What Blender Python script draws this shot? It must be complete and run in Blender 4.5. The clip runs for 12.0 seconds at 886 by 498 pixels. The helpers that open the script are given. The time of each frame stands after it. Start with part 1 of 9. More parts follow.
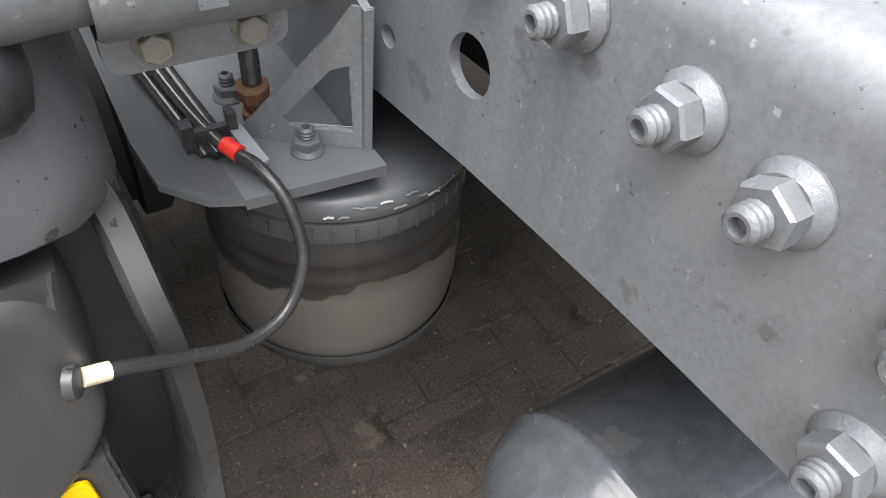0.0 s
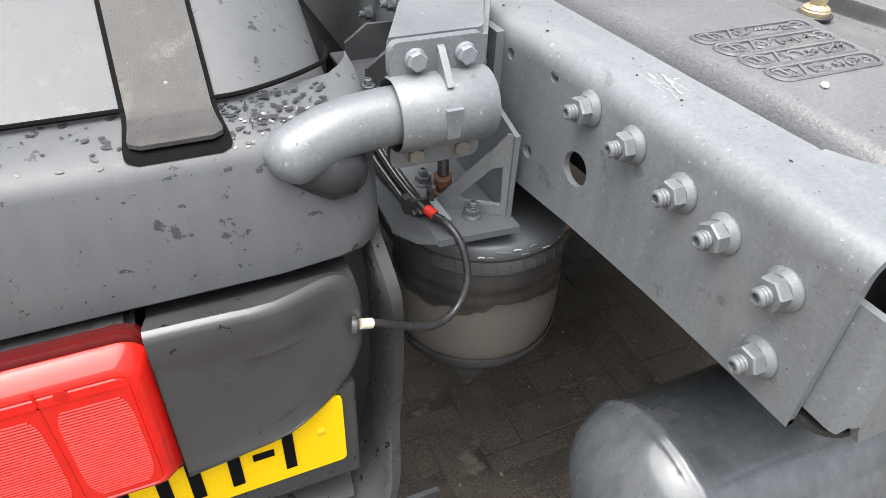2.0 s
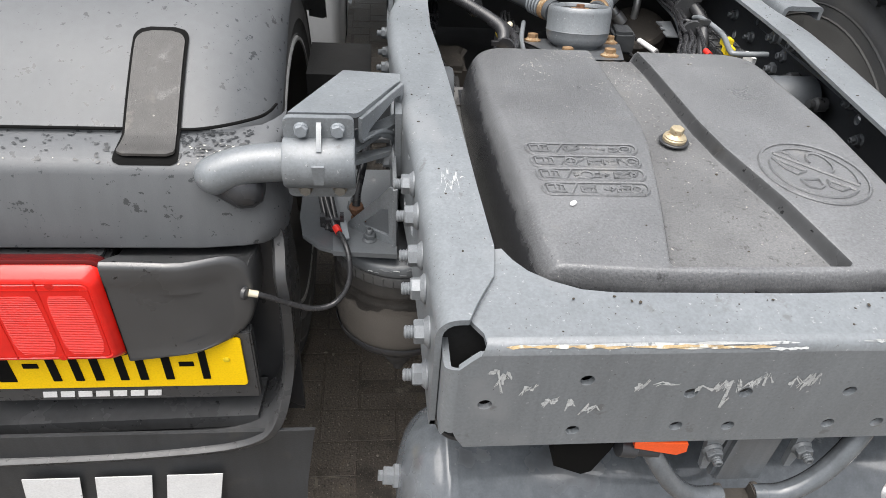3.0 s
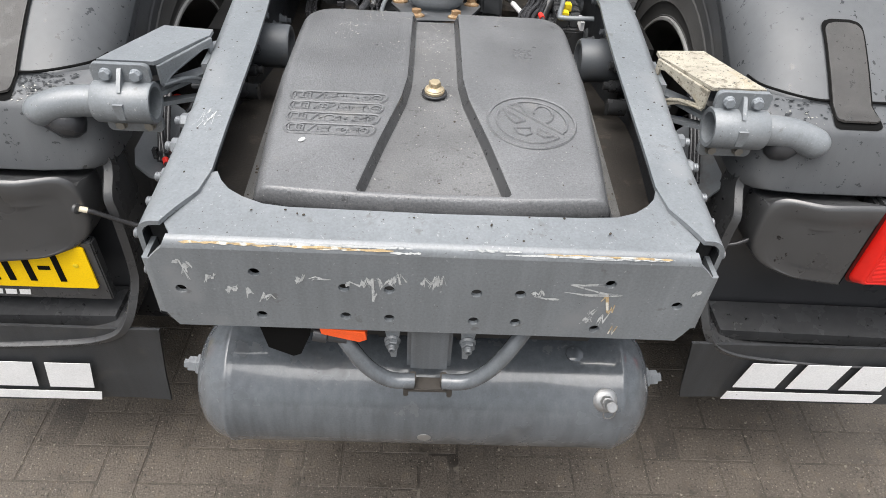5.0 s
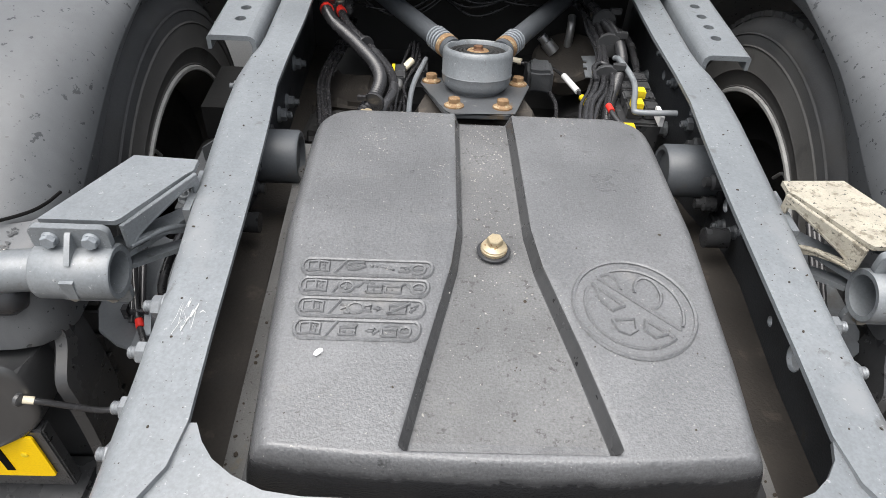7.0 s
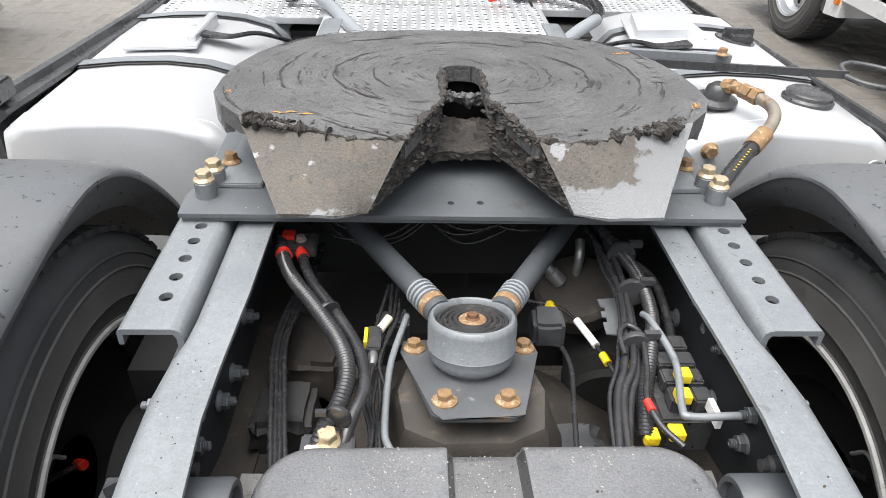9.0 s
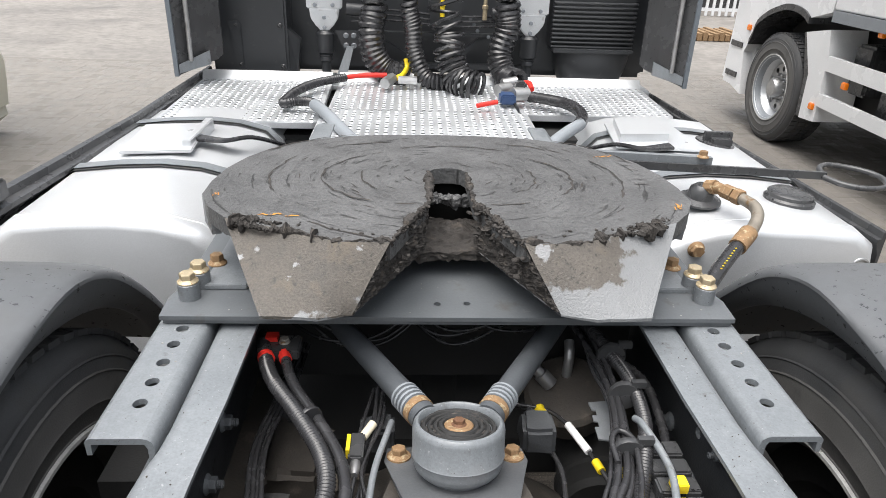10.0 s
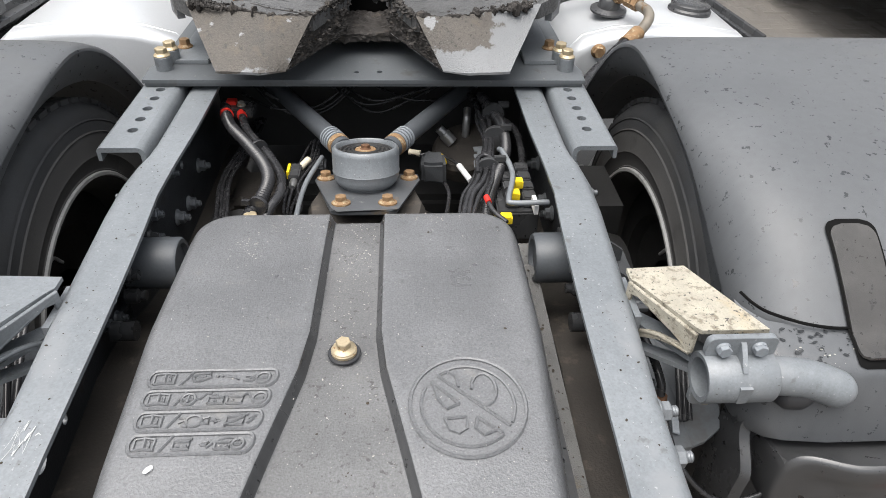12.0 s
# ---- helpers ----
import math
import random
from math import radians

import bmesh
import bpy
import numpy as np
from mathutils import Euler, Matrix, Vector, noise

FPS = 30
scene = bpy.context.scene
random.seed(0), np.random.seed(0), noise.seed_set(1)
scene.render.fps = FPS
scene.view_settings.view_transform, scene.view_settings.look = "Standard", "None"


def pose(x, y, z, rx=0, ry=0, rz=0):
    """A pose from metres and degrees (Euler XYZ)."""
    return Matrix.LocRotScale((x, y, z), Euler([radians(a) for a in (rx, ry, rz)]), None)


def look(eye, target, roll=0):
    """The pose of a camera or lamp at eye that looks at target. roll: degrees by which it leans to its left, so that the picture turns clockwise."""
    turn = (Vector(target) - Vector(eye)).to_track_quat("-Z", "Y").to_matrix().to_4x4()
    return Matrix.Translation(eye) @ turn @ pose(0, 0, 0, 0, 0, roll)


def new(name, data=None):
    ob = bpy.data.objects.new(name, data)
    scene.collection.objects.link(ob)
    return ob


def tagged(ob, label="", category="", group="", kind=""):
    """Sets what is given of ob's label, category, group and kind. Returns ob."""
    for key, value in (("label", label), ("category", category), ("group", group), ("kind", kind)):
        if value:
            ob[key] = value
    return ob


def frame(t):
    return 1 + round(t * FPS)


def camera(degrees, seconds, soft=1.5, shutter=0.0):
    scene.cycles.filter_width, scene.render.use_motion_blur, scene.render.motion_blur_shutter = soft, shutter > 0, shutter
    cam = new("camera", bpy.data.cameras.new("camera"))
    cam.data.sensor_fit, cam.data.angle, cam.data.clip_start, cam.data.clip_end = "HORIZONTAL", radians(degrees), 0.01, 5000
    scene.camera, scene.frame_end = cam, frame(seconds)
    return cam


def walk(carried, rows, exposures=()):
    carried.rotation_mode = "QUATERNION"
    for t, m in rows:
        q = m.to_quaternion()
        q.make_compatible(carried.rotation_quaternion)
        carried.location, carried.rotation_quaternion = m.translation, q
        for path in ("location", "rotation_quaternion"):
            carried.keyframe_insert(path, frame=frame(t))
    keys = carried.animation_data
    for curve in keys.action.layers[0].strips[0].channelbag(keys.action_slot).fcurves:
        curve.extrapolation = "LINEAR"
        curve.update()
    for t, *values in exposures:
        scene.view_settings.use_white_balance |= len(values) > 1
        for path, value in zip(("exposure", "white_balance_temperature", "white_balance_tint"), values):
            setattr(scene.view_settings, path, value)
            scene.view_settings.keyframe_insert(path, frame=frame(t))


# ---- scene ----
cam = camera(67.1, 12.0, 0.4)
PATH = [
    (0, (-0.603, 0.064, 1.06), (0.218, 1.188, -0.377), 6.7),
    (0.5, (-0.658, -0.019, 1.088), (0.135, 1.158, -0.322), 5.3),
    (1, (-0.695, -0.098, 1.132), (0.084, 1.133, -0.238), 5.2),
    (1.5, (-0.721, -0.117, 1.157), (0.07, 1.181, -0.143), 4.7),
    (2, (-0.775, -0.146, 1.217), (-0.103, 1.275, -0.02), 2.6),
    (2.5, (-0.711, -0.264, 1.335), (-0.276, 1.239, 0.09), 3.5),
    (3, (-0.45, -0.426, 1.44), (-0.257, 1.111, 0.174), 4.6),
    (3.5, (-0.234, -0.464, 1.449), (-0.096, 1.08, 0.185), 4.6),
    (3.7, (-0.153, -0.453, 1.457), (-0.035, 1.084, 0.184), 4.8),
    (5.3, (-0.022, -0.642, 1.557), (0.048, 0.818, 0.192), 3.9),
    (5.5, (-0.022, -0.631, 1.555), (0.045, 0.83, 0.191), 3.8),
    (6, (-0.082, -0.506, 1.58), (-0.025, 0.957, 0.217), 3.6),
    (6.5, (-0.096, -0.371, 1.574), (-0.042, 1.097, 0.216), 3.3),
    (7, (-0.096, -0.214, 1.546), (-0.039, 1.251, 0.186), 3.4),
    (7.2, (-0.084, -0.146, 1.557), (-0.032, 1.323, 0.201), 3.2),
    (8.8, (-0.103, 0.206, 1.591), (-0.026, 1.787, 0.369), 1.9),
    (9, (-0.095, 0.231, 1.611), (-0.006, 1.885, 0.49), 2.2),
    (9.5, (-0.086, 0.254, 1.616), (0.016, 2.046, 0.734), 2.1),
    (10, (-0.081, 0.244, 1.612), (0.024, 2.042, 0.742), 2.1),
    (10.5, (-0.05, 0.206, 1.614), (0.048, 2.006, 0.748), 1.8),
    (11, (-0.009, 0.145, 1.599), (0.089, 1.872, 0.594), 2.0),
    (11.5, (0.007, -0.043, 1.608), (0.107, 1.57, 0.429), 2.2),
    (12, (0.081, -0.218, 1.614), (0.194, 1.374, 0.409), 1.7),
]
walk(cam, [(t, look(eye, target, roll)) for t, eye, target, roll in PATH], [(0, 1.36), (0.5, 1.72), (1.0, 1.62), (1.5, 1.34), (2.0, 1.18), (2.5, 0.94), (3.5, 0.83), (5.5, 0.78), (6.0, 0.72), (7.2, 0.8), (9.0, 1.08), (9.5, 0.88), (10.5, 0.91), (11.0, 0.90), (12, 0.74)])

# ---- world, light, exposure ----
world = bpy.data.worlds.new("sky")
scene.world = world
world.use_nodes = True
wn = world.node_tree.nodes
wl = world.node_tree.links
sky = wn.new("ShaderNodeTexSky")
sky.sky_type = "NISHITA"
sky.sun_disc = False
sky.sun_elevation = radians(76)
sky.sun_rotation = radians(229)
sky.dust_density = 6.0
sky.air_density = 1.4
pale = wn.new("ShaderNodeHueSaturation")
pale.inputs["Saturation"].default_value = 0.34
wl.new(sky.outputs[0], pale.inputs["Color"])
wl.new(pale.outputs[0], wn["Background"].inputs["Color"])
wn["Background"].inputs["Strength"].default_value = 0.122
sun = new("sun", bpy.data.lights.new("sun", "SUN"))
sun.data.energy = 2.2
sun.data.angle = radians(70)
sun.data.color = (1.0, 0.98, 0.96)
sun.matrix_world = look((-0.8, -0.7, 4.4), (0, 0, 0))
GZ = -0.05  # level of the yard


# ---- materials ----
def mat(name, base, rough=0.5, metal=0.0, vary=0.12, size=6.0, grain=180.0, bump=0.15, spots=(), coat=0.0, random_obj=0.0, grain_v=0.08, rvary=0.1, streak=0.0):
    """A painted or moulded surface: broad and fine variation, relief, and layers of spots (colour, scale, threshold, softness, roughness)."""
    m = bpy.data.materials.new(name)
    m.use_nodes = True
    nt = m.node_tree
    n, l = nt.nodes, nt.links
    bsdf = n["Principled BSDF"]
    tc = n.new("ShaderNodeTexCoord")
    co = tc.outputs["Object"]

    def noisy(scale, detail=4.0, rough_n=0.55):
        t = n.new("ShaderNodeTexNoise")
        t.inputs["Scale"].default_value = scale
        t.inputs["Detail"].default_value = detail
        t.inputs["Roughness"].default_value = rough_n
        l.new(co, t.inputs["Vector"])
        return t.outputs["Fac"]

    def span(x, a, b, c, d):
        r = n.new("ShaderNodeMapRange")
        for i, v in zip(("From Min", "From Max", "To Min", "To Max"), (a, b, c, d)):
            r.inputs[i].default_value = v
        l.new(x, r.inputs["Value"])
        return r.outputs["Result"]

    def times(a, b):
        r = n.new("ShaderNodeMath")
        r.operation = "MULTIPLY"
        l.new(a, r.inputs[0])
        l.new(b, r.inputs[1])
        return r.outputs[0]

    broad, fine = noisy(size), noisy(grain, 3.0, 0.6)
    value = times(span(broad, 0.25, 0.75, 1 - vary, 1 + vary), span(fine, 0.3, 0.7, 1 - grain_v, 1 + grain_v))
    if streak:
        mp = n.new("ShaderNodeMapping")
        mp.inputs["Scale"].default_value = (1.0, 1.0, 0.05)
        l.new(co, mp.inputs["Vector"])
        st = n.new("ShaderNodeTexNoise")
        st.inputs["Scale"].default_value = 70.0
        st.inputs["Detail"].default_value = 4.0
        l.new(mp.outputs[0], st.inputs["Vector"])
        value = times(value, span(st.outputs["Fac"], 0.3, 0.7, 1 - streak, 1 + streak))
    if random_obj:
        oi = n.new("ShaderNodeObjectInfo")
        geo = n.new("ShaderNodeNewGeometry")
        add = n.new("ShaderNodeMath")
        l.new(oi.outputs["Random"], add.inputs[0])
        l.new(geo.outputs["Random Per Island"], add.inputs[1])
        value = times(value, span(add.outputs[0], 0.0, 2.0, 1 - random_obj, 1 + random_obj))
    tint = n.new("ShaderNodeMix")
    tint.data_type = "RGBA"
    tint.blend_type = "MULTIPLY"
    tint.inputs[0].default_value = 1.0
    tint.inputs[6].default_value = (*base, 1)
    comb = n.new("ShaderNodeCombineColor")
    for i in range(3):
        l.new(value, comb.inputs[i])
    l.new(comb.outputs[0], tint.inputs[7])
    colour = tint.outputs[2]
    roughness = span(broad, 0.3, 0.7, max(0.02, rough - rvary), min(1, rough + rvary))
    for k, (c, scale, edge, soft, r) in enumerate(spots):
        f = span(noisy(scale, 5.0, 0.62), edge, edge + soft, 0.0, 1.0)
        mix = n.new("ShaderNodeMix")
        mix.data_type = "RGBA"
        l.new(f, mix.inputs[0])
        l.new(colour, mix.inputs[6])
        mix.inputs[7].default_value = (*c, 1)
        colour = mix.outputs[2]
        mr = n.new("ShaderNodeMix")
        l.new(f, mr.inputs[0])
        l.new(roughness, mr.inputs[2])
        mr.inputs[3].default_value = r
        roughness = mr.outputs[0]
    l.new(colour, bsdf.inputs["Base Color"])
    l.new(roughness, bsdf.inputs["Roughness"])
    bsdf.inputs["Metallic"].default_value = metal
    bsdf.inputs["Coat Weight"].default_value = coat
    if bump:
        b = n.new("ShaderNodeBump")
        b.inputs["Strength"].default_value = bump
        b.inputs["Distance"].default_value = 0.002
        l.new(fine, b.inputs["Height"])
        l.new(b.outputs[0], bsdf.inputs["Normal"])
    return m


paint = mat("chassis grey paint", (0.164, 0.178, 0.190), 0.40, 0, 0.12, 5, 260, 0.06, [((0.195, 0.205, 0.215), 8, 0.58, 0.12, 0.55), ((0.12, 0.125, 0.13), 26, 0.64, 0.05, 0.45), ((0.31, 0.32, 0.325), 150, 0.655, 0.03, 0.7), ((0.070, 0.067, 0.062), 230, 0.672, 0.02, 0.7)], streak=0.07, grain_v=0.12)
paint_tank = mat("air tank grey paint", (0.106, 0.116, 0.127), 0.22, 0, 0.16, 6, 300, 0.06, [((0.065, 0.069, 0.074), 5, 0.57, 0.10, 0.45), ((0.13, 0.135, 0.14), 11, 0.63, 0.10, 0.5), ((0.040, 0.041, 0.042), 90, 0.70, 0.03, 0.5), ((0.28, 0.29, 0.30), 200, 0.73, 0.03, 0.6)], coat=0.5, streak=0.14)
paint_light = mat("bracket grey paint", (0.23, 0.25, 0.27), 0.45, 0, 0.10, 8, 260, 0.08, [((0.12, 0.12, 0.12), 30, 0.66, 0.08, 0.6)])
plastic = mat("mudguard dark plastic", (0.096, 0.101, 0.107), 0.47, 0, 0.12, 4, 900, 0.08, [((0.10, 0.104, 0.108), 9, 0.60, 0.12, 0.5), ((0.046, 0.049, 0.052), 62, 0.628, 0.02, 0.22), ((0.040, 0.042, 0.045), 150, 0.675, 0.02, 0.22), ((0.24, 0.24, 0.235), 210, 0.735, 0.02, 0.7)], streak=0.06)
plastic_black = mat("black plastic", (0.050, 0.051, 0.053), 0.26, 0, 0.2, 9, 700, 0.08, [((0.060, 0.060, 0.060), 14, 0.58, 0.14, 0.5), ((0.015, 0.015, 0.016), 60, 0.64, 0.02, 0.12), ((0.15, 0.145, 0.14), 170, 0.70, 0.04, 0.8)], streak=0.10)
plastic_lid = mat("battery cover plastic", (0.127, 0.130, 0.135), 0.36, 0, 0.18, 7, 320, 0.42, [((0.10, 0.102, 0.105), 60, 0.60, 0.08, 0.34), ((0.055, 0.056, 0.058), 17, 0.68, 0.03, 0.30), ((0.185, 0.182, 0.175), 11, 0.62, 0.14, 0.85), ((0.062, 0.061, 0.060), 170, 0.66, 0.03, 0.5), ((0.36, 0.35, 0.33), 240, 0.670, 0.03, 0.85)], grain_v=0.24)
groove_dust = mat("gritty cover groove", (0.118, 0.119, 0.121), 0.55, 0, 0.25, 9, 350, 0.5, [((0.062, 0.062, 0.061), 100, 0.60, 0.06, 0.5), ((0.30, 0.29, 0.265), 330, 0.665, 0.04, 0.9), ((0.15, 0.148, 0.142), 14, 0.60, 0.14, 0.8)], grain_v=0.2)
grime = mat("groove with grit", (0.125, 0.124, 0.121), 0.75, 0, 0.25, 12, 500, 0.6, [((0.070, 0.068, 0.064), 120, 0.60, 0.06, 0.7), ((0.30, 0.285, 0.25), 300, 0.665, 0.04, 0.9), ((0.15, 0.125, 0.085), 18, 0.62, 0.1, 0.9)])
bellows = mat("air bellows rubber", (0.034, 0.032, 0.030), 0.38, 0, 0.25, 14, 400, 0.4, streak=0.18)
nb, lb = bellows.node_tree.nodes, bellows.node_tree.links
mud_co = nb.new("ShaderNodeTexCoord")
mud_z = nb.new("ShaderNodeSeparateXYZ")
mud_n = nb.new("ShaderNodeTexNoise")
mud_n.inputs["Scale"].default_value = 19.0
mud_n.inputs["Detail"].default_value = 5.0
mud_add = nb.new("ShaderNodeMath")
mud_add.operation = "MULTIPLY_ADD"
mud_add.inputs[1].default_value = 0.085
mud_edge = nb.new("ShaderNodeMapRange")
for key, val in zip(("From Min", "From Max", "To Min", "To Max"), (0.1765, 0.1745, 0.0, 1.0)):
    mud_edge.inputs[key].default_value = val
mud_mix = nb.new("ShaderNodeMix")
mud_mix.data_type = "RGBA"
mud_mix.inputs[7].default_value = (0.112, 0.102, 0.091, 1)
lb.new(mud_co.outputs["Object"], mud_z.inputs[0])
lb.new(mud_co.outputs["Object"], mud_n.inputs["Vector"])
lb.new(mud_n.outputs["Fac"], mud_add.inputs[0])
lb.new(mud_z.outputs["Z"], mud_add.inputs[2])
lb.new(mud_add.outputs[0], mud_edge.inputs["Value"])
lb.new(mud_edge.outputs["Result"], mud_mix.inputs[0])
lb.new(nb["Principled BSDF"].inputs["Base Color"].links[0].from_socket, mud_mix.inputs[6])
lb.new(mud_mix.outputs[2], nb["Principled BSDF"].inputs["Base Color"])
rubber = mat("tyre rubber", (0.060, 0.061, 0.063), 0.66, 0, 0.25, 10, 300, 0.3, [((0.072, 0.070, 0.066), 9, 0.50, 0.25, 0.9)])
flap_rubber = mat("mud flap rubber", (0.036, 0.038, 0.041), 0.5, 0, 0.25, 6, 300, 0.2, [((0.060, 0.058, 0.055), 14, 0.60, 0.15, 0.8)], streak=0.12)
sidewall = mat("dusty tyre sidewall", (0.092, 0.090, 0.087), 0.75, 0, 0.2, 7, 300, 0.3, [((0.055, 0.054, 0.052), 11, 0.55, 0.2, 0.8)])
# Near black for parts in shade, much of their darkness put into colour
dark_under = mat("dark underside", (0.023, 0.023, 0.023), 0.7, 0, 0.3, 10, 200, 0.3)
cable_black = mat("black cable sheath", (0.030, 0.030, 0.032), 0.24, 0, 0.2, 30, 400, 0.1)
zinc = mat("zinc flake nut", (0.192, 0.204, 0.216), 0.42, 0.25, 0.10, 60, 500, 0.2, [((0.30, 0.27, 0.22), 120, 0.68, 0.08, 0.7)])
brass = mat("yellow passivated bolt", (0.47, 0.39, 0.26), 0.40, 0.45, 0.15, 60, 500, 0.2, [((0.28, 0.15, 0.06), 150, 0.60, 0.08, 0.8)])
rusty = mat("rusty bolt", (0.25, 0.155, 0.08), 0.75, 0.2, 0.3, 70, 400, 0.5, [((0.40, 0.32, 0.20), 90, 0.55, 0.1, 0.6)])
rust_cast = mat("brown axle casting", (0.048, 0.042, 0.036), 0.75, 0, 0.3, 12, 200, 0.5, [((0.10, 0.085, 0.070), 24, 0.58, 0.12, 0.9), ((0.032, 0.029, 0.026), 9, 0.56, 0.14, 0.5)])
alu = mat("brushed aluminium", (0.58, 0.595, 0.61), 0.36, 0.45, 0.05, 3, 350, 0.05, [((0.55, 0.55, 0.54), 30, 0.68, 0.1, 0.5)])
alu_tread = mat("tread plate aluminium", (0.63, 0.645, 0.66), 0.42, 0.7, 0.08, 6, 300, 0.1, [((0.40, 0.39, 0.37), 18, 0.63, 0.14, 0.7)])
steel = mat("bare steel", (0.42, 0.42, 0.42), 0.4, 0.8, 0.15, 30, 400, 0.2)
grease = mat("dry black grease", (0.094, 0.095, 0.096), 0.50, 0, 0.22, 9, 150, 1.6, [((0.060, 0.060, 0.060), 40, 0.56, 0.10, 0.42), ((0.15, 0.146, 0.138), 300, 0.66, 0.04, 0.8), ((0.030, 0.028, 0.026), 120, 0.66, 0.03, 0.5)], grain_v=0.22)
gn, gl = grease.node_tree.nodes, grease.node_tree.links
g_co = gn.new("ShaderNodeTexCoord")
g_map = gn.new("ShaderNodeMapping")
g_map.inputs["Scale"].default_value = (0.82, 1.0, 0.0)
g_grad = gn.new("ShaderNodeVectorMath")
g_grad.operation = "LENGTH"
g_xyz = gn.new("ShaderNodeSeparateXYZ")
g_ang = gn.new("ShaderNodeMath")
g_ang.operation = "ARCTAN2"
g_vec = gn.new("ShaderNodeCombineXYZ")
g_scale = gn.new("ShaderNodeVectorMath")
g_scale.operation = "MULTIPLY"
g_scale.inputs[1].default_value = (95.0, 2.4, 1.0)
g_noise = gn.new("ShaderNodeTexNoise")
g_noise.inputs["Scale"].default_value = 1.0
g_noise.inputs["Detail"].default_value = 5.0
g_noise.inputs["Roughness"].default_value = 0.66
g_cut = gn.new("ShaderNodeMapRange")
for key, val in zip(("From Min", "From Max", "To Min", "To Max"), (0.60, 0.66, 0.0, 0.75)):
    g_cut.inputs[key].default_value = val
g_mix = gn.new("ShaderNodeMix")
g_mix.data_type = "RGBA"
g_mix.inputs[7].default_value = (0.028, 0.027, 0.026, 1)
g_sub = gn.new("ShaderNodeMath")
g_sub.operation = "SUBTRACT"
g_bump = gn.new("ShaderNodeBump")
g_bump.inputs["Strength"].default_value = 0.9
g_bump.inputs["Distance"].default_value = 0.004
gb = gn["Principled BSDF"]
gl.new(g_co.outputs["Object"], g_map.inputs["Vector"])
gl.new(g_map.outputs[0], g_grad.inputs[0])
gl.new(g_map.outputs[0], g_xyz.inputs[0])
gl.new(g_xyz.outputs["Y"], g_ang.inputs[0])
gl.new(g_xyz.outputs["X"], g_ang.inputs[1])
gl.new(g_grad.outputs["Value"], g_vec.inputs[0])
gl.new(g_ang.outputs[0], g_vec.inputs[1])
gl.new(g_vec.outputs[0], g_scale.inputs[0])
gl.new(g_scale.outputs[0], g_noise.inputs["Vector"])
gl.new(g_noise.outputs["Fac"], g_cut.inputs["Value"])
gl.new(g_cut.outputs["Result"], g_mix.inputs[0])
gl.new(gb.inputs["Base Color"].links[0].from_socket, g_mix.inputs[6])
gl.new(g_mix.outputs[2], gb.inputs["Base Color"])
g_sub.inputs[0].default_value = 1.0
gl.new(g_cut.outputs["Result"], g_sub.inputs[1])
gl.new(g_sub.outputs[0], g_bump.inputs["Height"])
gl.new(gb.inputs["Normal"].links[0].from_socket, g_bump.inputs["Normal"])
gl.new(g_bump.outputs[0], gb.inputs["Normal"])
clods = mat("crumbly grease and dirt", (0.036, 0.032, 0.029), 0.8, 0, 0.4, 30, 220, 1.0, [((0.080, 0.069, 0.058), 45, 0.57, 0.1, 0.95), ((0.018, 0.016, 0.015), 140, 0.60, 0.08, 0.7)])
ramp_worn = mat("worn ramp steel", (0.088, 0.078, 0.067), 0.6, 0, 0.3, 13, 260, 0.9, [((0.125, 0.107, 0.086), 17, 0.58, 0.12, 0.85), ((0.045, 0.042, 0.038), 150, 0.60, 0.05, 0.7), ((0.17, 0.15, 0.13), 240, 0.66, 0.04, 0.8), ((0.24, 0.245, 0.25), 12, 0.62, 0.02, 0.38)], grain_v=0.2)


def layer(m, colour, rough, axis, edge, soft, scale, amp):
    """A ragged-edged second colour and roughness that ends along one of the object's axes."""
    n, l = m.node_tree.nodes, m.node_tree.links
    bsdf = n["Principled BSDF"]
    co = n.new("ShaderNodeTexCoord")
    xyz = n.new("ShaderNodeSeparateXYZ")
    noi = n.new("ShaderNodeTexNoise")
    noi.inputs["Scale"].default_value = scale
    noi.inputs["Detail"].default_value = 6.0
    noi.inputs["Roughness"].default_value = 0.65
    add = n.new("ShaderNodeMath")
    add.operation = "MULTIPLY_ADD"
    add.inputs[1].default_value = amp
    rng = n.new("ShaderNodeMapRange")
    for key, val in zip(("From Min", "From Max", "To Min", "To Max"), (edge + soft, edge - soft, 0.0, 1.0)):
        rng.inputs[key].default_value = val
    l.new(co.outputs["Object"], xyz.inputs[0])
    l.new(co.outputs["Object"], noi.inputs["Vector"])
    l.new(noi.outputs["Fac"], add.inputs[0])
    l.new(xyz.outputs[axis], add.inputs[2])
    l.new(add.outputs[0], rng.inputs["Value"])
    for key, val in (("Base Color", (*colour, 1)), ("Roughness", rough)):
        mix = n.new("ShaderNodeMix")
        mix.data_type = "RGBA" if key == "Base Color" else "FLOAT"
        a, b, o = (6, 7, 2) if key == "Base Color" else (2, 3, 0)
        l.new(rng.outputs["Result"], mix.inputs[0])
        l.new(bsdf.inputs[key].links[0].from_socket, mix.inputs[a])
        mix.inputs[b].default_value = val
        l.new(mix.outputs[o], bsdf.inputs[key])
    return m


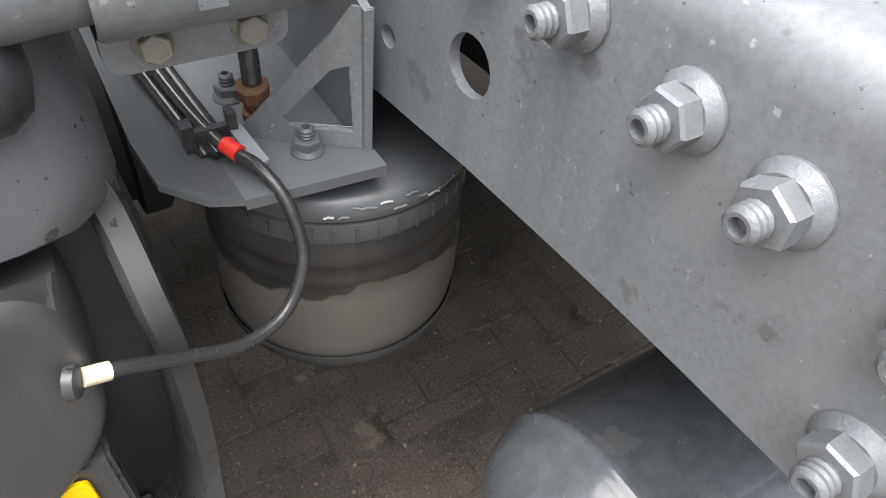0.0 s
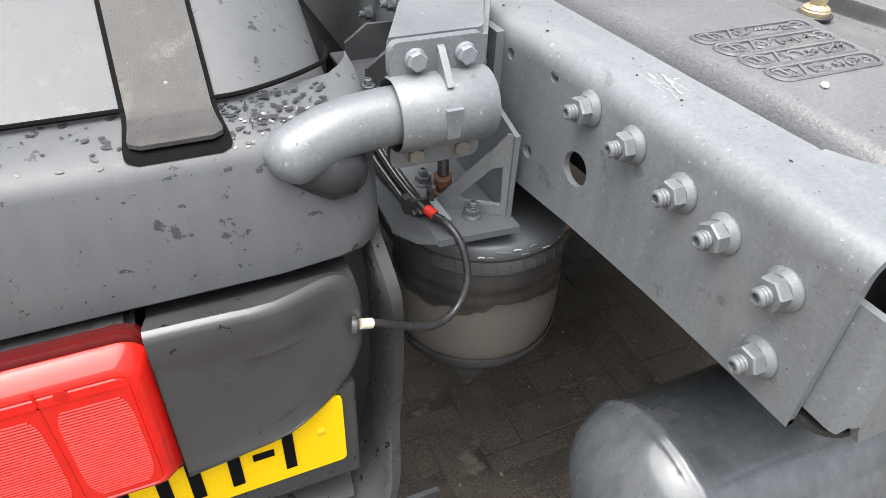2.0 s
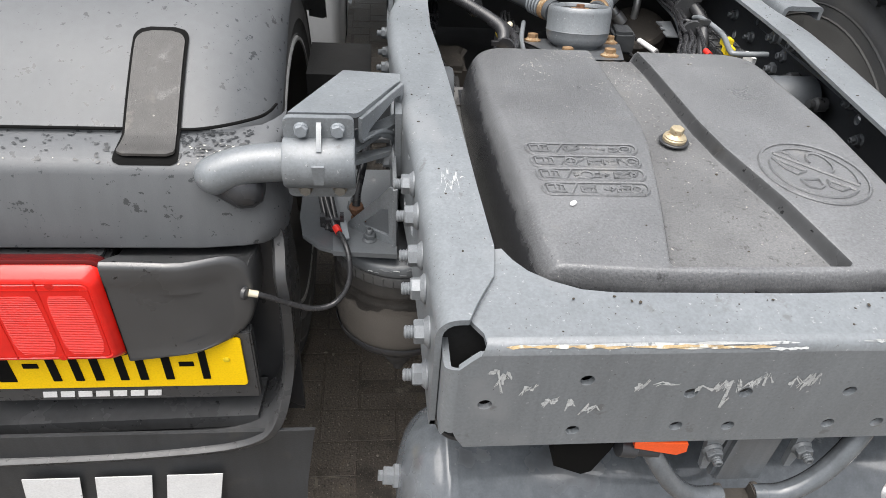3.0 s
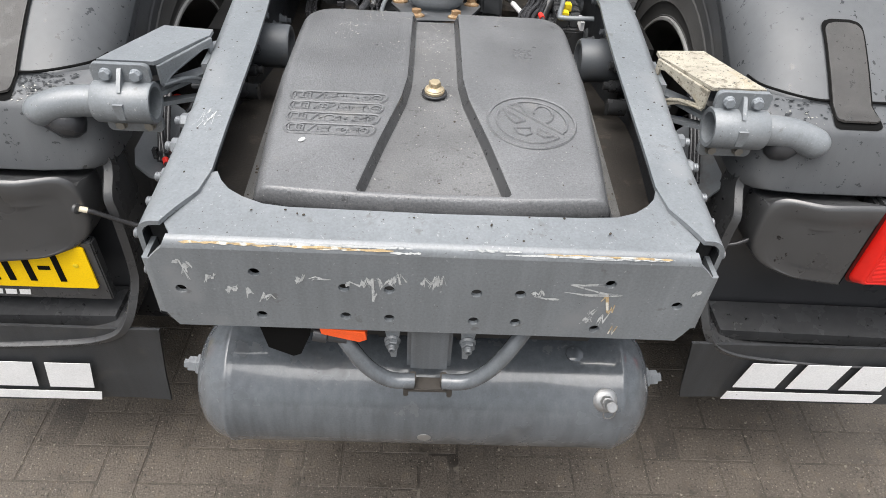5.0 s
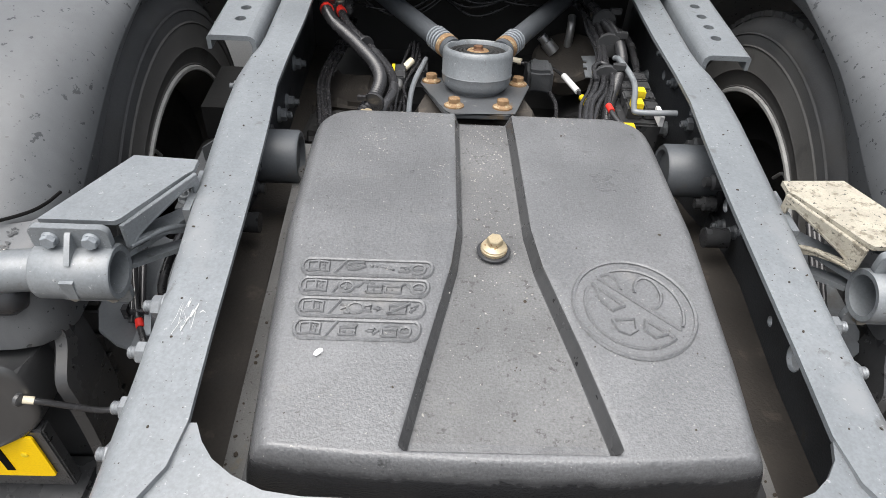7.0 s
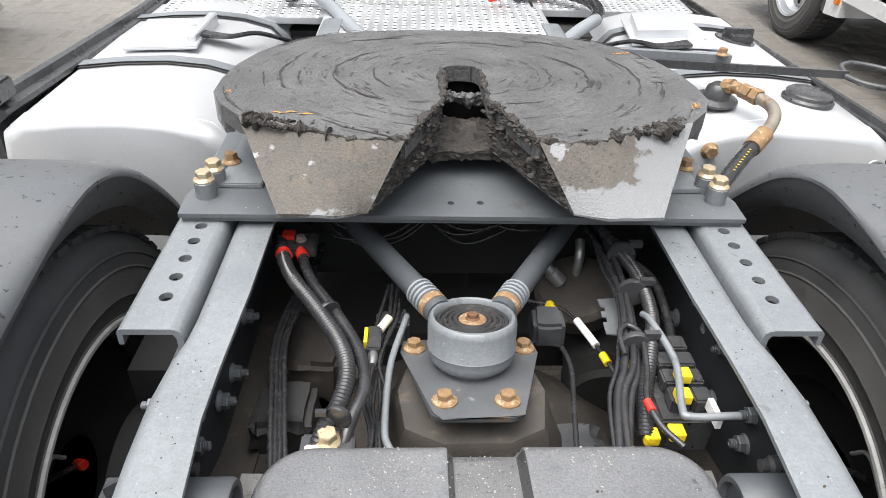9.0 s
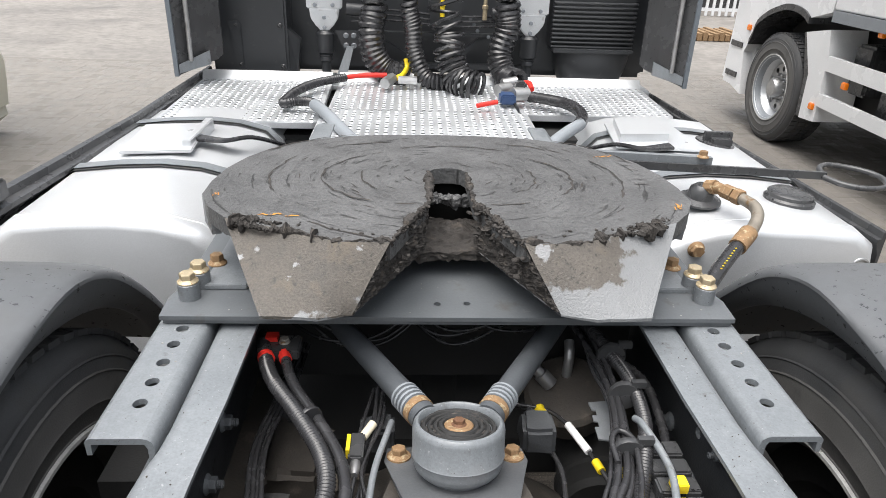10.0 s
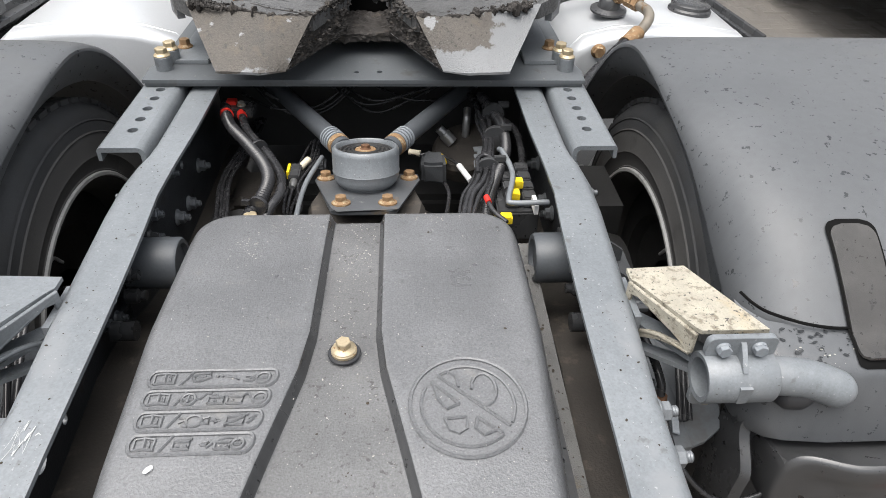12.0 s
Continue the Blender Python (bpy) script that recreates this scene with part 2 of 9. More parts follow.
layer(ramp_worn, (0.185, 0.192, 0.198), 0.40, "Z", 0.158, 0.004, 15, 0.15)
layer(ramp_worn, (0.175, 0.181, 0.186), 0.42, "X", 0.385, -0.006, 18, 0.22)
ramp_brown = mat("worn ramp steel with brown dirt", (0.078, 0.069, 0.059), 0.6, 0, 0.3, 13, 260, 0.9, [((0.125, 0.107, 0.086), 17, 0.57, 0.12, 0.85), ((0.040, 0.037, 0.034), 60, 0.60, 0.08, 0.6), ((0.16, 0.14, 0.12), 240, 0.66, 0.04, 0.8), ((0.24, 0.245, 0.25), 14, 0.635, 0.02, 0.38)], grain_v=0.25)
layer(ramp_brown, (0.19, 0.197, 0.203), 0.40, "Z", 0.114, 0.004, 22, 0.12)
# The cover turns darker and glossier towards its lower edge
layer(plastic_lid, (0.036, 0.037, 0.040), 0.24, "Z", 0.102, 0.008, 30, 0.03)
steel_worn = mat("worn grey steel edge", (0.165, 0.172, 0.18), 0.42, 0, 0.2, 14, 200, 0.3, [((0.08, 0.072, 0.062), 26, 0.60, 0.1, 0.8), ((0.28, 0.285, 0.29), 60, 0.66, 0.05, 0.4)])
red_lens = mat("red lamp lens", (0.74, 0.017, 0.011), 0.09, 0, 0.04, 20, 30, 0.0)
red_side = mat("deep red lens rim", (0.085, 0.004, 0.004), 0.12, 0, 0.08, 20, 30, 0.0)
amber_red = mat("orange-red lamp lens", (0.92, 0.085, 0.02), 0.15, 0, 0.05, 20, 30, 0.0)
red_deep = mat("dark red lamp well", (0.62, 0.014, 0.009), 0.2, 0, 0.1, 20, 30, 0.0)
red_prism = mat("ribbed red lens", (0.66, 0.018, 0.011), 0.25, 0, 0.05, 20, 30, 0.0)
white_lens = mat("clear lamp lens", (0.75, 0.74, 0.72), 0.15, 0, 0.04, 20, 30, 0.0, coat=0.5)
orange_lens = mat("orange lamp lens", (0.85, 0.22, 0.01), 0.25, 0, 0.05, 20, 30, 0.0, coat=0.4)
yellow = mat("yellow number plate", (0.97, 0.62, 0.003), 0.5, 0, 0.04, 8, 300, 0.04, [((0.55, 0.36, 0.03), 40, 0.72, 0.06, 0.6)])
for m_ in (red_prism, red_side, yellow):
    m_.node_tree.nodes["Principled BSDF"].inputs["Specular IOR Level"].default_value = 0.25
yellow_clip = mat("yellow connector", (0.83, 0.62, 0.02), 0.45, 0, 0.08, 40, 300, 0.05)
orange = mat("orange plug", (0.80, 0.10, 0.02), 0.4, 0, 0.08, 30, 300, 0.05)
red_tape = mat("red tape", (0.72, 0.03, 0.02), 0.5, 0, 0.08, 60, 300, 0.05)
cream = mat("cream sleeve", (0.66, 0.60, 0.46), 0.5, 0, 0.1, 60, 300, 0.05)
white = mat("white print", (0.78, 0.78, 0.78), 0.5, 0, 0.05, 20, 300, 0.03, [((0.42, 0.42, 0.42), 40, 0.70, 0.06, 0.7)])
white_paint = mat("white vehicle paint", (0.76, 0.77, 0.78), 0.25, 0, 0.04, 3, 200, 0.0, coat=0.4)
chalk = mat("scraped primer", (0.47, 0.48, 0.48), 0.75, 0, 0.2, 60, 400, 0.4, [((0.22, 0.235, 0.245), 130, 0.55, 0.08, 0.6)])
flap_dust = mat("dusty insert plastic", (0.052, 0.050, 0.048), 0.50, 0, 0.25, 14, 700, 0.3, [((0.045, 0.044, 0.043), 30, 0.57, 0.08, 0.25), ((0.125, 0.118, 0.108), 17, 0.60, 0.10, 0.7), ((0.020, 0.019, 0.018), 110, 0.64, 0.03, 0.2), ((0.25, 0.24, 0.215), 70, 0.70, 0.04, 0.6)], streak=0.1)
ochre = mat("ochre scrape", (0.46, 0.34, 0.19), 0.75, 0, 0.3, 60, 400, 0.4, [((0.66, 0.64, 0.58), 50, 0.52, 0.08, 0.8)])
matt_black = mat("matt black", (0.005, 0.005, 0.005), 0.8, 0, 0.1, 20, 300, 0.0)
matt_black.node_tree.nodes["Principled BSDF"].inputs["Specular IOR Level"].default_value = 0.1
plastic_dark = mat("near-black plastic", (0.034, 0.035, 0.038), 0.34, 0, 0.12, 9, 700, 0.05)
rim_pale = mat("pale chipped rim edge", (0.40, 0.40, 0.39), 0.55, 0, 0.2, 30, 300, 0.3, [((0.15, 0.135, 0.12), 40, 0.60, 0.08, 0.8)])
satin_cap = mat("satin black cap", (0.054, 0.055, 0.057), 0.34, 0, 0.16, 9, 800, 0.06, [((0.052, 0.052, 0.053), 14, 0.60, 0.14, 0.4), ((0.008, 0.008, 0.009), 48, 0.665, 0.02, 0.10), ((0.16, 0.155, 0.15), 210, 0.73, 0.03, 0.7)])
wet = mat("standing water on plastic", (0.030, 0.032, 0.034), 0.22, 0, 0.1, 20, 200, 0.02)
pale_glint = mat("pale painted glint", (0.40, 0.39, 0.35), 0.6, 0, 0.2, 30, 200, 0.2)
rim_paint = mat("dull dusty rim", (0.060, 0.056, 0.052), 0.6, 0, 0.3, 12, 300, 0.3)
corroded = mat("corroded whitish bracket", (0.36, 0.335, 0.275), 0.85, 0, 0.2, 25, 300, 0.8, [((0.36, 0.30, 0.20), 14, 0.54, 0.16, 0.9), ((0.20, 0.18, 0.14), 70, 0.545, 0.09, 0.9), ((0.09, 0.085, 0.075), 190, 0.60, 0.05, 0.9)])
yard = mat("sandy yard paving", (0.190, 0.177, 0.162), 0.72, 0, 0.22, 0.55, 9, 0.5, [((0.115, 0.105, 0.094), 0.5, 0.56, 0.12, 0.35), ((0.26, 0.248, 0.228), 2.1, 0.60, 0.12, 0.85)], grain_v=0.22)
paver = mat("damp concrete paver", (0.096, 0.080, 0.064), 0.60, 0, 0.35, 5, 190, 1.2, [((0.046, 0.038, 0.030), 6, 0.50, 0.16, 0.30), ((0.115, 0.094, 0.072), 22, 0.57, 0.10, 0.8), ((0.24, 0.21, 0.17), 150, 0.625, 0.03, 0.8), ((0.022, 0.018, 0.015), 110, 0.60, 0.05, 0.5)], random_obj=0.10, grain_v=0.45)
sand = mat("joint sand", (0.074, 0.062, 0.050), 0.75, 0, 0.35, 7, 190, 1.0, [((0.034, 0.028, 0.023), 9, 0.50, 0.16, 0.4), ((0.24, 0.20, 0.16), 200, 0.63, 0.03, 0.8), ((0.15, 0.13, 0.105), 8, 0.62, 0.06, 0.8)], grain_v=0.4)
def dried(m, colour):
    """Paler colour outside a ragged patch round the tractor."""
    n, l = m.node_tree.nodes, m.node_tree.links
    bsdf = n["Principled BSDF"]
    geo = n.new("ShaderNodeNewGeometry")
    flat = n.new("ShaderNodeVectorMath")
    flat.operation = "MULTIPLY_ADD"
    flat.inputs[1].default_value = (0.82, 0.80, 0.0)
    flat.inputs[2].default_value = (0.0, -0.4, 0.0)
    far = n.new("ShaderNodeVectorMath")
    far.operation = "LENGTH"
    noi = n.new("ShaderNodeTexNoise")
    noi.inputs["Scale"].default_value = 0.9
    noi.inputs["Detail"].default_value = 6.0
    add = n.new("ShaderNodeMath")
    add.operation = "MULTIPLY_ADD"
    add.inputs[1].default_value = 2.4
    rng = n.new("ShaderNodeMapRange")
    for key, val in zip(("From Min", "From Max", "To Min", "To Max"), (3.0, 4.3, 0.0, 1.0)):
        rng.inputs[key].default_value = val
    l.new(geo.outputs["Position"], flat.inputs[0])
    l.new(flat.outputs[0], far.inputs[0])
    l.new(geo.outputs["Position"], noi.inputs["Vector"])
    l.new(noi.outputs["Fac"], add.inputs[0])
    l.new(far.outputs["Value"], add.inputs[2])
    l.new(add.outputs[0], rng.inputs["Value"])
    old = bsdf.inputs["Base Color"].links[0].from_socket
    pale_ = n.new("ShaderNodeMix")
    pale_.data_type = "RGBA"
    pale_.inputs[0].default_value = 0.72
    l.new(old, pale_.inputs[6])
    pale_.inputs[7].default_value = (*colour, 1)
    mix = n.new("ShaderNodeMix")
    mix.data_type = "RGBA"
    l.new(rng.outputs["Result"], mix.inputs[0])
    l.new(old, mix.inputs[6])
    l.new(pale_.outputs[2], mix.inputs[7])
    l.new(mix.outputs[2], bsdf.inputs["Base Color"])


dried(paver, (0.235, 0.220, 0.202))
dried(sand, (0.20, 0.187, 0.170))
cab_black = mat("cab rear black panel", (0.030, 0.032, 0.035), 0.42, 0, 0.15, 6, 500, 0.15, [((0.07, 0.07, 0.07), 22, 0.62, 0.15, 0.7)])
fairing = mat("fairing grey blue paint", (0.13, 0.15, 0.17), 0.35, 0, 0.1, 4, 200, 0.05)
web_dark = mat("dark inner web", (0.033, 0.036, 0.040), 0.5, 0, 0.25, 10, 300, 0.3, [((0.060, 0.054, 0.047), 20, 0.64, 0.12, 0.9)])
dark_inner = mat("dark inner grey", (0.047, 0.050, 0.054), 0.55, 0, 0.25, 10, 300, 0.3, [((0.060, 0.054, 0.047), 20, 0.62, 0.15, 0.9)])
paint_dark = mat("dark grey rod paint", (0.075, 0.082, 0.090), 0.45, 0, 0.15, 12, 260, 0.1, [((0.10, 0.085, 0.07), 16, 0.62, 0.15, 0.8)])
# This darker grey puts the ramps' shade into the mounting plate's colour
paint_plate = mat("darkened plate grey paint", (0.098, 0.107, 0.115), 0.48, 0, 0.14, 6, 260, 0.1, [((0.20, 0.20, 0.20), 26, 0.66, 0.1, 0.6), ((0.075, 0.07, 0.062), 12, 0.60, 0.14, 0.7)])
grit = mat("dull grit", (0.30, 0.29, 0.27), 0.9, 0, 0.4, 60, 300, 0.5)
stained_plate = mat("rust-stained grey plate", (0.085, 0.090, 0.096), 0.45, 0, 0.2, 12, 260, 0.15, [((0.16, 0.115, 0.07), 13, 0.59, 0.08, 0.8), ((0.20, 0.20, 0.195), 30, 0.63, 0.06, 0.6), ((0.045, 0.040, 0.035), 9, 0.60, 0.1, 0.5)])
debris = mat("leaf crumbs", (0.045, 0.036, 0.026), 0.9, 0, 0.4, 60, 300, 0.5)
for m_, level in ((paint, 0.85), (paint_plate, 0.8), (plastic_lid, 0.7), (satin_cap, 0.85)):
    m_.node_tree.nodes["Principled BSDF"].inputs["Specular IOR Level"].default_value = level


# ---- builders ----
def V(*a):
    return Vector(a)


def thing(name, at, label, category, group="", kind=""):
    ob = new(name)
    ob.empty_display_size = 0.05
    ob.location = at
    return tagged(ob, label, category, group, kind)


def origin(ob):
    p = Vector(ob.location)
    while ob.parent:
        ob = ob.parent
        p += ob.location
    return p


def mesh_of(name, bm, material, smooth=38):
    bmesh.ops.recalc_face_normals(bm, faces=bm.faces)
    me = bpy.data.meshes.new(name)
    bm.to_mesh(me)
    bm.free()
    for m in material if isinstance(material, (list, tuple)) else [material]:
        me.materials.append(m)
    if smooth:
        me.shade_smooth()
        me.set_sharp_from_angle(angle=radians(smooth))
    return me


def part(name, bm, material, parent=None, label="", smooth=38, bevel=0.0):
    """One mesh object, given in world metres, under a thing or a part."""
    if bevel:
        edges = [e for e in bm.edges if len(e.link_faces) == 2 and e.calc_face_angle(0) > 0.5]
        bmesh.ops.bevel(bm, geom=edges, offset=bevel, segments=2, affect="EDGES", clamp_overlap=True)
    base = origin(parent) if parent else V(0, 0, 0)
    bmesh.ops.transform(bm, matrix=Matrix.Translation(-base), verts=bm.verts)
    ob = new(name, mesh_of(name, bm, material, smooth))
    ob.parent = parent
    return tagged(ob, label) if label else ob


def solid(name, bm, material, label, category, at=None, group="", kind="", smooth=38, bevel=0.0):
    """A top-level thing of one mesh."""
    if bevel:
        edges = [e for e in bm.edges if len(e.link_faces) == 2 and e.calc_face_angle(0) > 0.5]
        bmesh.ops.bevel(bm, geom=edges, offset=bevel, segments=2, affect="EDGES", clamp_overlap=True)
    at = Vector(at) if at else V(0, 0, 0)
    bmesh.ops.transform(bm, matrix=Matrix.Translation(-at), verts=bm.verts)
    ob = new(name, mesh_of(name, bm, material, smooth))
    ob.location = at
    return tagged(ob, label, category, group, kind)


def box(bm, x0, x1, y0, y1, z0, z1, m=None):
    geo = bmesh.ops.create_cube(bm, size=1.0, matrix=Matrix.Translation(((x0 + x1) / 2, (y0 + y1) / 2, (z0 + z1) / 2)) @ Matrix.Diagonal((abs(x1 - x0), abs(y1 - y0), abs(z1 - z0), 1)))
    if m:
        bmesh.ops.transform(bm, matrix=m, verts=geo["verts"])
    return bm


def frame_of(d):
    d = d.normalized()
    a = d.cross(V(0, 0, 1)) if abs(d.z) < 0.9 else d.cross(V(1, 0, 0))
    a.normalize()
    return a, d.cross(a).normalized()


def rings(bm, loops, cap=True, closed=True):
    vs = [[bm.verts.new(p) for p in loop] for loop in loops]
    k = len(vs[0])
    for a, b in zip(vs, vs[1:]):
        for i in range(k if closed else k - 1):
            j = (i + 1) % k
            bm.faces.new((a[i], a[j], b[j], b[i]))
    if cap:
        bm.faces.new(vs[0][::-1])
        bm.faces.new(vs[-1])
    return bm


def smooth_path(pts, sub=6):
    pts = [Vector(p) for p in pts]
    if len(pts) < 3 or sub < 2:
        return pts
    ext = [2 * pts[0] - pts[1], *pts, 2 * pts[-1] - pts[-2]]
    out = []
    for i in range(1, len(ext) - 2):
        a, b, c, d = ext[i - 1 : i + 3]
        for k in range(sub):
            t = k / sub
            out.append(0.5 * (2 * b + (c - a) * t + (2 * a - 5 * b + 4 * c - d) * t**2 + (3 * b - a - 3 * c + d) * t**3))
    return out + [pts[-1]]


def tube(bm, pts, r, seg=10, sub=6, cap=True, radii=None):
    path = smooth_path(pts, sub)
    a = None
    loops = []
    for i, p in enumerate(path):
        d = (path[min(i + 1, len(path) - 1)] - path[max(i - 1, 0)]).normalized()
        if a is None:
            a = frame_of(d)[0]
        a = (a - d * a.dot(d)).normalized()
        b = d.cross(a)
        rr = radii(i / (len(path) - 1)) if radii else r
        loops.append([p + rr * (math.cos(t) * a + math.sin(t) * b) for t in (2 * math.pi * k / seg for k in range(seg))])
    return rings(bm, loops, cap)


def ribbed(bm, pts, r, pitch=0.006, seg=10, depth=0.12):
    path = smooth_path(pts, 8)
    length = sum((q - p).length for p, q in zip(path, path[1:]))
    n = max(8, int(length / pitch) * 2)
    dense, k = [], 0
    cum = [0.0]
    for p, q in zip(path, path[1:]):
        cum.append(cum[-1] + (q - p).length)
    for i in range(n + 1):
        s = length * i / n
        while k < len(cum) - 2 and cum[k + 1] < s:
            k += 1
        t = (s - cum[k]) / max(1e-6, cum[k + 1] - cum[k])
        dense.append(path[k].lerp(path[k + 1], min(1, t)))
    return tube(bm, dense, r, seg, 1, True, lambda f: r * (1 - depth * (round(f * n) % 2)))


def coil(bm, pts, big, r, turns, seg=6, per=14):
    path = smooth_path(pts, 10)
    n = int(turns * per)
    out = []
    a = None
    for i in range(n + 1):
        f = i / n * (len(path) - 1)
        k = min(int(f), len(path) - 2)
        p = path[k].lerp(path[k + 1], f - k)
        d = (path[k + 1] - path[k]).normalized()
        if a is None:
            a = frame_of(d)[0]
        a = (a - d * a.dot(d)).normalized()
        b = d.cross(a)
        t = 2 * math.pi * i / per
        out.append(p + big * (math.cos(t) * a + math.sin(t) * b))
    return tube(bm, out, r, seg, 1)


def lathe(bm, profile, at, axis, seg=28, cap=True):
    d = Vector(axis).normalized()
    a, b = frame_of(d)
    at = Vector(at)
    return rings(bm, [[at + d * h + r * (math.cos(t) * a + math.sin(t) * b) for t in (2 * math.pi * k / seg for k in range(seg))] for r, h in profile], cap)


def prism(bm, pts, vec):
    pts = [Vector(p) for p in pts]
    lo = [bm.verts.new(p) for p in pts]
    hi = [bm.verts.new(p + Vector(vec)) for p in pts]
    k = len(pts)
    bm.faces.new(lo[::-1])
    bm.faces.new(hi)
    for i in range(k):
        bm.faces.new((lo[i], lo[(i + 1) % k], hi[(i + 1) % k], hi[i]))
    return bm


def holed(bm, outline, holes, put, t, seg=14):
    """A plate with round holes (u, v, r) or given loops, outline in (u, v); put(u, v, w) lays it into the world; w runs from 0 to t."""
    loops = [outline] + [h if isinstance(h, list) else [(h[0] + h[2] * math.cos(2 * math.pi * k / seg), h[1] + h[2] * math.sin(2 * math.pi * k / seg)) for k in range(seg)] for h in holes]
    sides = []
    for w in (0, t):
        made, edges = [], []
        for loop in loops:
            vs = [bm.verts.new(put(u, v, w)) for u, v in loop]
            made.append(vs)
            edges += [bm.edges.new((vs[i], vs[(i + 1) % len(vs)])) for i in range(len(vs))]
        bmesh.ops.triangle_fill(bm, use_beauty=True, edges=edges)
        sides.append(made)
    for a, b in zip(*sides):
        for i in range(len(a)):
            j = (i + 1) % len(a)
            bm.faces.new((a[i], a[j], b[j], b[i]))
    return bm


def rounded(x0, x1, y0, y1, r, seg=5):
    out = []
    for cx, cy, a0 in ((x1 - r, y1 - r, 0), (x0 + r, y1 - r, 90), (x0 + r, y0 + r, 180), (x1 - r, y0 + r, 270)):
        out += [(cx + r * math.cos(radians(a0 + 90 * k / seg)), cy + r * math.sin(radians(a0 + 90 * k / seg))) for k in range(seg + 1)]
    return out


def interp(table, t):
    if t <= table[0][0]:
        return table[0][1]
    for (a, va), (b, vb) in zip(table, table[1:]):
        if t <= b:
            return va + (vb - va) * (t - a) / (b - a)
    return table[-1][1]


def ease(t):
    t = min(1.0, max(0.0, t))
    return t * t * (3 - 2 * t)


def hexagon(bm, at, axis, flat, h0, h1, turn=0.0):
    d = Vector(axis).normalized()
    a, b = frame_of(d)
    at = Vector(at)
    r = flat / math.sqrt(3)
    ring = lambda rr, h: [at + d * h + rr * (math.cos(turn + math.pi * k / 3) * a + math.sin(turn + math.pi * k / 3) * b) for k in range(6)]
    return rings(bm, [ring(r, h0), ring(r, h1 - 0.12 * (h1 - h0)), ring(r * 0.9, h1)])


def bolt_mesh(name, flat, flange, height, stud, material):
    """A hexagon nut or bolt head with its flange, pointing along z; stud: how far the threaded end stands out."""
    bm = bmesh.new()
    lathe(bm, [(flange, 0), (flange, 0.1 * height), (flat * 0.56, 0.38 * height)], (0, 0, 0), (0, 0, 1), 18)
    hexagon(bm, (0, 0, 0), (0, 0, 1), flat, 0.2 * height, height, 0.3)
    if stud:
        prof = []
        n = max(2, int(stud / 0.0022))
        for i in range(n + 1):
            h = height * 0.9 + (stud + height * 0.1) * i / n
            prof += [(flat * 0.33, h), (flat * 0.29, h + 0.4 * stud / n)]
        prof += [(flat * 0.24, prof[-1][1] + 0.001), (flat * 0.17, prof[-1][1] + 0.001), (flat * 0.15, prof[-1][1] - 0.004)]
        lathe(bm, prof, (0, 0, 0), (0, 0, 1), 12)
    return mesh_of(name, bm, material, 30)


NUT = bolt_mesh("flange_nut", 0.0235, 0.0178, 0.0175, 0.0085, zinc)
NUT_DARK = bolt_mesh("dark_nut", 0.018, 0.0125, 0.012, 0.007, paint_plate)
NUT_BLACK = bolt_mesh("black_nut", 0.018, 0.013, 0.012, 0.010, plastic_black)
HEX_GREY = bolt_mesh("grey_hex", 0.0165, 0.0105, 0.010, 0, paint_light)
HEX_BRASS = bolt_mesh("brass_hex", 0.0185, 0.0165, 0.015, 0, brass)
HEX_RUST = bolt_mesh("rust_hex", 0.0215, 0.0175, 0.015, 0, rusty)
HEX_RUST_S = bolt_mesh("rust_hex_small", 0.015, 0.0105, 0.009, 0, mat("tarnished bolt", (0.26, 0.245, 0.215), 0.5, 0.3, 0.2, 60, 400, 0.3, [((0.24, 0.15, 0.07), 110, 0.58, 0.08, 0.8)]))
rust_dark = mat("dark rust", (0.13, 0.065, 0.035), 0.8, 0.1, 0.3, 70, 400, 0.5)
HEX_RUST_D = bolt_mesh("dark_rust_hex", 0.0165, 0.012, 0.010, 0, rust_dark)
HEX_BROWN = bolt_mesh("brown_hex", 0.022, 0.018, 0.020, 0, rusty)
HEX_PALE = bolt_mesh("pale_hex", 0.024, 0.0185, 0.018, 0, brass)
HEX_BIG = bolt_mesh("big_hex", 0.032, 0.024, 0.020, 0, rusty)


def bolt(mesh, parent, at, axis, name="bolt", label="", turn=0.0):
    ob = new(name, mesh)
    q = Vector(axis).to_track_quat("Z", "Y")
    ob.parent = parent
    ob.matrix_basis = Matrix.Translation(Vector(at) - (origin(parent) if parent else V(0, 0, 0))) @ q.to_matrix().to_4x4() @ Matrix.Rotation(turn, 4, "Z")
    return tagged(ob, label) if label else ob

# ---- ground ----
bm = bmesh.new()
rings(bm, [[V(-400, y, GZ - 0.012), V(400, y, GZ - 0.012)] for y in (-400, -4.8, 11.8, 500)], cap=False, closed=False)
solid("ground", bm, yard, "damp brown-grey paved yard, sandy in its joints", "ground", kind="structure")

# ---- chassis rails ----
OUT = [(0.0, 0.392), (0.08, 0.394), (0.20, 0.397), (0.33, 0.402), (0.45, 0.412), (0.62, 0.424), (0.75, 0.432), (0.84, 0.434), (0.91, 0.428), (0.955, 0.4195), (1.0, 0.4165), (1.25, 0.416), (4.2, 0.416)]
INN = [(0.024, 0.364), (0.06, 0.349), (0.10, 0.327), (0.15, 0.320), (0.25, 0.325), (0.36, 0.329), (0.50, 0.334), (0.67, 0.343), (0.80, 0.353), (0.90, 0.352), (1.05, 0.346), (1.25, 0.344), (4.2, 0.344)]
TOP, LOW = 0.970, 0.802


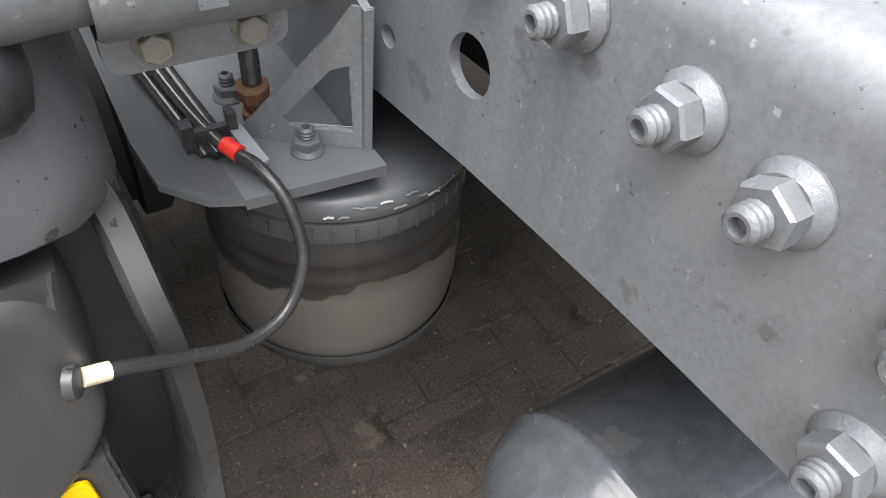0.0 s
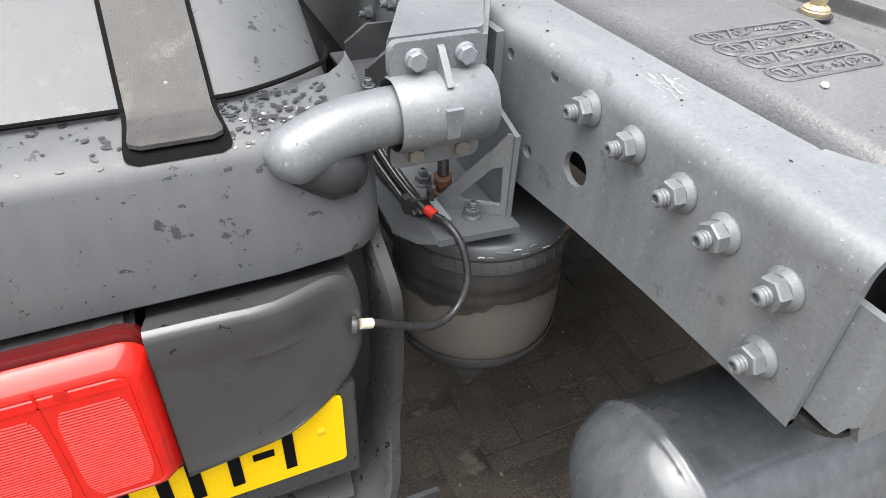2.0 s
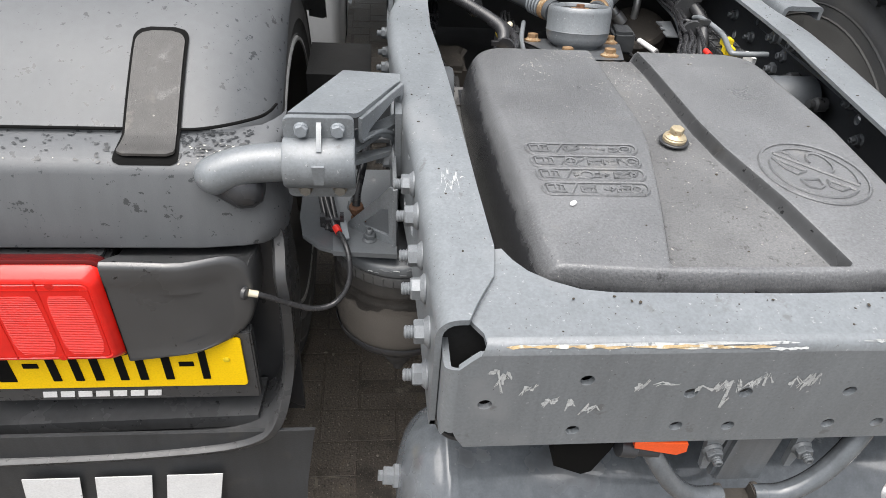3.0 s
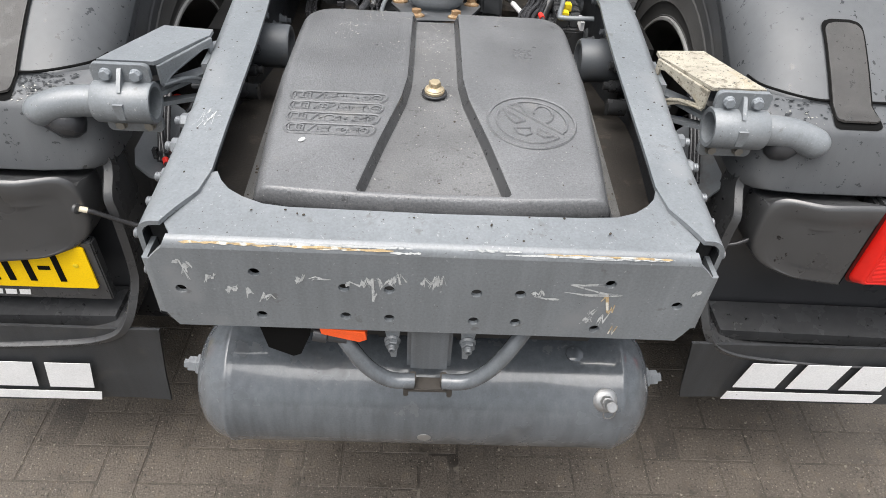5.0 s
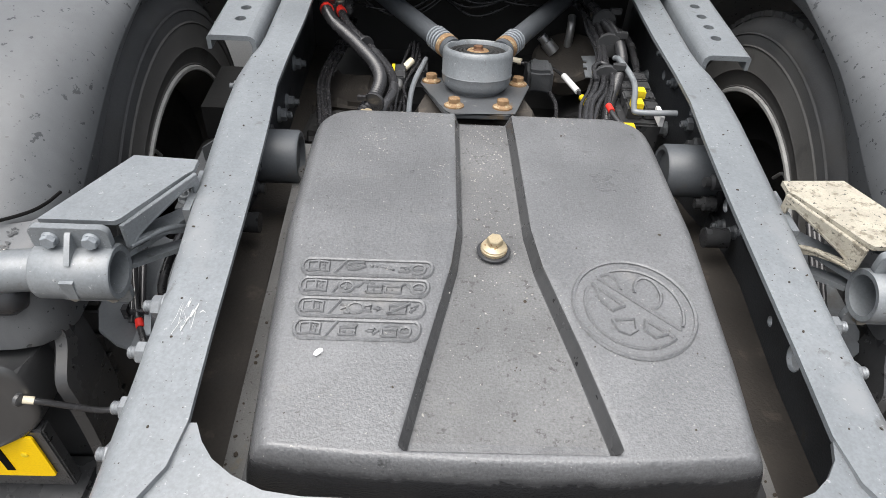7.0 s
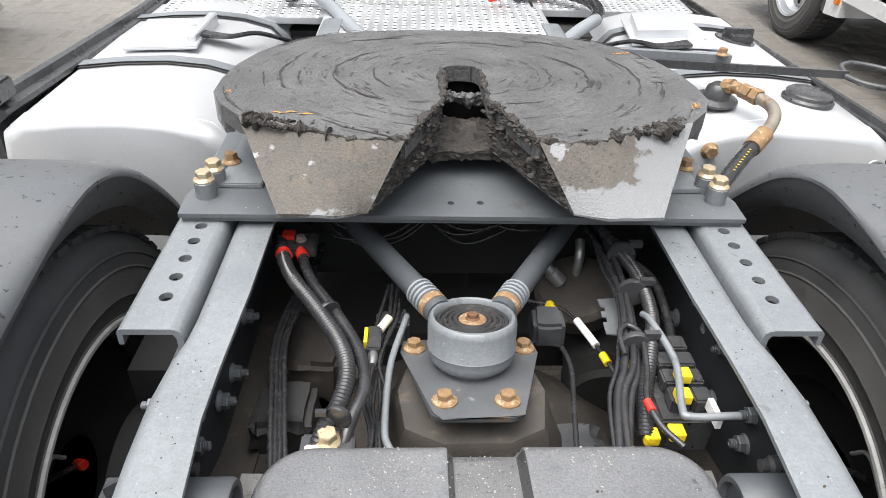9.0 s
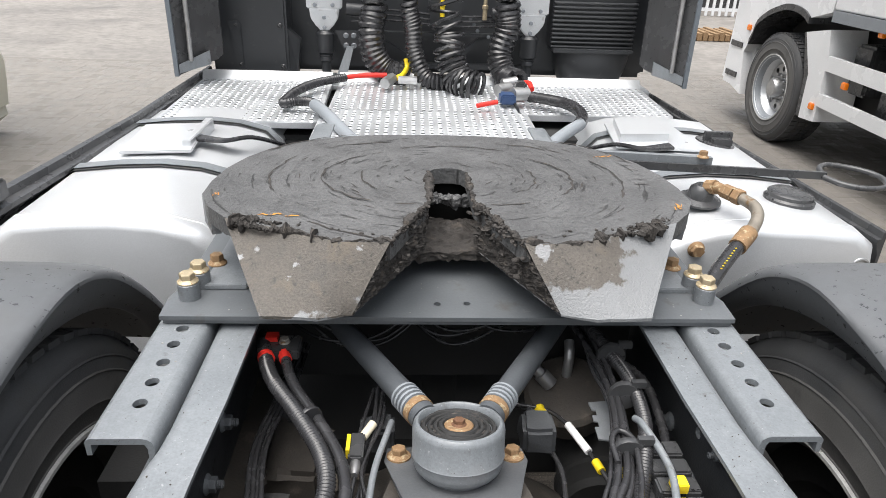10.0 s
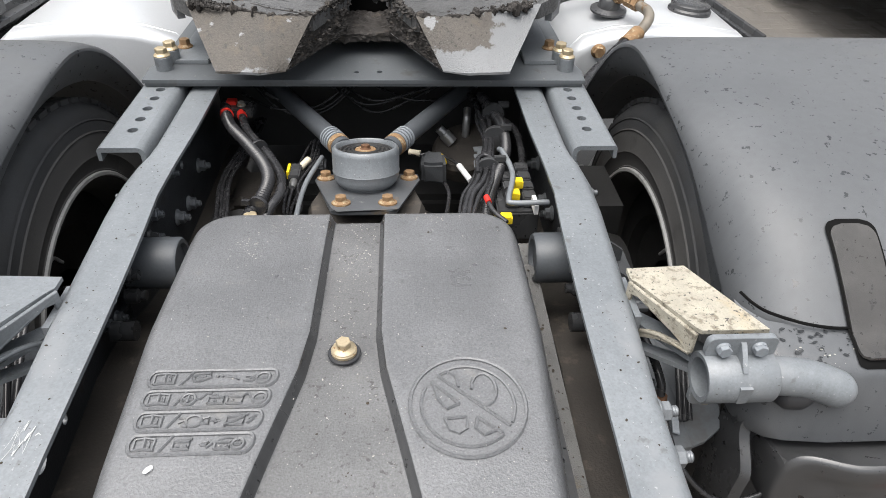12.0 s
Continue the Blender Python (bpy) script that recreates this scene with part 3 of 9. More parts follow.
def rail(s):
    ob = thing("chassis_rail", (s * 0.395, 0.0, LOW), "grey painted steel channel rail with bolts and holes", "chassis rail", "chassis rails")
    # top and bottom flange with the outer bend, as one folded sheet
    ys = [0.034, 0.050, 0.07, 0.10, 0.15, 0.20, 0.26, 0.33, 0.39, 0.45, 0.53, 0.62, 0.68, 0.75, 0.80, 0.84, 0.88, 0.91, 0.935, 0.955, 1.0, 1.05, 1.25, 1.8, 2.58]
    bm = bmesh.new()
    r, seam = 0.024, TOP - 0.028
    loops = []
    for y in ys:
        o = interp(OUT, y)
        i = min(interp(INN, y), o - r - 0.002)
        pts = [(i, TOP)] + [(o - r + r * math.sin(a), TOP - r + r * math.cos(a)) for a in [math.pi / 2 * k / 6 for k in range(7)]] + [(o, seam)]
        inner = [(o - 0.007, seam)] + [(o - r + (r - 0.007) * math.sin(a), TOP - r + (r - 0.007) * math.cos(a)) for a in [math.pi / 2 * k / 4 for k in range(4, -1, -1)]] + [(i, TOP - 0.007)]
        loops.append([V(s * x, y, z) for x, z in pts + inner])
    rings(bm, loops)
    holes = [(0.334, 0.862, 0.019), (0.417, 0.840, 0.008), (0.388, 0.9405, 0.0065), (0.468, 0.935, 0.0065), (0.60, 0.90, 0.010), (0.68, 0.84, 0.012), (0.74, 0.92, 0.007), (1.02, 0.92, 0.007), (1.10, 0.86, 0.010)]
    low_edge = lambda y: LOW - 0.012 * ease((y - 0.10) / 0.40) - 0.10 * ease((y - 0.52) / 0.40)
    outline = [(y, low_edge(y)) for y in ys] + [(y, seam) for y in ys[::-1]]
    holed(bm, outline, holes, lambda u, v, w: V(s * (interp(OUT, u) - w), u, v), 0.007, 20)
    bmesh.ops.delete(bm, geom=[f for f in bm.faces if all(abs(v.co.z - seam) < 1e-5 for v in f.verts)], context="FACES_ONLY")
    bmesh.ops.remove_doubles(bm, verts=bm.verts, dist=0.0002)
    bm.normal_update()
    # Inner faces of the web take the darker material
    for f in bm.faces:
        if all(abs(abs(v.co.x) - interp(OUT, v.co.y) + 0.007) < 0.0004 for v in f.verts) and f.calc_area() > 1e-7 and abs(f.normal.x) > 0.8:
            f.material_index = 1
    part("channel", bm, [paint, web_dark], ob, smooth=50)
    bm = bmesh.new()
    loops = []
    for y in ys:
        o, i = interp(OUT, y), interp(INN, y)
        loops.append([V(s * x, y, z) for x, z in ((i, low_edge(y)), (o - 0.0015, low_edge(y)), (o - 0.0015, low_edge(y) + 0.007), (i, low_edge(y) + 0.007))])
    rings(bm, loops)
    part("bottom_flange", bm, rust_cast, ob)
    for y, z in ((0.328, 0.933), (0.262, 0.928), (0.195, 0.918), (0.144, 0.911), (0.081, 0.905), (0.076, 0.839)):
        bolt(NUT, ob, (s * interp(OUT, y), y, z), (s, 0, 0), "bolt", "zinc-coated flange nut with a hollow stud end", random.random() * 3)
        if y > 0.1:
            bolt(HEX_GREY, ob, (s * (interp(OUT, y) - 0.007), y, z), (-s, 0, 0), "bolt")
    for y, z in ((0.784, 0.893), (0.884, 0.881), (0.86, 0.93), (0.95, 0.90), (0.90, 0.84)):
        bolt(NUT_DARK, ob, (s * interp(OUT, y), y, z), (s, 0, 0))
    for y, z in ((0.748, 0.83), (0.86, 0.93), (0.88, 0.90), (0.902, 0.861), (0.93, 0.92), (0.567, 0.876), (0.632, 0.916), (0.615, 0.835), (0.66, 0.810), (1.02, 0.885), (1.12, 0.90)):
        bolt(NUT if 0.86 <= y < 1.0 else NUT_DARK, ob, (s * (interp(OUT, y) - 0.007), y, z), (-s, 0, 0))
    for y, z in ((1.084, 0.768), (1.003, 0.785), (1.20, 0.80), (0.90, 0.80)):
        bolt(NUT, ob, (s * (interp(OUT, y) - 0.007), y, z), (-s, 0, 0))
    return ob


rails = [rail(-1), rail(1)]


# scratched paint on the flange
def scratches(parent, strokes, material, put, name="paint_scratch", label="scraped-off paint", width=0.002):
    """Thin ragged strokes, polylines in (u, v), laid on a surface by put(u, v, w)."""
    for stroke in strokes:
        bm = bmesh.new()
        n = len(stroke)
        rims = []
        for i, (u, v) in enumerate(stroke):
            u0, v0 = stroke[max(0, i - 1)]
            u1, v1 = stroke[min(n - 1, i + 1)]
            d = V(u1 - u0, v1 - v0, 0)
            d = d.normalized() if d.length else V(1, 0, 0)
            w = width * (0.3 + random.random()) * (0.4 if i in (0, n - 1) else 1)
            rims.append(((u - d.y * w, v + d.x * w), (u + d.y * w, v - d.x * w)))
        lift = 0.0004 + 0.0003 * random.random()
        bands = [[bm.verts.new(put(*q, lift + 0.0001 * i)) for q in pair] for i, pair in enumerate(rims)]
        for i in range(n - 1):
            bm.faces.new((bands[i][0], bands[i + 1][0], bands[i + 1][1], bands[i][1]))
        part(name, bm, material, parent, label, smooth=0)


def scribble(u, v, w, h, n, lean=0.3):
    """A zigzag of n strokes in a patch."""
    pts = []
    for i in range(n):
        f = i / max(1, n - 1)
        pts.append((u + w * (f - 0.5) + random.uniform(-1, 1) * w * 0.16, v + h * (0.5 if i % 2 else -0.5) * random.uniform(0.4, 1) + lean * h * (f - 0.5)))
    return pts


random.seed(5)
scratches(rails[0], [scribble(-0.351, 0.286, 0.026, 0.030, 9), scribble(-0.349, 0.272, 0.018, 0.026, 8), scribble(-0.355, 0.300, 0.012, 0.030, 6), [(-0.338, 0.286), (-0.334, 0.291), (-0.330, 0.288)]], chalk, lambda u, v, w: V(u - 0.009, v, TOP + w), width=0.0009)

# ---- rear crossmember ----
cross = thing("rear_crossmember", (0, 0, 0.806), "grey pressed-steel rear crossmember with scraped paint and bolt holes", "crossmember")
face = [(-0.357, 0.806), (-0.20, 0.806), (0, 0.805), (0.20, 0.805), (0.357, 0.804), (0.365, 0.818), (0.3705, 0.830), (0.3705, 0.935), (0.364, 0.942), (0.357, 0.9495), (0.351, 0.955), (0, 0.955), (-0.351, 0.955), (-0.357, 0.9495), (-0.364, 0.942), (-0.3705, 0.935), (-0.3705, 0.834), (-0.366, 0.822)]
HOLES = [(-0.238, 0.916), (-0.121, 0.892), (-0.060, 0.891), (0.059, 0.890), (0.119, 0.891), (0.238, 0.916), (-0.340, 0.880), (0.339, 0.878), (-0.238, 0.832), (-0.121, 0.835), (-0.060, 0.833), (0.059, 0.833), (0.119, 0.833), (0.234, 0.824)]
bm = bmesh.new()
holed(bm, face, [(u, v, 0.0077) for u, v in HOLES], lambda u, v, w: V(u, w + 0.0, v), 0.007, 16)
part("face_plate", bm, paint, cross)
# bend and top sheet with its cut-out towards the cover
bm = bmesh.new()
bend = [(0.0, 0.955), (0.0012, 0.960), (0.004, 0.9645), (0.008, 0.9672), (0.013, 0.968)]
loops = []
for y, z in bend:
    end = 0.351 - 0.46 * (z - 0.955)
    loops.append([V(x, y, z) for x in (-end, -0.2, 0, 0.2, end)])
rings(bm, loops, cap=False, closed=False)
part("bend", bm, paint, cross, smooth=60)
edge = [(-0.362, 0.050), (-0.354, 0.036), (-0.346, 0.024), (-0.345, 0.013), (0.345, 0.013), (0.346, 0.024), (0.354, 0.036), (0.362, 0.050), (0.345, 0.10), (0.326, 0.150), (0.320, 0.146), (0.312, 0.124), (0.298, 0.106), (0.278, 0.090), (0.250, 0.079), (0.20, 0.075), (0, 0.072), (-0.20, 0.075), (-0.235, 0.080), (-0.266, 0.094), (-0.288, 0.110), (-0.302, 0.128), (-0.312, 0.148), (-0.326, 0.150), (-0.345, 0.10)]
bm = bmesh.new()
holed(bm, edge, [], lambda u, v, w: V(u, v, 0.968 - w - 0.0065 * ease((abs(u) - 0.31) / 0.03)), 0.006)
part("top_sheet", bm, paint, cross, smooth=60)
# Lip and inner cheek are near black: the corner's shade put into colour
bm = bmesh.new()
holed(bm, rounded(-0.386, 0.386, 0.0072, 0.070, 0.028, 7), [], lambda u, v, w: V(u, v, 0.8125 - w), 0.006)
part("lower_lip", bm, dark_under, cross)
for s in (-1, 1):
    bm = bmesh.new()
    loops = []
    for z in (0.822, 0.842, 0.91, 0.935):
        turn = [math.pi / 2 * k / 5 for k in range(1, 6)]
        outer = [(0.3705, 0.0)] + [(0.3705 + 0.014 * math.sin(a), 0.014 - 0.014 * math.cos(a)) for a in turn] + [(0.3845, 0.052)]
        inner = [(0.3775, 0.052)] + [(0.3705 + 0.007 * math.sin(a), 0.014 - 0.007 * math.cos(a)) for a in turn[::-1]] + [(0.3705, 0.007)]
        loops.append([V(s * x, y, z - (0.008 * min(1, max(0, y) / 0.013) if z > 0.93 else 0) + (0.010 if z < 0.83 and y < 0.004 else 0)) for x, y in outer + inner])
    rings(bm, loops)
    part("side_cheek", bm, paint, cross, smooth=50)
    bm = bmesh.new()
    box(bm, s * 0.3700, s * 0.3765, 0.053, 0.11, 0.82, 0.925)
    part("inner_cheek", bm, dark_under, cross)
    # Added black wall and shelf, in place of the shade inside the opening
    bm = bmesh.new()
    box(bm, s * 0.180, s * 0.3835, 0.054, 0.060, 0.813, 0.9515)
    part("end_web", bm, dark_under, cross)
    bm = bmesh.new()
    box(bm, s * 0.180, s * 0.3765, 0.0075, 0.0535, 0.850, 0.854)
    part("end_shelf", bm, matt_black, cross)
def blotches(parent, spots, material, put, label="scraped-off paint"):
    """Ragged scraped patches (u, v, length, width, lean in degrees) on a surface."""
    for k, (u, v, length, width, lean) in enumerate(spots):
        ca, sa = math.cos(radians(lean)), math.sin(radians(lean))
        bm = bmesh.new()
        pts = []
        for i in range(14):
            t = 2 * math.pi * i / 14
            a, c = 0.5 * length * math.cos(t) * random.uniform(0.65, 1.1), 0.5 * width * math.sin(t) * random.uniform(0.35, 1.3)
            pts.append(bm.verts.new(put(u + ca * a - sa * c, v + sa * a + ca * c, 0.0004 + 0.00006 * (k % 9))))
        bm.faces.new(pts)
        bmesh.ops.triangulate(bm, faces=bm.faces)
        part("paint_scratch", bm, material, parent, label, smooth=0)


random.seed(11)
fput = lambda u, v, w: V(u - 0.012, -w, v)
marks = [scribble(-0.322, 0.925, 0.016, 0.030, 3, -1), scribble(-0.312, 0.922, 0.012, 0.022, 5), scribble(-0.285, 0.905, 0.018, 0.016, 6), scribble(-0.260, 0.884, 0.014, 0.014, 4), scribble(-0.238, 0.880, 0.010, 0.02, 5), scribble(-0.216, 0.870, 0.018, 0.014, 5),
         scribble(-0.166, 0.906, 0.010, 0.016, 4), [(-0.155, 0.908), (-0.146, 0.912), (-0.135, 0.908), (-0.125, 0.909)], scribble(-0.085, 0.903, 0.034, 0.022, 7), scribble(-0.070, 0.892, 0.012, 0.034, 4, -1), scribble(-0.050, 0.905, 0.026, 0.022, 7), scribble(-0.035, 0.915, 0.016, 0.026, 5),
         scribble(0.018, 0.908, 0.020, 0.026, 9), scribble(0.010, 0.912, 0.024, 0.016, 6), scribble(0.155, 0.895, 0.014, 0.014, 5), [(0.150, 0.888), (0.165, 0.885), (0.185, 0.884)], [(0.195, 0.915), (0.215, 0.914), (0.24, 0.916)], [(0.19, 0.899), (0.22, 0.895), (0.26, 0.897), (0.27, 0.896)], [(0.20, 0.913), (0.225, 0.905), (0.255, 0.895)], scribble(0.236, 0.86, 0.010, 0.012, 4), scribble(0.232, 0.845, 0.012, 0.016, 5), scribble(0.252, 0.848, 0.014, 0.022, 4), scribble(0.37, 0.905, 0.008, 0.012, 4)]
patches = []
for mark in marks:
    for (u0, v0), (u1, v1) in zip(mark, mark[1:]):
        if random.random() < 0.85:
            patches.append(((u0 + u1) / 2, (v0 + v1) / 2, math.hypot(u1 - u0, v1 - v0) * random.uniform(0.7, 1.25), random.uniform(0.0030, 0.0075), math.degrees(math.atan2(v1 - v0, u1 - u0))))
blotches(cross, patches[::2], chalk, fput)
scratches(cross, marks + [[(u + random.uniform(-0.004, 0.004), v + random.uniform(-0.004, 0.004)) for u, v in mark] for mark in marks], chalk, fput, width=0.0013)
scratches(cross, [scribble(0.254, 0.878, 0.016, 0.034, 4, -1.2), scribble(0.262, 0.867, 0.006, 0.022, 4), scribble(0.272, 0.823, 0.012, 0.022, 4)], ochre, fput, label="ochre scrape", width=0.0028)
bput = lambda u, v, w: V(u - 0.009, 0.004 + v * 0.5 - w, 0.9645 + v + w)
for x0, x1, m, v0 in ((-0.318, -0.22, ochre, -0.001), (-0.245, -0.10, ochre, -0.002), (-0.15, -0.045, ochre, -0.0035), (-0.30, -0.02, chalk, 0.0002), (-0.05, -0.01, chalk, -0.0055), (0.05, 0.12, chalk, 0.0008), (0.10, 0.24, chalk, -0.003), (0.15, 0.31, ochre, -0.0015), (0.24, 0.318, ochre, -0.002), (0.20, 0.315, chalk, -0.004)):
    scratches(cross, [[(x0 + (x1 - x0) * i / 15, v0 + random.uniform(-0.0005, 0.0005)) for i in range(16)]], m, bput, width=0.0014)

# ---- battery cover ----
cover = thing("battery_cover", (0, 0.5, 0.845), "dark grey moulded plastic battery cover, dusty, with embossed pictograms", "cover")
Y0, Y1, BASE, MX = 0.106, 0.806, 0.84, -0.003


def groove_width(y):
    return interp([(0.10, 0.112), (0.14, 0.108), (0.39, 0.054), (0.46, 0.046), (0.95, 0.044)], y)


def groove(x, y):
    return 1 - ease((abs(x - MX) - groove_width(y) + 0.006) / 0.011)


def half_width(y):
    return interp([(0.088, 0.270), (0.16, 0.275), (0.48, 0.292), (0.70, 0.292), (0.81, 0.288)], y)


def lid_z(x, y):
    top = interp([(0.09, 0.955), (0.25, 0.964), (0.45, 0.962), (0.70, 0.950), (0.81, 0.940)], y)
    r = 0.080
    dx, dy = half_width(y) - abs(x - MX), Y1 - y
    d = min(dx, dy)
    if dx < r and dy < r:
        d = r - math.hypot(r - max(dx, -0.02), r - max(dy, -0.02))
    front = y - Y0 - 0.2 * x * x
    rise = lambda q: 0.0 if q <= 0 else (1 - (1 - min(1, q)) ** 2.6) ** 0.5
    f = rise(d / 0.040) * rise(front / 0.019)
    z = BASE + (top - BASE) * f
    g = groove(x, y) * ease((y - 0.128) / 0.012)
    return z - 0.021 * g * f


def lid_point(x, y, w=0.0):
    return V(x, y, lid_z(x, y) + w)


plain, floor_, wall_ = 44, 34, 8


def lid_row(y):
    """Where the cover's mesh lines lie across it: close together on the walls of the groove."""
    h, w = half_width(y), groove_width(y)
    right = [(w - 0.006) * i / floor_ for i in range(floor_)] + [w - 0.006 + 0.011 * i / wall_ for i in range(wall_)] + [w + 0.005 + (h - w - 0.005) * math.sin(math.pi / 2 * i / plain) for i in range(plain + 1)]
    return [-v for v in right[:0:-1]] + right


ys = [Y0 + 0.05 * i / 40 for i in range(40)] + [Y0 + 0.05 + (Y1 - Y0 - 0.05) * i / 140 for i in range(141)]
bm = bmesh.new()
lay = {}
for j, y in enumerate(ys):
    for i, u in enumerate(lid_row(y)):
        lay[i, j] = bm.verts.new(lid_point(MX + u, y))
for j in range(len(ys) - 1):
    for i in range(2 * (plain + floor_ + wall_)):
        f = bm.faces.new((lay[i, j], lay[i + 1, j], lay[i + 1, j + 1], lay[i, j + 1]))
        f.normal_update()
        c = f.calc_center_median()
        # Steep groove walls go black: clean plastic plus shade put into the colour
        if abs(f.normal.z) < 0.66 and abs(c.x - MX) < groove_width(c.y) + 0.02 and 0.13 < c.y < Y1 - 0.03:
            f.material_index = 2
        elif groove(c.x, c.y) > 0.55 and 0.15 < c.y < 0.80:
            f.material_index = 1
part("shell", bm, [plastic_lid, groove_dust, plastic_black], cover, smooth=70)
bm = bmesh.new()
holed(bm, [(x, y) for x, y in rounded(-0.290, 0.300, Y0 - 0.004, Y1 + 0.006, 0.05)], [], lambda u, v, w: V(u, v, BASE + 0.004 - w), 0.03)
part("rim", bm, plastic_black, cover)
bolt(HEX_BRASS, cover, (-0.004, 0.431, 0.9545), (0, 0, 1), "bolt", "yellow passivated hexagon bolt on a washer")
bm = bmesh.new()
lathe(bm, [(0.0175, 0), (0.0178, 0.006), (0.0165, 0.0075), (0.010, 0.008)], (-0.004, 0.431, 0.9470), (0, 0, 1), 24)
part("washer", bm, brass, cover)
# Dark ring puts the washer's contact shadow into colour
bm = bmesh.new()
lathe(bm, [(0.0225, 0), (0.0225, 0.002), (0.0215, 0.003), (0.017, 0.003)], (-0.004, 0.431, 0.9460), (0, 0, 1), 24)
part("washer_seat", bm, plastic_dark, cover, "dark ring for the shade round the washer")


def emboss(pts, r=0.0013):
    bm = bmesh.new()
    tube(bm, [lid_point(x, y, 0.0009) for x, y in pts], r * 1.35, 5, 1)
    return bm


def outline_on(pts):
    return pts + [pts[0]]


def shear(u, v):
    """Pictogram coordinates: u across 0..1, v up 0..1 of the label block."""
    x0, x1 = -0.238 - 0.008 * v, -0.100 + 0.018 * v
    return x0 + (x1 - x0) * u, 0.258 + 0.134 * v


def circle(cx, cy, rx, ry, n=14):
    return [(cx + rx * math.cos(2 * math.pi * k / n), cy + ry * math.sin(2 * math.pi * k / n)) for k in range(n + 1)]


def crate(u, v, w, h):
    return [(u, v), (u + w, v), (u + w, v + h), (u, v + h), (u, v)]


BOOK = [[(0.045, 0.22), (0.125, 0.30), (0.205, 0.22), (0.205, 0.78), (0.125, 0.86), (0.045, 0.78), (0.045, 0.22)], [(0.125, 0.30), (0.125, 0.86)], [(0.155, 0.40), (0.175, 0.40), (0.165, 0.40), (0.165, 0.60), (0.155, 0.60)], [(0.162, 0.68), (0.170, 0.70)]]
ARROW = [[(0.58, 0.44), (0.63, 0.44), (0.63, 0.30), (0.67, 0.50), (0.63, 0.70), (0.63, 0.56), (0.58, 0.56), (0.58, 0.44)]]
ROWS = [
    [crate(0.36, 0.24, 0.13, 0.40), [(0.36, 0.64), (0.45, 0.80), (0.50, 0.76)], [(0.38, 0.36), (0.41, 0.44)], [(0.45, 0.40), (0.47, 0.40)], *ARROW, crate(0.70, 0.22, 0.12, 0.34), [(0.71, 0.60), (0.76, 0.82), (0.84, 0.80), (0.88, 0.62)], [(0.73, 0.36), (0.75, 0.36)], [(0.78, 0.36), (0.80, 0.36)], circle(0.88, 0.45, 0.05, 0.26), [(0.85, 0.45), (0.91, 0.45)]],
    [circle(0.46, 0.50, 0.065, 0.30), [(0.34, 0.70), (0.40, 0.55), (0.34, 0.40)], crate(0.52, 0.34, 0.06, 0.30), [(0.37, 0.26), (0.42, 0.20)], [(0.60, 0.50), (0.64, 0.50), (0.63, 0.60), (0.665, 0.48), (0.63, 0.38), (0.64, 0.50)], crate(0.72, 0.26, 0.14, 0.42), [(0.71, 0.20), (0.88, 0.84)], [(0.73, 0.68), (0.85, 0.80)], [(0.89, 0.32), (0.93, 0.55), (0.90, 0.55), (0.945, 0.76)]],
    [circle(0.36, 0.50, 0.055, 0.32), [(0.32, 0.50), (0.40, 0.50)], [(0.36, 0.30), (0.36, 0.70)], [(0.415, 0.50), (0.45, 0.56), (0.49, 0.84), (0.53, 0.84)], crate(0.52, 0.22, 0.12, 0.38), [(0.54, 0.60), (0.54, 0.72), (0.58, 0.72), (0.58, 0.60)], [(0.56, 0.40), (0.58, 0.40)], crate(0.67, 0.22, 0.12, 0.38), [(0.64, 0.66), (0.70, 0.74), (0.75, 0.60)], [(0.70, 0.40), (0.72, 0.40)], [(0.79, 0.70), (0.82, 0.80), (0.84, 0.60), (0.865, 0.50)], circle(0.92, 0.50, 0.055, 0.32), [(0.89, 0.50), (0.95, 0.50)]],
    [[(0.34, 0.62), (0.38, 0.80), (0.47, 0.86), (0.48, 0.60), (0.42, 0.40), (0.36, 0.34), (0.34, 0.62)], [(0.38, 0.66), (0.44, 0.62)], [(0.37, 0.50), (0.42, 0.52)], [(0.52, 0.66), (0.54, 0.60)], [(0.555, 0.66), (0.575, 0.60)], [(0.59, 0.66), (0.64, 0.58), (0.69, 0.52), (0.70, 0.40)], [(0.74, 0.36), (0.80, 0.30), (0.84, 0.44), (0.80, 0.62), (0.75, 0.60)], [(0.79, 0.44), (0.83, 0.70)], circle(0.89, 0.50, 0.055, 0.30), [(0.86, 0.46), (0.92, 0.52)]],
]
for row in range(4):
    v0, v1 = row / 4 + 0.02, row / 4 + 0.22
    rim = [(0.94 + 0.06 * math.cos(a), 0.5 + 0.5 * math.sin(a)) for a in [math.pi * (k / 8 - 0.5) for k in range(9)]] + [(0.5, 1.0)] + [(0.06 + 0.06 * math.cos(a), 0.5 + 0.5 * math.sin(a)) for a in [math.pi * (k / 8 + 0.5) for k in range(9)]] + [(0.5, 0.0)]
    bm = emboss(outline_on([shear(u, v0 + (v1 - v0) * v) for u, v in rim]), 0.0017)
    for line in [[(0.24, 0.0), (0.34, 1.0)], *BOOK, *ROWS[row]]:
        tube(bm, [lid_point(*shear(u, v0 + (v1 - v0) * v), 0.0009) for u, v in line], 0.0019, 5, 1)
    part("embossed_pictogram", bm, plastic_lid, cover)
CX, CY = 0.156, 0.322
arc = lambda r, a0, a1: [(CX + r * math.cos(radians(a0 + (a1 - a0) * k / 40)), CY + 1.08 * r * math.sin(radians(a0 + (a1 - a0) * k / 40))) for k in range(41)]
part("embossed_ring", emboss(arc(0.072, 0, 360), 0.0019), plastic_lid, cover)
part("embossed_ring", emboss(arc(0.058, -28, 128), 0.0016), plastic_lid, cover)
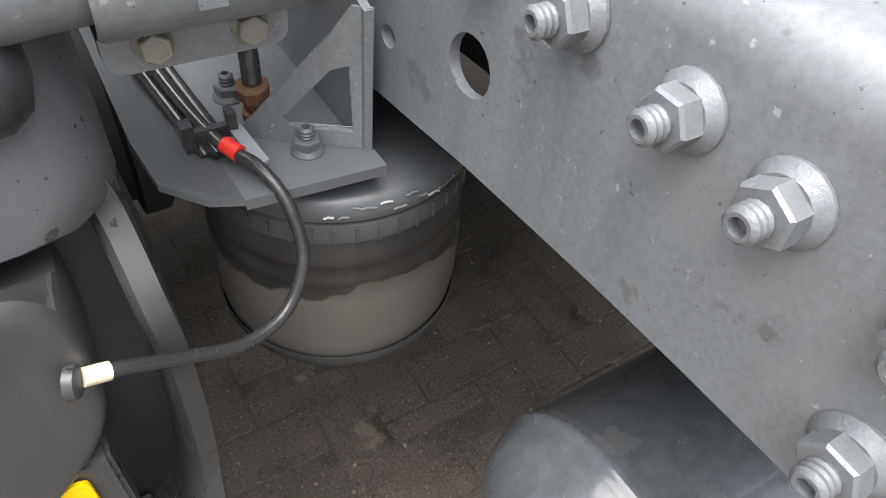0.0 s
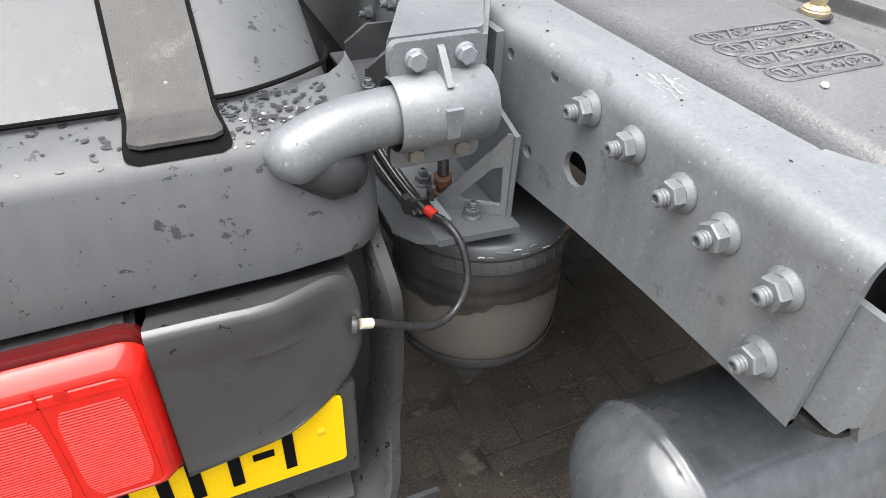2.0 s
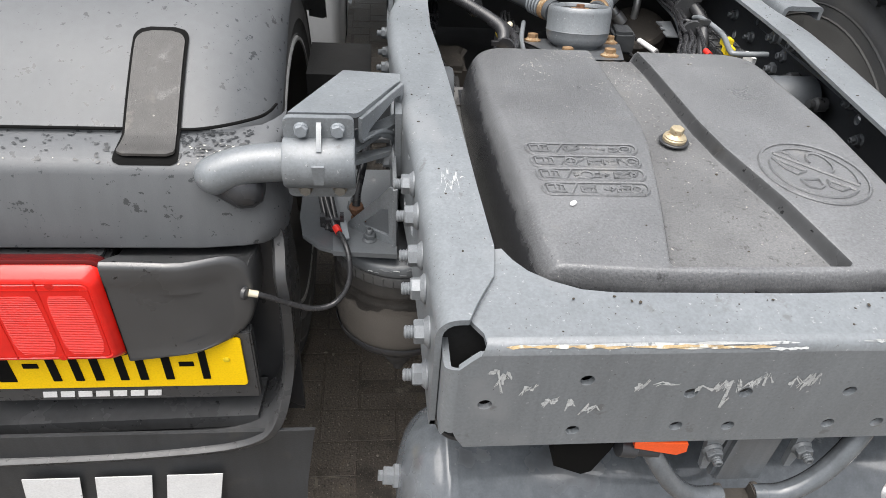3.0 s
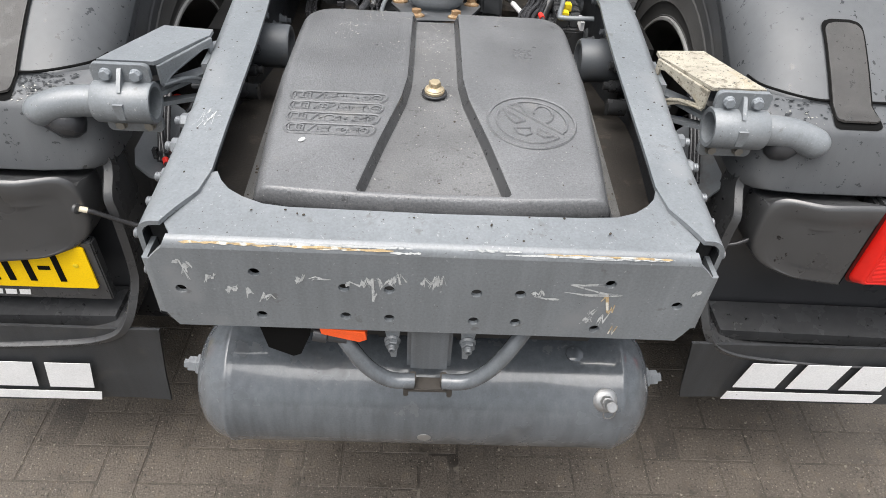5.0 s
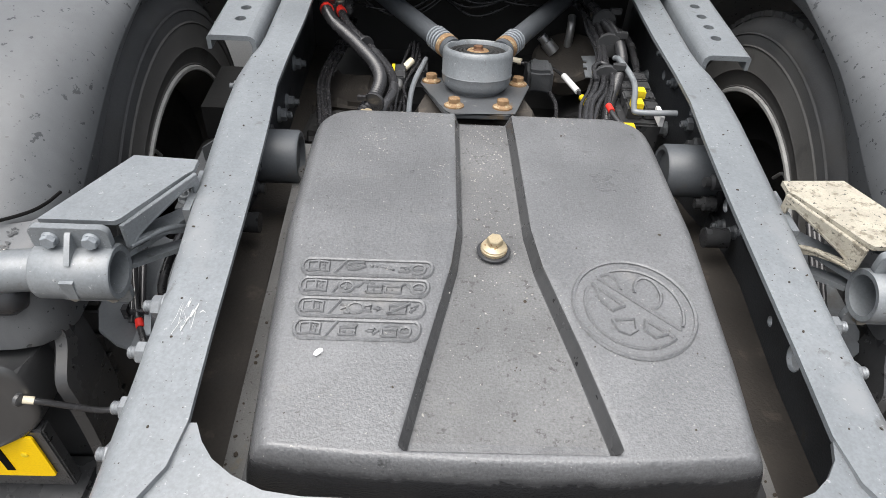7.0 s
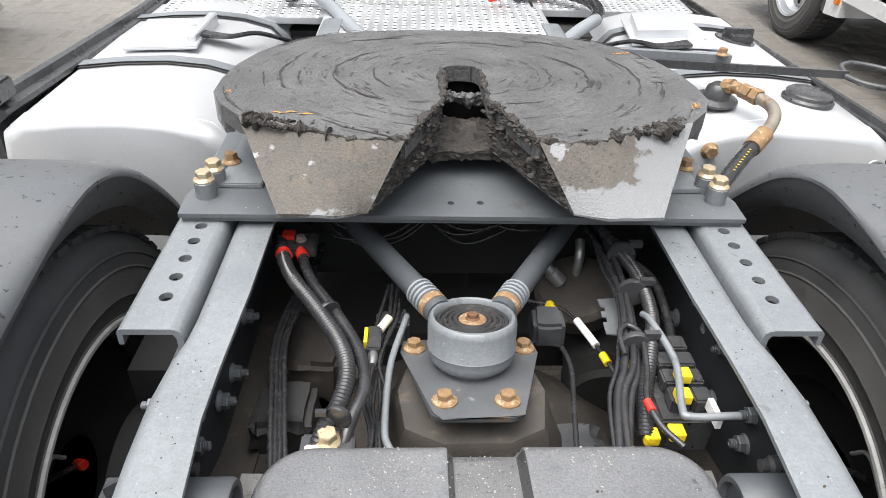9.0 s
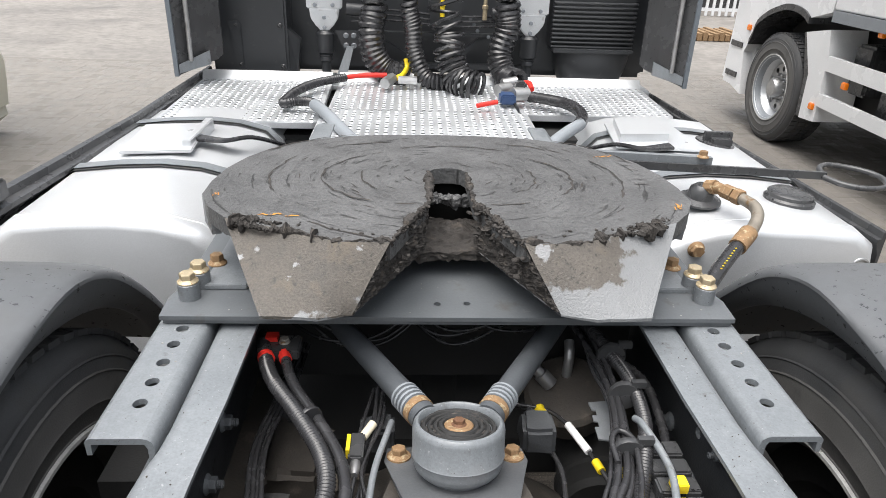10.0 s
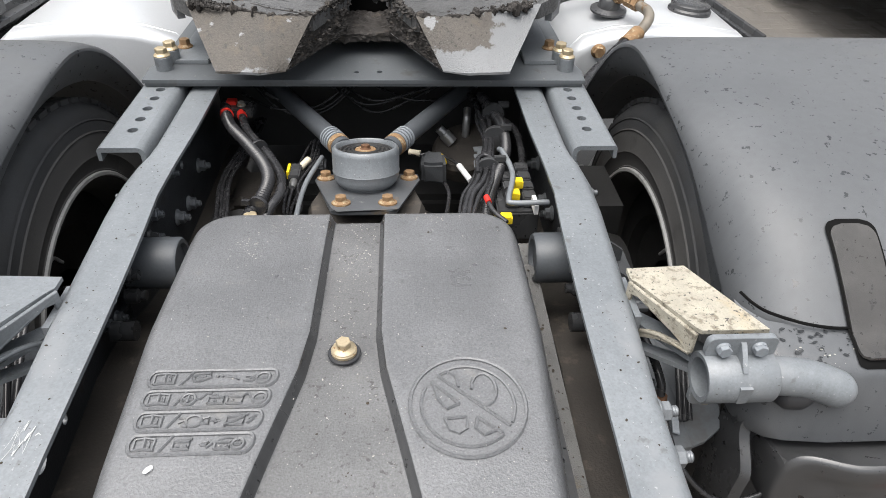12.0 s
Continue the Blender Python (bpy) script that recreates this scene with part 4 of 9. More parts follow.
part("embossed_ring", emboss(arc(0.058, 152, 312), 0.0016), plastic_lid, cover)
bm = bmesh.new()
for line in ([(-0.036, 0.049), (0.0485, -0.034)], [(-0.043, 0.038), (-0.011, 0.002)], [(0.010, -0.020), (0.038, -0.045)], [(-0.043, 0.038), (-0.036, 0.008), (-0.026, -0.006), (-0.011, 0.002)], [(-0.034, 0.050), (-0.022, 0.055), (-0.012, 0.046), (-0.010, 0.028)], [(-0.030, -0.021), (-0.003, -0.019), (-0.004, -0.036), (-0.014, -0.043), (-0.024, -0.038), (-0.030, -0.021)], [(0.010, -0.020), (0.006, -0.036), (0.016, -0.046), (0.031, -0.040)], [(x, y) for x, y in circle(0.022, 0.024, 0.016, 0.026)][9:] + [(x, y) for x, y in circle(0.022, 0.024, 0.016, 0.026)][:8]):
    tube(bm, [lid_point(CX + u, CY + v, 0.0010) for u, v in line], 0.0023, 5, 1)
part("embossed_symbol", bm, plastic_lid, cover)

# grey tray strips beside the cover
for s in (-1, 1):
    bm = bmesh.new()
    prism(bm, [(s * 0.262, 0.10, 0.838), (s * 0.314, 0.10, 0.840), (s * 0.326, 0.82, 0.840), (s * 0.262, 0.82, 0.838)], (0, 0, -0.006))
    solid("tray_edge", bm, grime, "narrow gritty grey sheet strip beside the battery cover", "sheet strip", (s * 0.28, 0.5, 0.84), "tray strips")
# Box kept near black: shade under the cover is put into its colour
battery = thing("battery_box", (0, 0.5, 0.685), "battery box under its plastic cover, coloured near black for shade", "battery box")
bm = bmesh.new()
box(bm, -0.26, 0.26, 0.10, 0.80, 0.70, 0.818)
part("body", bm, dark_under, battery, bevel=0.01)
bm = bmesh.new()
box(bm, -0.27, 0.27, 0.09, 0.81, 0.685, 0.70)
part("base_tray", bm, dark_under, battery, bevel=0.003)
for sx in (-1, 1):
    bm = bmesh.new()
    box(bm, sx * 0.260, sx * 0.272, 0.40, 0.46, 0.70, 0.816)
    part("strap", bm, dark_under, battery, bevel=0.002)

# dark tubes that join the rails and the cover
for s in (-1, 1):
    ob = thing("cross_tube", (s * 0.33, 0.72, 0.86), "black painted round cross tube with mounting bosses at the rail", "cross tube", "cross tubes")
    bm = bmesh.new()
    lathe(bm, [(0.046, 0), (0.046, 0.085), (0.043, 0.09), (0.036, 0.09), (0.032, 0.082)], (s * 0.402, 0.735, 0.870), (-s, 0, 0), 28)
    part("sleeve", bm, paint_dark, ob)
    for dy, dz in ((-0.055, 0.02), (-0.05, -0.03), (0.055, 0.02), (0.05, -0.03)):
        bm = bmesh.new()
        lathe(bm, [(0.014, 0), (0.014, 0.02), (0.009, 0.024), (0.009, 0.034)], (s * 0.402, 0.735 + dy, 0.868 + dz), (-s, 0, 0), 10)
        part("boss", bm, plastic_black, ob)
    bm = bmesh.new()
    tube(bm, [(s * 0.398, 0.60, 0.835), (s * 0.36, 0.60, 0.835)], 0.017, 12, 1)
    part("pipe_stub", bm, plastic_black, ob)

# ---- compressed air tank ----
tank = thing("air_tank", (0, 0.151, 0.367), "grey painted cylindrical steel air tank with domed ends, streaked", "air tank")
TY, TZ, TR = 0.151, 0.490, 0.1225
bm = bmesh.new()
prof = [(0.002, -0.423), (0.030, -0.4215), (0.056, -0.416), (0.078, -0.408), (0.096, -0.397), (0.108, -0.385), (0.1155, -0.373), (0.120, -0.362), (TR - 0.0005, -0.3555), (TR + 0.0024, -0.3525), (TR + 0.0026, -0.3465), (TR + 0.0008, -0.3435), (TR + 0.0016, -0.3395), (TR - 0.0003, -0.3365), (TR, -0.2), (TR, 0)]
lathe(bm, prof + [(r, -h) for r, h in prof[-2::-1]], (0, TY, TZ), (1, 0, 0), 64)
part("vessel", bm, paint_tank, tank, smooth=50)
for s in (-1, 1):
    bm = bmesh.new()
    lathe(bm, [(0.020, 0), (0.020, 0.010), (0.015, 0.012), (0.015, 0.026), (0.009, 0.027), (0.009, 0.034)], (s * 0.416, TY - 0.005, TZ + 0.027), (s, 0, 0.1), 6)
    part("end_plug", bm, zinc, tank, "zinc hexagon end plug")
valve = bmesh.new()
d = V(0, -0.774, 0.633)
p = V(0.317, TY, TZ) + d * (TR - 0.004)
lathe(valve, [(0.022, 0), (0.022, 0.004), (0.018, 0.008), (0.012, 0.010)], p, d, 20)
hexagon(valve, p, d, 0.020, 0.008, 0.020)
lathe(valve, [(0.0075, 0.018), (0.0075, 0.034), (0.010, 0.036), (0.010, 0.046), (0.008, 0.048)], p, d, 14)
v = part("drain_valve", valve, steel, tank, "zinc drain valve with a wire pull ring")
bm = bmesh.new()
tube(bm, [p + d * 0.04 + V(0.010 * math.sin(a), -0.002, -0.018 + 0.016 * math.cos(a)) for a in [k * math.pi / 6 for k in range(13)]], 0.0012, 6, 1)
part("pull_ring", bm, steel, v)
bm = bmesh.new()
d2 = V(0, -0.99, -0.11).normalized()
lathe(bm, [(0.0125, 0), (0.0125, 0.001), (0.011, 0.0014)], V(0.0, TY, TZ) + d2 * (TR - 0.0002), d2, 20)
part("data_plate", bm, steel, tank, "small oval stamped data plate")
bm = bmesh.new()
lathe(bm, [(0.016, 0), (0.016, 0.006), (0.010, 0.010)], V(0.264, TY, TZ) + V(0, -0.22, 0.975) * (TR - 0.003), (0, -0.22, 0.975), 12)
part("weld_boss", bm, paint_tank, tank)

for s in (-1, 1):
    bm = bmesh.new()
    box(bm, s * 0.052, s * 0.088, TY - 0.004, TY + 0.004, TZ + 0.115, 0.8045)
    box(bm, s * 0.052, s * 0.088, 0.030, TY + 0.004, 0.7985, 0.8063)
    part("hanger", bm, dark_under, tank)

# ---- lifting eye bracket and bent handle under the crossmember ----
eye = thing("towing_bracket", (0, 0.02, 0.70), "grey bracket with bent tube and rusty clamp under the crossmember", "bracket")
bm = bmesh.new()
box(bm, -0.034, 0.034, 0.010, 0.05, 0.700, 0.800)
part("block", bm, paint_tank, eye, bevel=0.006)
for s in (-1, 1):
    bm = bmesh.new()
    prism(bm, [(s * 0.044, 0.008, 0.805), (s * 0.068, 0.008, 0.805), (s * 0.058, 0.008, 0.735), (s * 0.050, 0.008, 0.735)], (0, 0.008, 0))
    part("ear", bm, paint, eye)
    bolt(NUT_DARK, eye, (s * 0.056, 0.008, 0.775), (0, -1, 0))
    bm = bmesh.new()
    tube(bm, [(s * 0.022, -0.002, 0.690), (s * 0.06, -0.004, 0.695), (s * 0.095, 0.0, 0.722), (s * 0.125, 0.012, 0.765), (s * 0.15, 0.03, 0.805)], 0.0125, 12)
    part("bent_tube", bm, paint_tank, eye)
bm = bmesh.new()
box(bm, -0.036, 0.036, -0.012, 0.012, 0.674, 0.682)
for x in (-0.034, 0.034):
    box(bm, x - 0.004, x + 0.004, -0.014, 0.008, 0.664, 0.684)
for x in (-0.024, 0.024):
    box(bm, x - 0.005, x + 0.005, -0.010, 0.010, 0.682, 0.700)
part("clamp", bm, rust_cast, eye, "rusty clamp", bevel=0.0015)
plug = thing("coupling_plug", (-0.17, 0.01, 0.78), "black electric socket with an orange plug hanging under the crossmember", "plug")
bm = bmesh.new()
prism(bm, [(-0.252, 0.012, 0.812), (-0.172, 0.012, 0.812), (-0.178, 0.012, 0.775), (-0.194, 0.010, 0.734), (-0.206, 0.010, 0.728), (-0.242, 0.012, 0.745)], (0, 0.05, 0))
part("socket", bm, matt_black, plug, bevel=0.004)
bm = bmesh.new()
prism(bm, [(-0.160, 0.000, 0.806), (-0.095, 0.000, 0.799), (-0.093, 0.000, 0.784), (-0.104, 0.000, 0.778), (-0.158, 0.000, 0.794)], (0, 0.03, 0))
part("orange_grip", bm, orange, plug, "orange plastic grip", bevel=0.003)
bm = bmesh.new()
lathe(bm, [(0.012, 0), (0.012, 0.02), (0.009, 0.022), (0.009, 0.05)], (-0.172, 0.01, 0.784), (0.95, 0, -0.2), 12)
part("cable_gland", bm, plastic_dark, plug)

# ---- what hangs on the rails: mudguard brackets, air springs, mudguards, wheels ----
def mud_bracket(s):
    dirty = s > 0
    skin = corroded if dirty else paint
    ob = thing("mudguard_bracket", (s * 0.40, 0.5, 0.88), "whitish corroded cast mudguard bracket with a clamp" if dirty else "grey cast mudguard bracket with a four-bolt clamp", "bracket", "mudguard brackets")
    bm = bmesh.new()
    prism(bm, [(s * 0.402, 0.545, 0.992), (s * 0.490, 0.545, 0.996), (s * 0.560, 0.402, 0.998), (s * 0.466, 0.402, 0.998), (s * 0.460, 0.408, 0.998), (s * 0.410, 0.508, 0.993), (s * 0.402, 0.520, 0.992)], (0, 0, -0.007))
    part("top_web", bm, skin, ob, bevel=0.002)
    bm = bmesh.new()
    h0, h1 = V(s * 0.402, 0.518, 0), V(s * 0.464, 0.404, 0)
    hd = (h1 - h0).normalized()
    hn = V(-hd.y, hd.x, 0) * s
    HL = (h1 - h0).length
    holed(bm, [(0, 0.86), (0.012, 0.868), (0.030, 0.905), (0.075, 0.935), (HL, 0.955), (HL, 0.990), (0, 0.990)], [[(0.010, 0.974), (0.010, 0.904), (0.030, 0.920), (0.072, 0.944), (HL - 0.018, 0.957), (HL - 0.024, 0.962), (0.060, 0.971), (0.024, 0.977)]], lambda u, v, w: h0 + hd * u - hn * w + V(0, 0, v), 0.006)
    part("side_rib", bm, paint if not dirty else corroded, ob, bevel=0.0008)
    for line, r in (([(0.004, 0.984), (0.020, 0.981), (0.060, 0.974), (HL - 0.022, 0.963), (HL - 0.006, 0.952)], 0.0036), ([(0.002, 0.902), (0.030, 0.918), (0.072, 0.941), (HL - 0.004, 0.953)], 0.0042)):
        bm = bmesh.new()
        tube(bm, [h0 + hd * u - hn * 0.003 + V(0, 0, v) for u, v in line], r, 8, 5)
        part("cast_rim", bm, skin, ob, smooth=50)
    # Added dark wall behind the rib's opening, in place of the cavity's shade
    bm = bmesh.new()
    prism(bm, [(s * 0.486, 0.545, 0.988), (s * 0.556, 0.405, 0.991), (s * 0.556, 0.405, 0.955), (s * 0.486, 0.545, 0.90)], (s * 0.005, 0, 0))
    part("far_rib", bm, paint_plate, ob)
    bm = bmesh.new()
    prism(bm, [(s * 0.402, 0.50, 0.935), (s * 0.402, 0.53, 0.935), (s * 0.52, 0.42, 0.935), (s * 0.47, 0.41, 0.935)], (0, 0, -0.008))
    prism(bm, [(s * 0.402, 0.49, 0.89), (s * 0.402, 0.52, 0.88), (s * 0.50, 0.42, 0.915), (s * 0.47, 0.41, 0.915)], (0, 0, -0.008))
    part("lower_rib", bm, paint, ob)
    bm = bmesh.new()
    prism(bm, [(s * 0.400, 0.47, 0.85), (s * 0.400, 0.56, 0.85), (s * 0.400, 0.56, 0.962), (s * 0.400, 0.47, 0.962)], (s * 0.010, 0, 0))
    part("rail_pad", bm, paint, ob, bevel=0.002)
    # clamp: barrel with upper and lower flange
    bm = bmesh.new()
    a, b = s * 0.468, s * 0.567
    cy, cz = 0.378, 0.933
    prof = [(0.0345, 0), (0.0365, 0.003), (0.0365, 0.096), (0.0345, 0.099)]
    lathe(bm, prof, (a, cy, cz), (s, 0, 0), 32, cap=False)
    lathe(bm, [(0.0345, 0), (0.0275, 0.001), (0.0275, 0.06)], (a, cy, cz), (s, 0, 0), 32, cap=False)
    part("clamp_barrel", bm, paint, ob)
    for z0, z1, holes_z in ((0.964, 1.000, 0.983), (0.870, 0.902, 0.885)):
        bm = bmesh.new()
        outl = rounded(min(a, b) + 0.001, max(a, b) - 0.001, z0, z1, 0.010)
        holed(bm, outl, [], lambda u, v, w: V(u, 0.383 + w, v), 0.010)
        part("clamp_flange", bm, paint, ob, bevel=0.0012)
        for x in (0.491, 0.541):
            bolt(HEX_GREY if z0 > 0.9 else HEX_RUST_S, ob, (s * x, 0.383, holes_z), (0, -1, 0), "bolt", "", random.random())
    bm = bmesh.new()
    prism(bm, [(s * 0.509, 0.3395, 0.948), (s * 0.526, 0.3395, 0.948), (s * 0.524, 0.342, 0.918), (s * 0.511, 0.342, 0.918)], (0, 0.012, 0))
    part("clamp_key", bm, paint, ob, bevel=0.002)
    bm = bmesh.new()
    prism(bm, [(s * 0.513, 0.384, 0.994), (s * 0.513, 0.379, 0.992), (s * 0.513, 0.354, 0.964), (s * 0.513, 0.384, 0.960)], (s * 0.007, 0, 0))
    part("clamp_rib", bm, paint, ob, bevel=0.0015)
    bm = bmesh.new()
    tube(bm, [(s * 0.520, cy, cz), (s * 0.56, cy, cz), (s * 0.60, cy - 0.003, cz - 0.001), (s * 0.63, cy - 0.007, cz - 0.005), (s * 0.655, cy - 0.011, cz - 0.013), (s * 0.672, cy - 0.013, cz - 0.021), (s * 0.684, cy - 0.014, cz - 0.029)], 0.0275, 22, 6, True, lambda f: 0.0275 if f < 0.72 else 0.0275 * math.sqrt(max(0.04, 1 - ((f - 0.72) / 0.285) ** 2)))
    part("tube_arm", bm, paint, ob)
    ob.location += V(s * 0.0145, 0.013, -0.007)
    return ob


mud_bracket(-1)
mud_bracket(1)


def air_spring(s):
    ob = thing("air_spring", (s * 0.41, 0.49, 0.50), "dusty black rubber air spring with a dried mud line", "air spring", "air springs")
    c = (s * 0.412, 0.49, 0.0)
    bm = bmesh.new()
    lathe(bm, [(0.02, 0.502), (0.086, 0.504), (0.109, 0.512), (0.119, 0.532), (0.1225, 0.562), (0.1225, 0.62), (0.1195, 0.640), (0.1215, 0.644), (0.1195, 0.649), (0.1200, 0.664), (0.1220, 0.668), (0.120, 0.673), (0.120, 0.688), (0.117, 0.694)], c, (0, 0, 1), 48)
    part("bellows", bm, bellows, ob, smooth=50)
    bm = bmesh.new()
    lathe(bm, [(0.116, 0.692), (0.122, 0.695), (0.123, 0.704), (0.121, 0.712), (0.116, 0.715)], c, (0, 0, 1), 60)
    for k in range(44):
        t = 2 * math.pi * k / 44
        box(bm, -0.0008, 0.0008, 0.1218, 0.1243, 0.696, 0.711, Matrix.Translation((c[0], c[1], 0)) @ Matrix.Rotation(t, 4, "Z"))
    part("clamp_ring", bm, rubber, ob, "crimped rubber bead ring")
    bm = bmesh.new()
    lathe(bm, [(0.114, 0.715), (0.122, 0.718), (0.1245, 0.726), (0.122, 0.735), (0.115, 0.740), (0.02, 0.741)], c, (0, 0, 1), 48)
    part("top_plate", bm, paint_plate, ob, "grey steel top plate with chipped rust", smooth=50)
    bm = bmesh.new()
    lathe(bm, [(0.080, 0.495), (0.080, 0.508), (0.03, 0.509)], c, (0, 0, 1), 32)
    lathe(bm, [(0.004, 0.358), (0.011, 0.360), (0.013, 0.378), (0.019, 0.380), (0.022, 0.396), (0.032, 0.402), (0.040, 0.420), (0.036, 0.51)], c, (0, 0, 1), 16)
    part("piston_foot", bm, rubber, ob, smooth=50)
    bm = bmesh.new()
    lathe(bm, [(0.087, 0.5010), (0.111, 0.5090), (0.1205, 0.524), (0.1235, 0.537), (0.1220, 0.5405)], c, (0, 0, 1), 48, cap=False)
    part("lower_bead", bm, plastic_dark, ob, "wet black lower bead", smooth=60)
    random.seed(4)
    for k in range(16):
        t0 = radians(-118 + 5 * k) if s < 0 else radians(-62 - 5 * k)
        z = random.uniform(0.722, 0.735)
        r = 0.1247 if z < 0.73 else 0.1235
        bm = bmesh.new()
        tube(bm, [V(c[0] + r * math.cos(t0 + q), c[1] + r * math.sin(t0 + q), z + random.uniform(-0.0015, 0.0015)) for q in [random.uniform(0.02, 0.035) * j for j in range(4)]], 0.0011, 5, 1)
        part("paint_chip", bm, rusty if k > 10 else (chalk if k % 4 == 0 else steel_worn), ob)
    br = thing("air_spring_bracket", (s * 0.41, 0.48, 0.745), "dark grey folded steel air spring bracket with a pierced gusset", "bracket", "air spring brackets")
    bm = bmesh.new()
    prism(bm, [(s * 0.406, 0.372, 0.752), (s * 0.508, 0.380, 0.752), (s * 0.520, 0.62, 0.752), (s * 0.406, 0.62, 0.752)], (0, 0, 0.009))
    part("base_sheet", bm, paint_plate, br, bevel=0.002)
    bm = bmesh.new()
    prism(bm, [(s * 0.508, 0.381, 0.761), (s * 0.530, 0.388, 0.763), (s * 0.556, 0.402, 0.776), (s * 0.562, 0.43, 0.792), (s * 0.562, 0.62, 0.80), (s * 0.520, 0.62, 0.761)], (0, 0, -0.006))
    part("folded_wing", bm, paint_plate, br, bevel=0.001)
    bm = bmesh.new()
    g0, g1 = V(s * 0.408, 0.392, 0), V(s * 0.486, 0.446, 0)
    gd = (g1 - g0).normalized()
    gn = V(-gd.y, gd.x, 0) * s
    GL = (g1 - g0).length
    holed(bm, [(0, 0.761), (GL, 0.761), (GL, 0.770), (0.030, 0.848), (0.014, 0.870), (0, 0.870)], [[(0.014, 0.776), (0.060, 0.776), (0.064, 0.782), (0.028, 0.824), (0.016, 0.828)]], lambda u, v, w: g0 + gd * u + gn * w + V(0, 0, v), 0.005)
    part("gusset", bm, paint, br, bevel=0.0008)
    bm = bmesh.new()
    prism(bm, [(s * 0.408, 0.392, 0.752), (s * 0.408, 0.62, 0.752), (s * 0.408, 0.62, 0.91), (s * 0.408, 0.50, 0.90), (s * 0.408, 0.392, 0.870)], (s * 0.006, 0, 0))
    part("back_sheet", bm, paint, br)
    bolt(NUT_DARK, br, (s * 0.450, 0.412, 0.761), (0, 0, 1), "bolt", "", 0.4)
    bolt(NUT_DARK, br, (s * 0.478, 0.50, 0.761), (0, 0, 1), "bolt", "", 1.0)
    bolt(NUT, br, (s * 0.412, 0.47, 0.878), (s, 0, 0), "bolt")
    bm = bmesh.new()
    lathe(bm, [(0.012, 0), (0.012, 0.014), (0.009, 0.016), (0.009, 0.026), (0.012, 0.028), (0.012, 0.038), (0.007, 0.04)], (s * 0.468, 0.458, 0.761), (0.12 * s, -0.15, 1), 8)
    part("air_fitting", bm, rust_dark, br, "brown brass air fitting")
    bm = bmesh.new()
    tube(bm, [(s * 0.472, 0.452, 0.80), (s * 0.470, 0.46, 0.822), (s * 0.462, 0.50, 0.845), (s * 0.455, 0.58, 0.85)], 0.007, 10)
    part("air_hose", bm, cable_black, br)
    for q in range(3):
        bm = bmesh.new()
        tube(bm, [(s * (0.502 + 0.008 * q), 0.425, 0.768), (s * (0.524 + 0.008 * q), 0.53, 0.806), (s * (0.535 + 0.008 * q), 0.62, 0.85)], 0.005, 10)
        part("lead", bm, cable_black, br)
    bm = bmesh.new()
    prism(bm, [(s * 0.482, 0.402, 0.768), (s * 0.492, 0.398, 0.768), (s * 0.498, 0.432, 0.778), (s * 0.489, 0.436, 0.778)], (0, 0, 0.003))
    part("cable_strip", bm, paint_light, br)
    ob.location += V(s * -0.004, 0.026, -0.016)
    br.location += V(s * 0.014, 0.022, -0.008)
    return ob


for s in (-1, 1):
    ob = thing("damper_bracket", (s * 0.45, 0.72, 0.80), "dark grey welded damper bracket with sloping gussets", "bracket", "damper brackets")
    bm = bmesh.new()
    prism(bm, [(s * 0.409, 0.70, 0.860), (s * 0.470, 0.70, 0.860), (s * 0.505, 0.70, 0.835), (s * 0.505, 0.70, 0.80), (s * 0.409, 0.70, 0.77)], (0, 0.007, 0))
    part("gusset", bm, dark_inner, ob, bevel=0.001)
    bm = bmesh.new()
    prism(bm, [(s * 0.411, 0.80, 0.860), (s * 0.470, 0.80, 0.860), (s * 0.505, 0.80, 0.835), (s * 0.505, 0.80, 0.80), (s * 0.411, 0.80, 0.77)], (0, 0.007, 0))
    part("gusset", bm, dark_inner, ob, bevel=0.001)
    bm = bmesh.new()
    box(bm, s * 0.411, s * 0.520, 0.66, 0.84, 0.800, 0.808)
    part("foot_sheet", bm, dark_inner, ob, bevel=0.001)
    bolt(NUT_DARK, ob, (s * 0.508, 0.685, 0.808), (0, 0, 1))
air_spring(-1)
air_spring(1)

# lamp cables from the mudguard caps to the brackets
lamp_cable = thing("lamp_cable", (-0.62, 0.33, 0.72), "looped black lamp cable with cream sleeve and red tape", "cable", "lamp cables")
bm = bmesh.new()
tube(bm, [(-0.640, 0.320, 0.739), (-0.622, 0.323, 0.732), (-0.590, 0.332, 0.708), (-0.552, 0.343, 0.684), (-0.518, 0.357, 0.684), (-0.497, 0.372, 0.712), (-0.496, 0.393, 0.745), (-0.506, 0.419, 0.764), (-0.521, 0.448, 0.768), (-0.538, 0.50, 0.788), (-0.555, 0.57, 0.826)], 0.0047, 10, 8)
part("sheath", bm, cable_black, lamp_cable)
bm = bmesh.new()
tube(bm, [(-0.643, 0.320, 0.7405), (-0.630, 0.322, 0.7355)], 0.0056, 10, 1)
part("sleeve", bm, cream, lamp_cable, "cream-coloured end sleeve")
bm = bmesh.new()
tube(bm, [(-0.513, 0.433, 0.7665), (-0.519, 0.446, 0.7680)], 0.0062, 10, 1)
part("tape", bm, red_tape, lamp_cable, "red tape band")
bm = bmesh.new()
box(bm, -0.538, -0.510, 0.455, 0.461, 0.766, 0.776)
box(bm, -0.544, -0.536, 0.451, 0.463, 0.762, 0.784)
box(bm, -0.512, -0.506, 0.453, 0.463, 0.768, 0.786)
part("cable_tie", bm, cable_black, lamp_cable)
lamp_cable = thing("lamp_cable", (0.63, 0.36, 0.70), "black lamp cable with a cream sleeve", "cable", "lamp cables")
bm = bmesh.new()
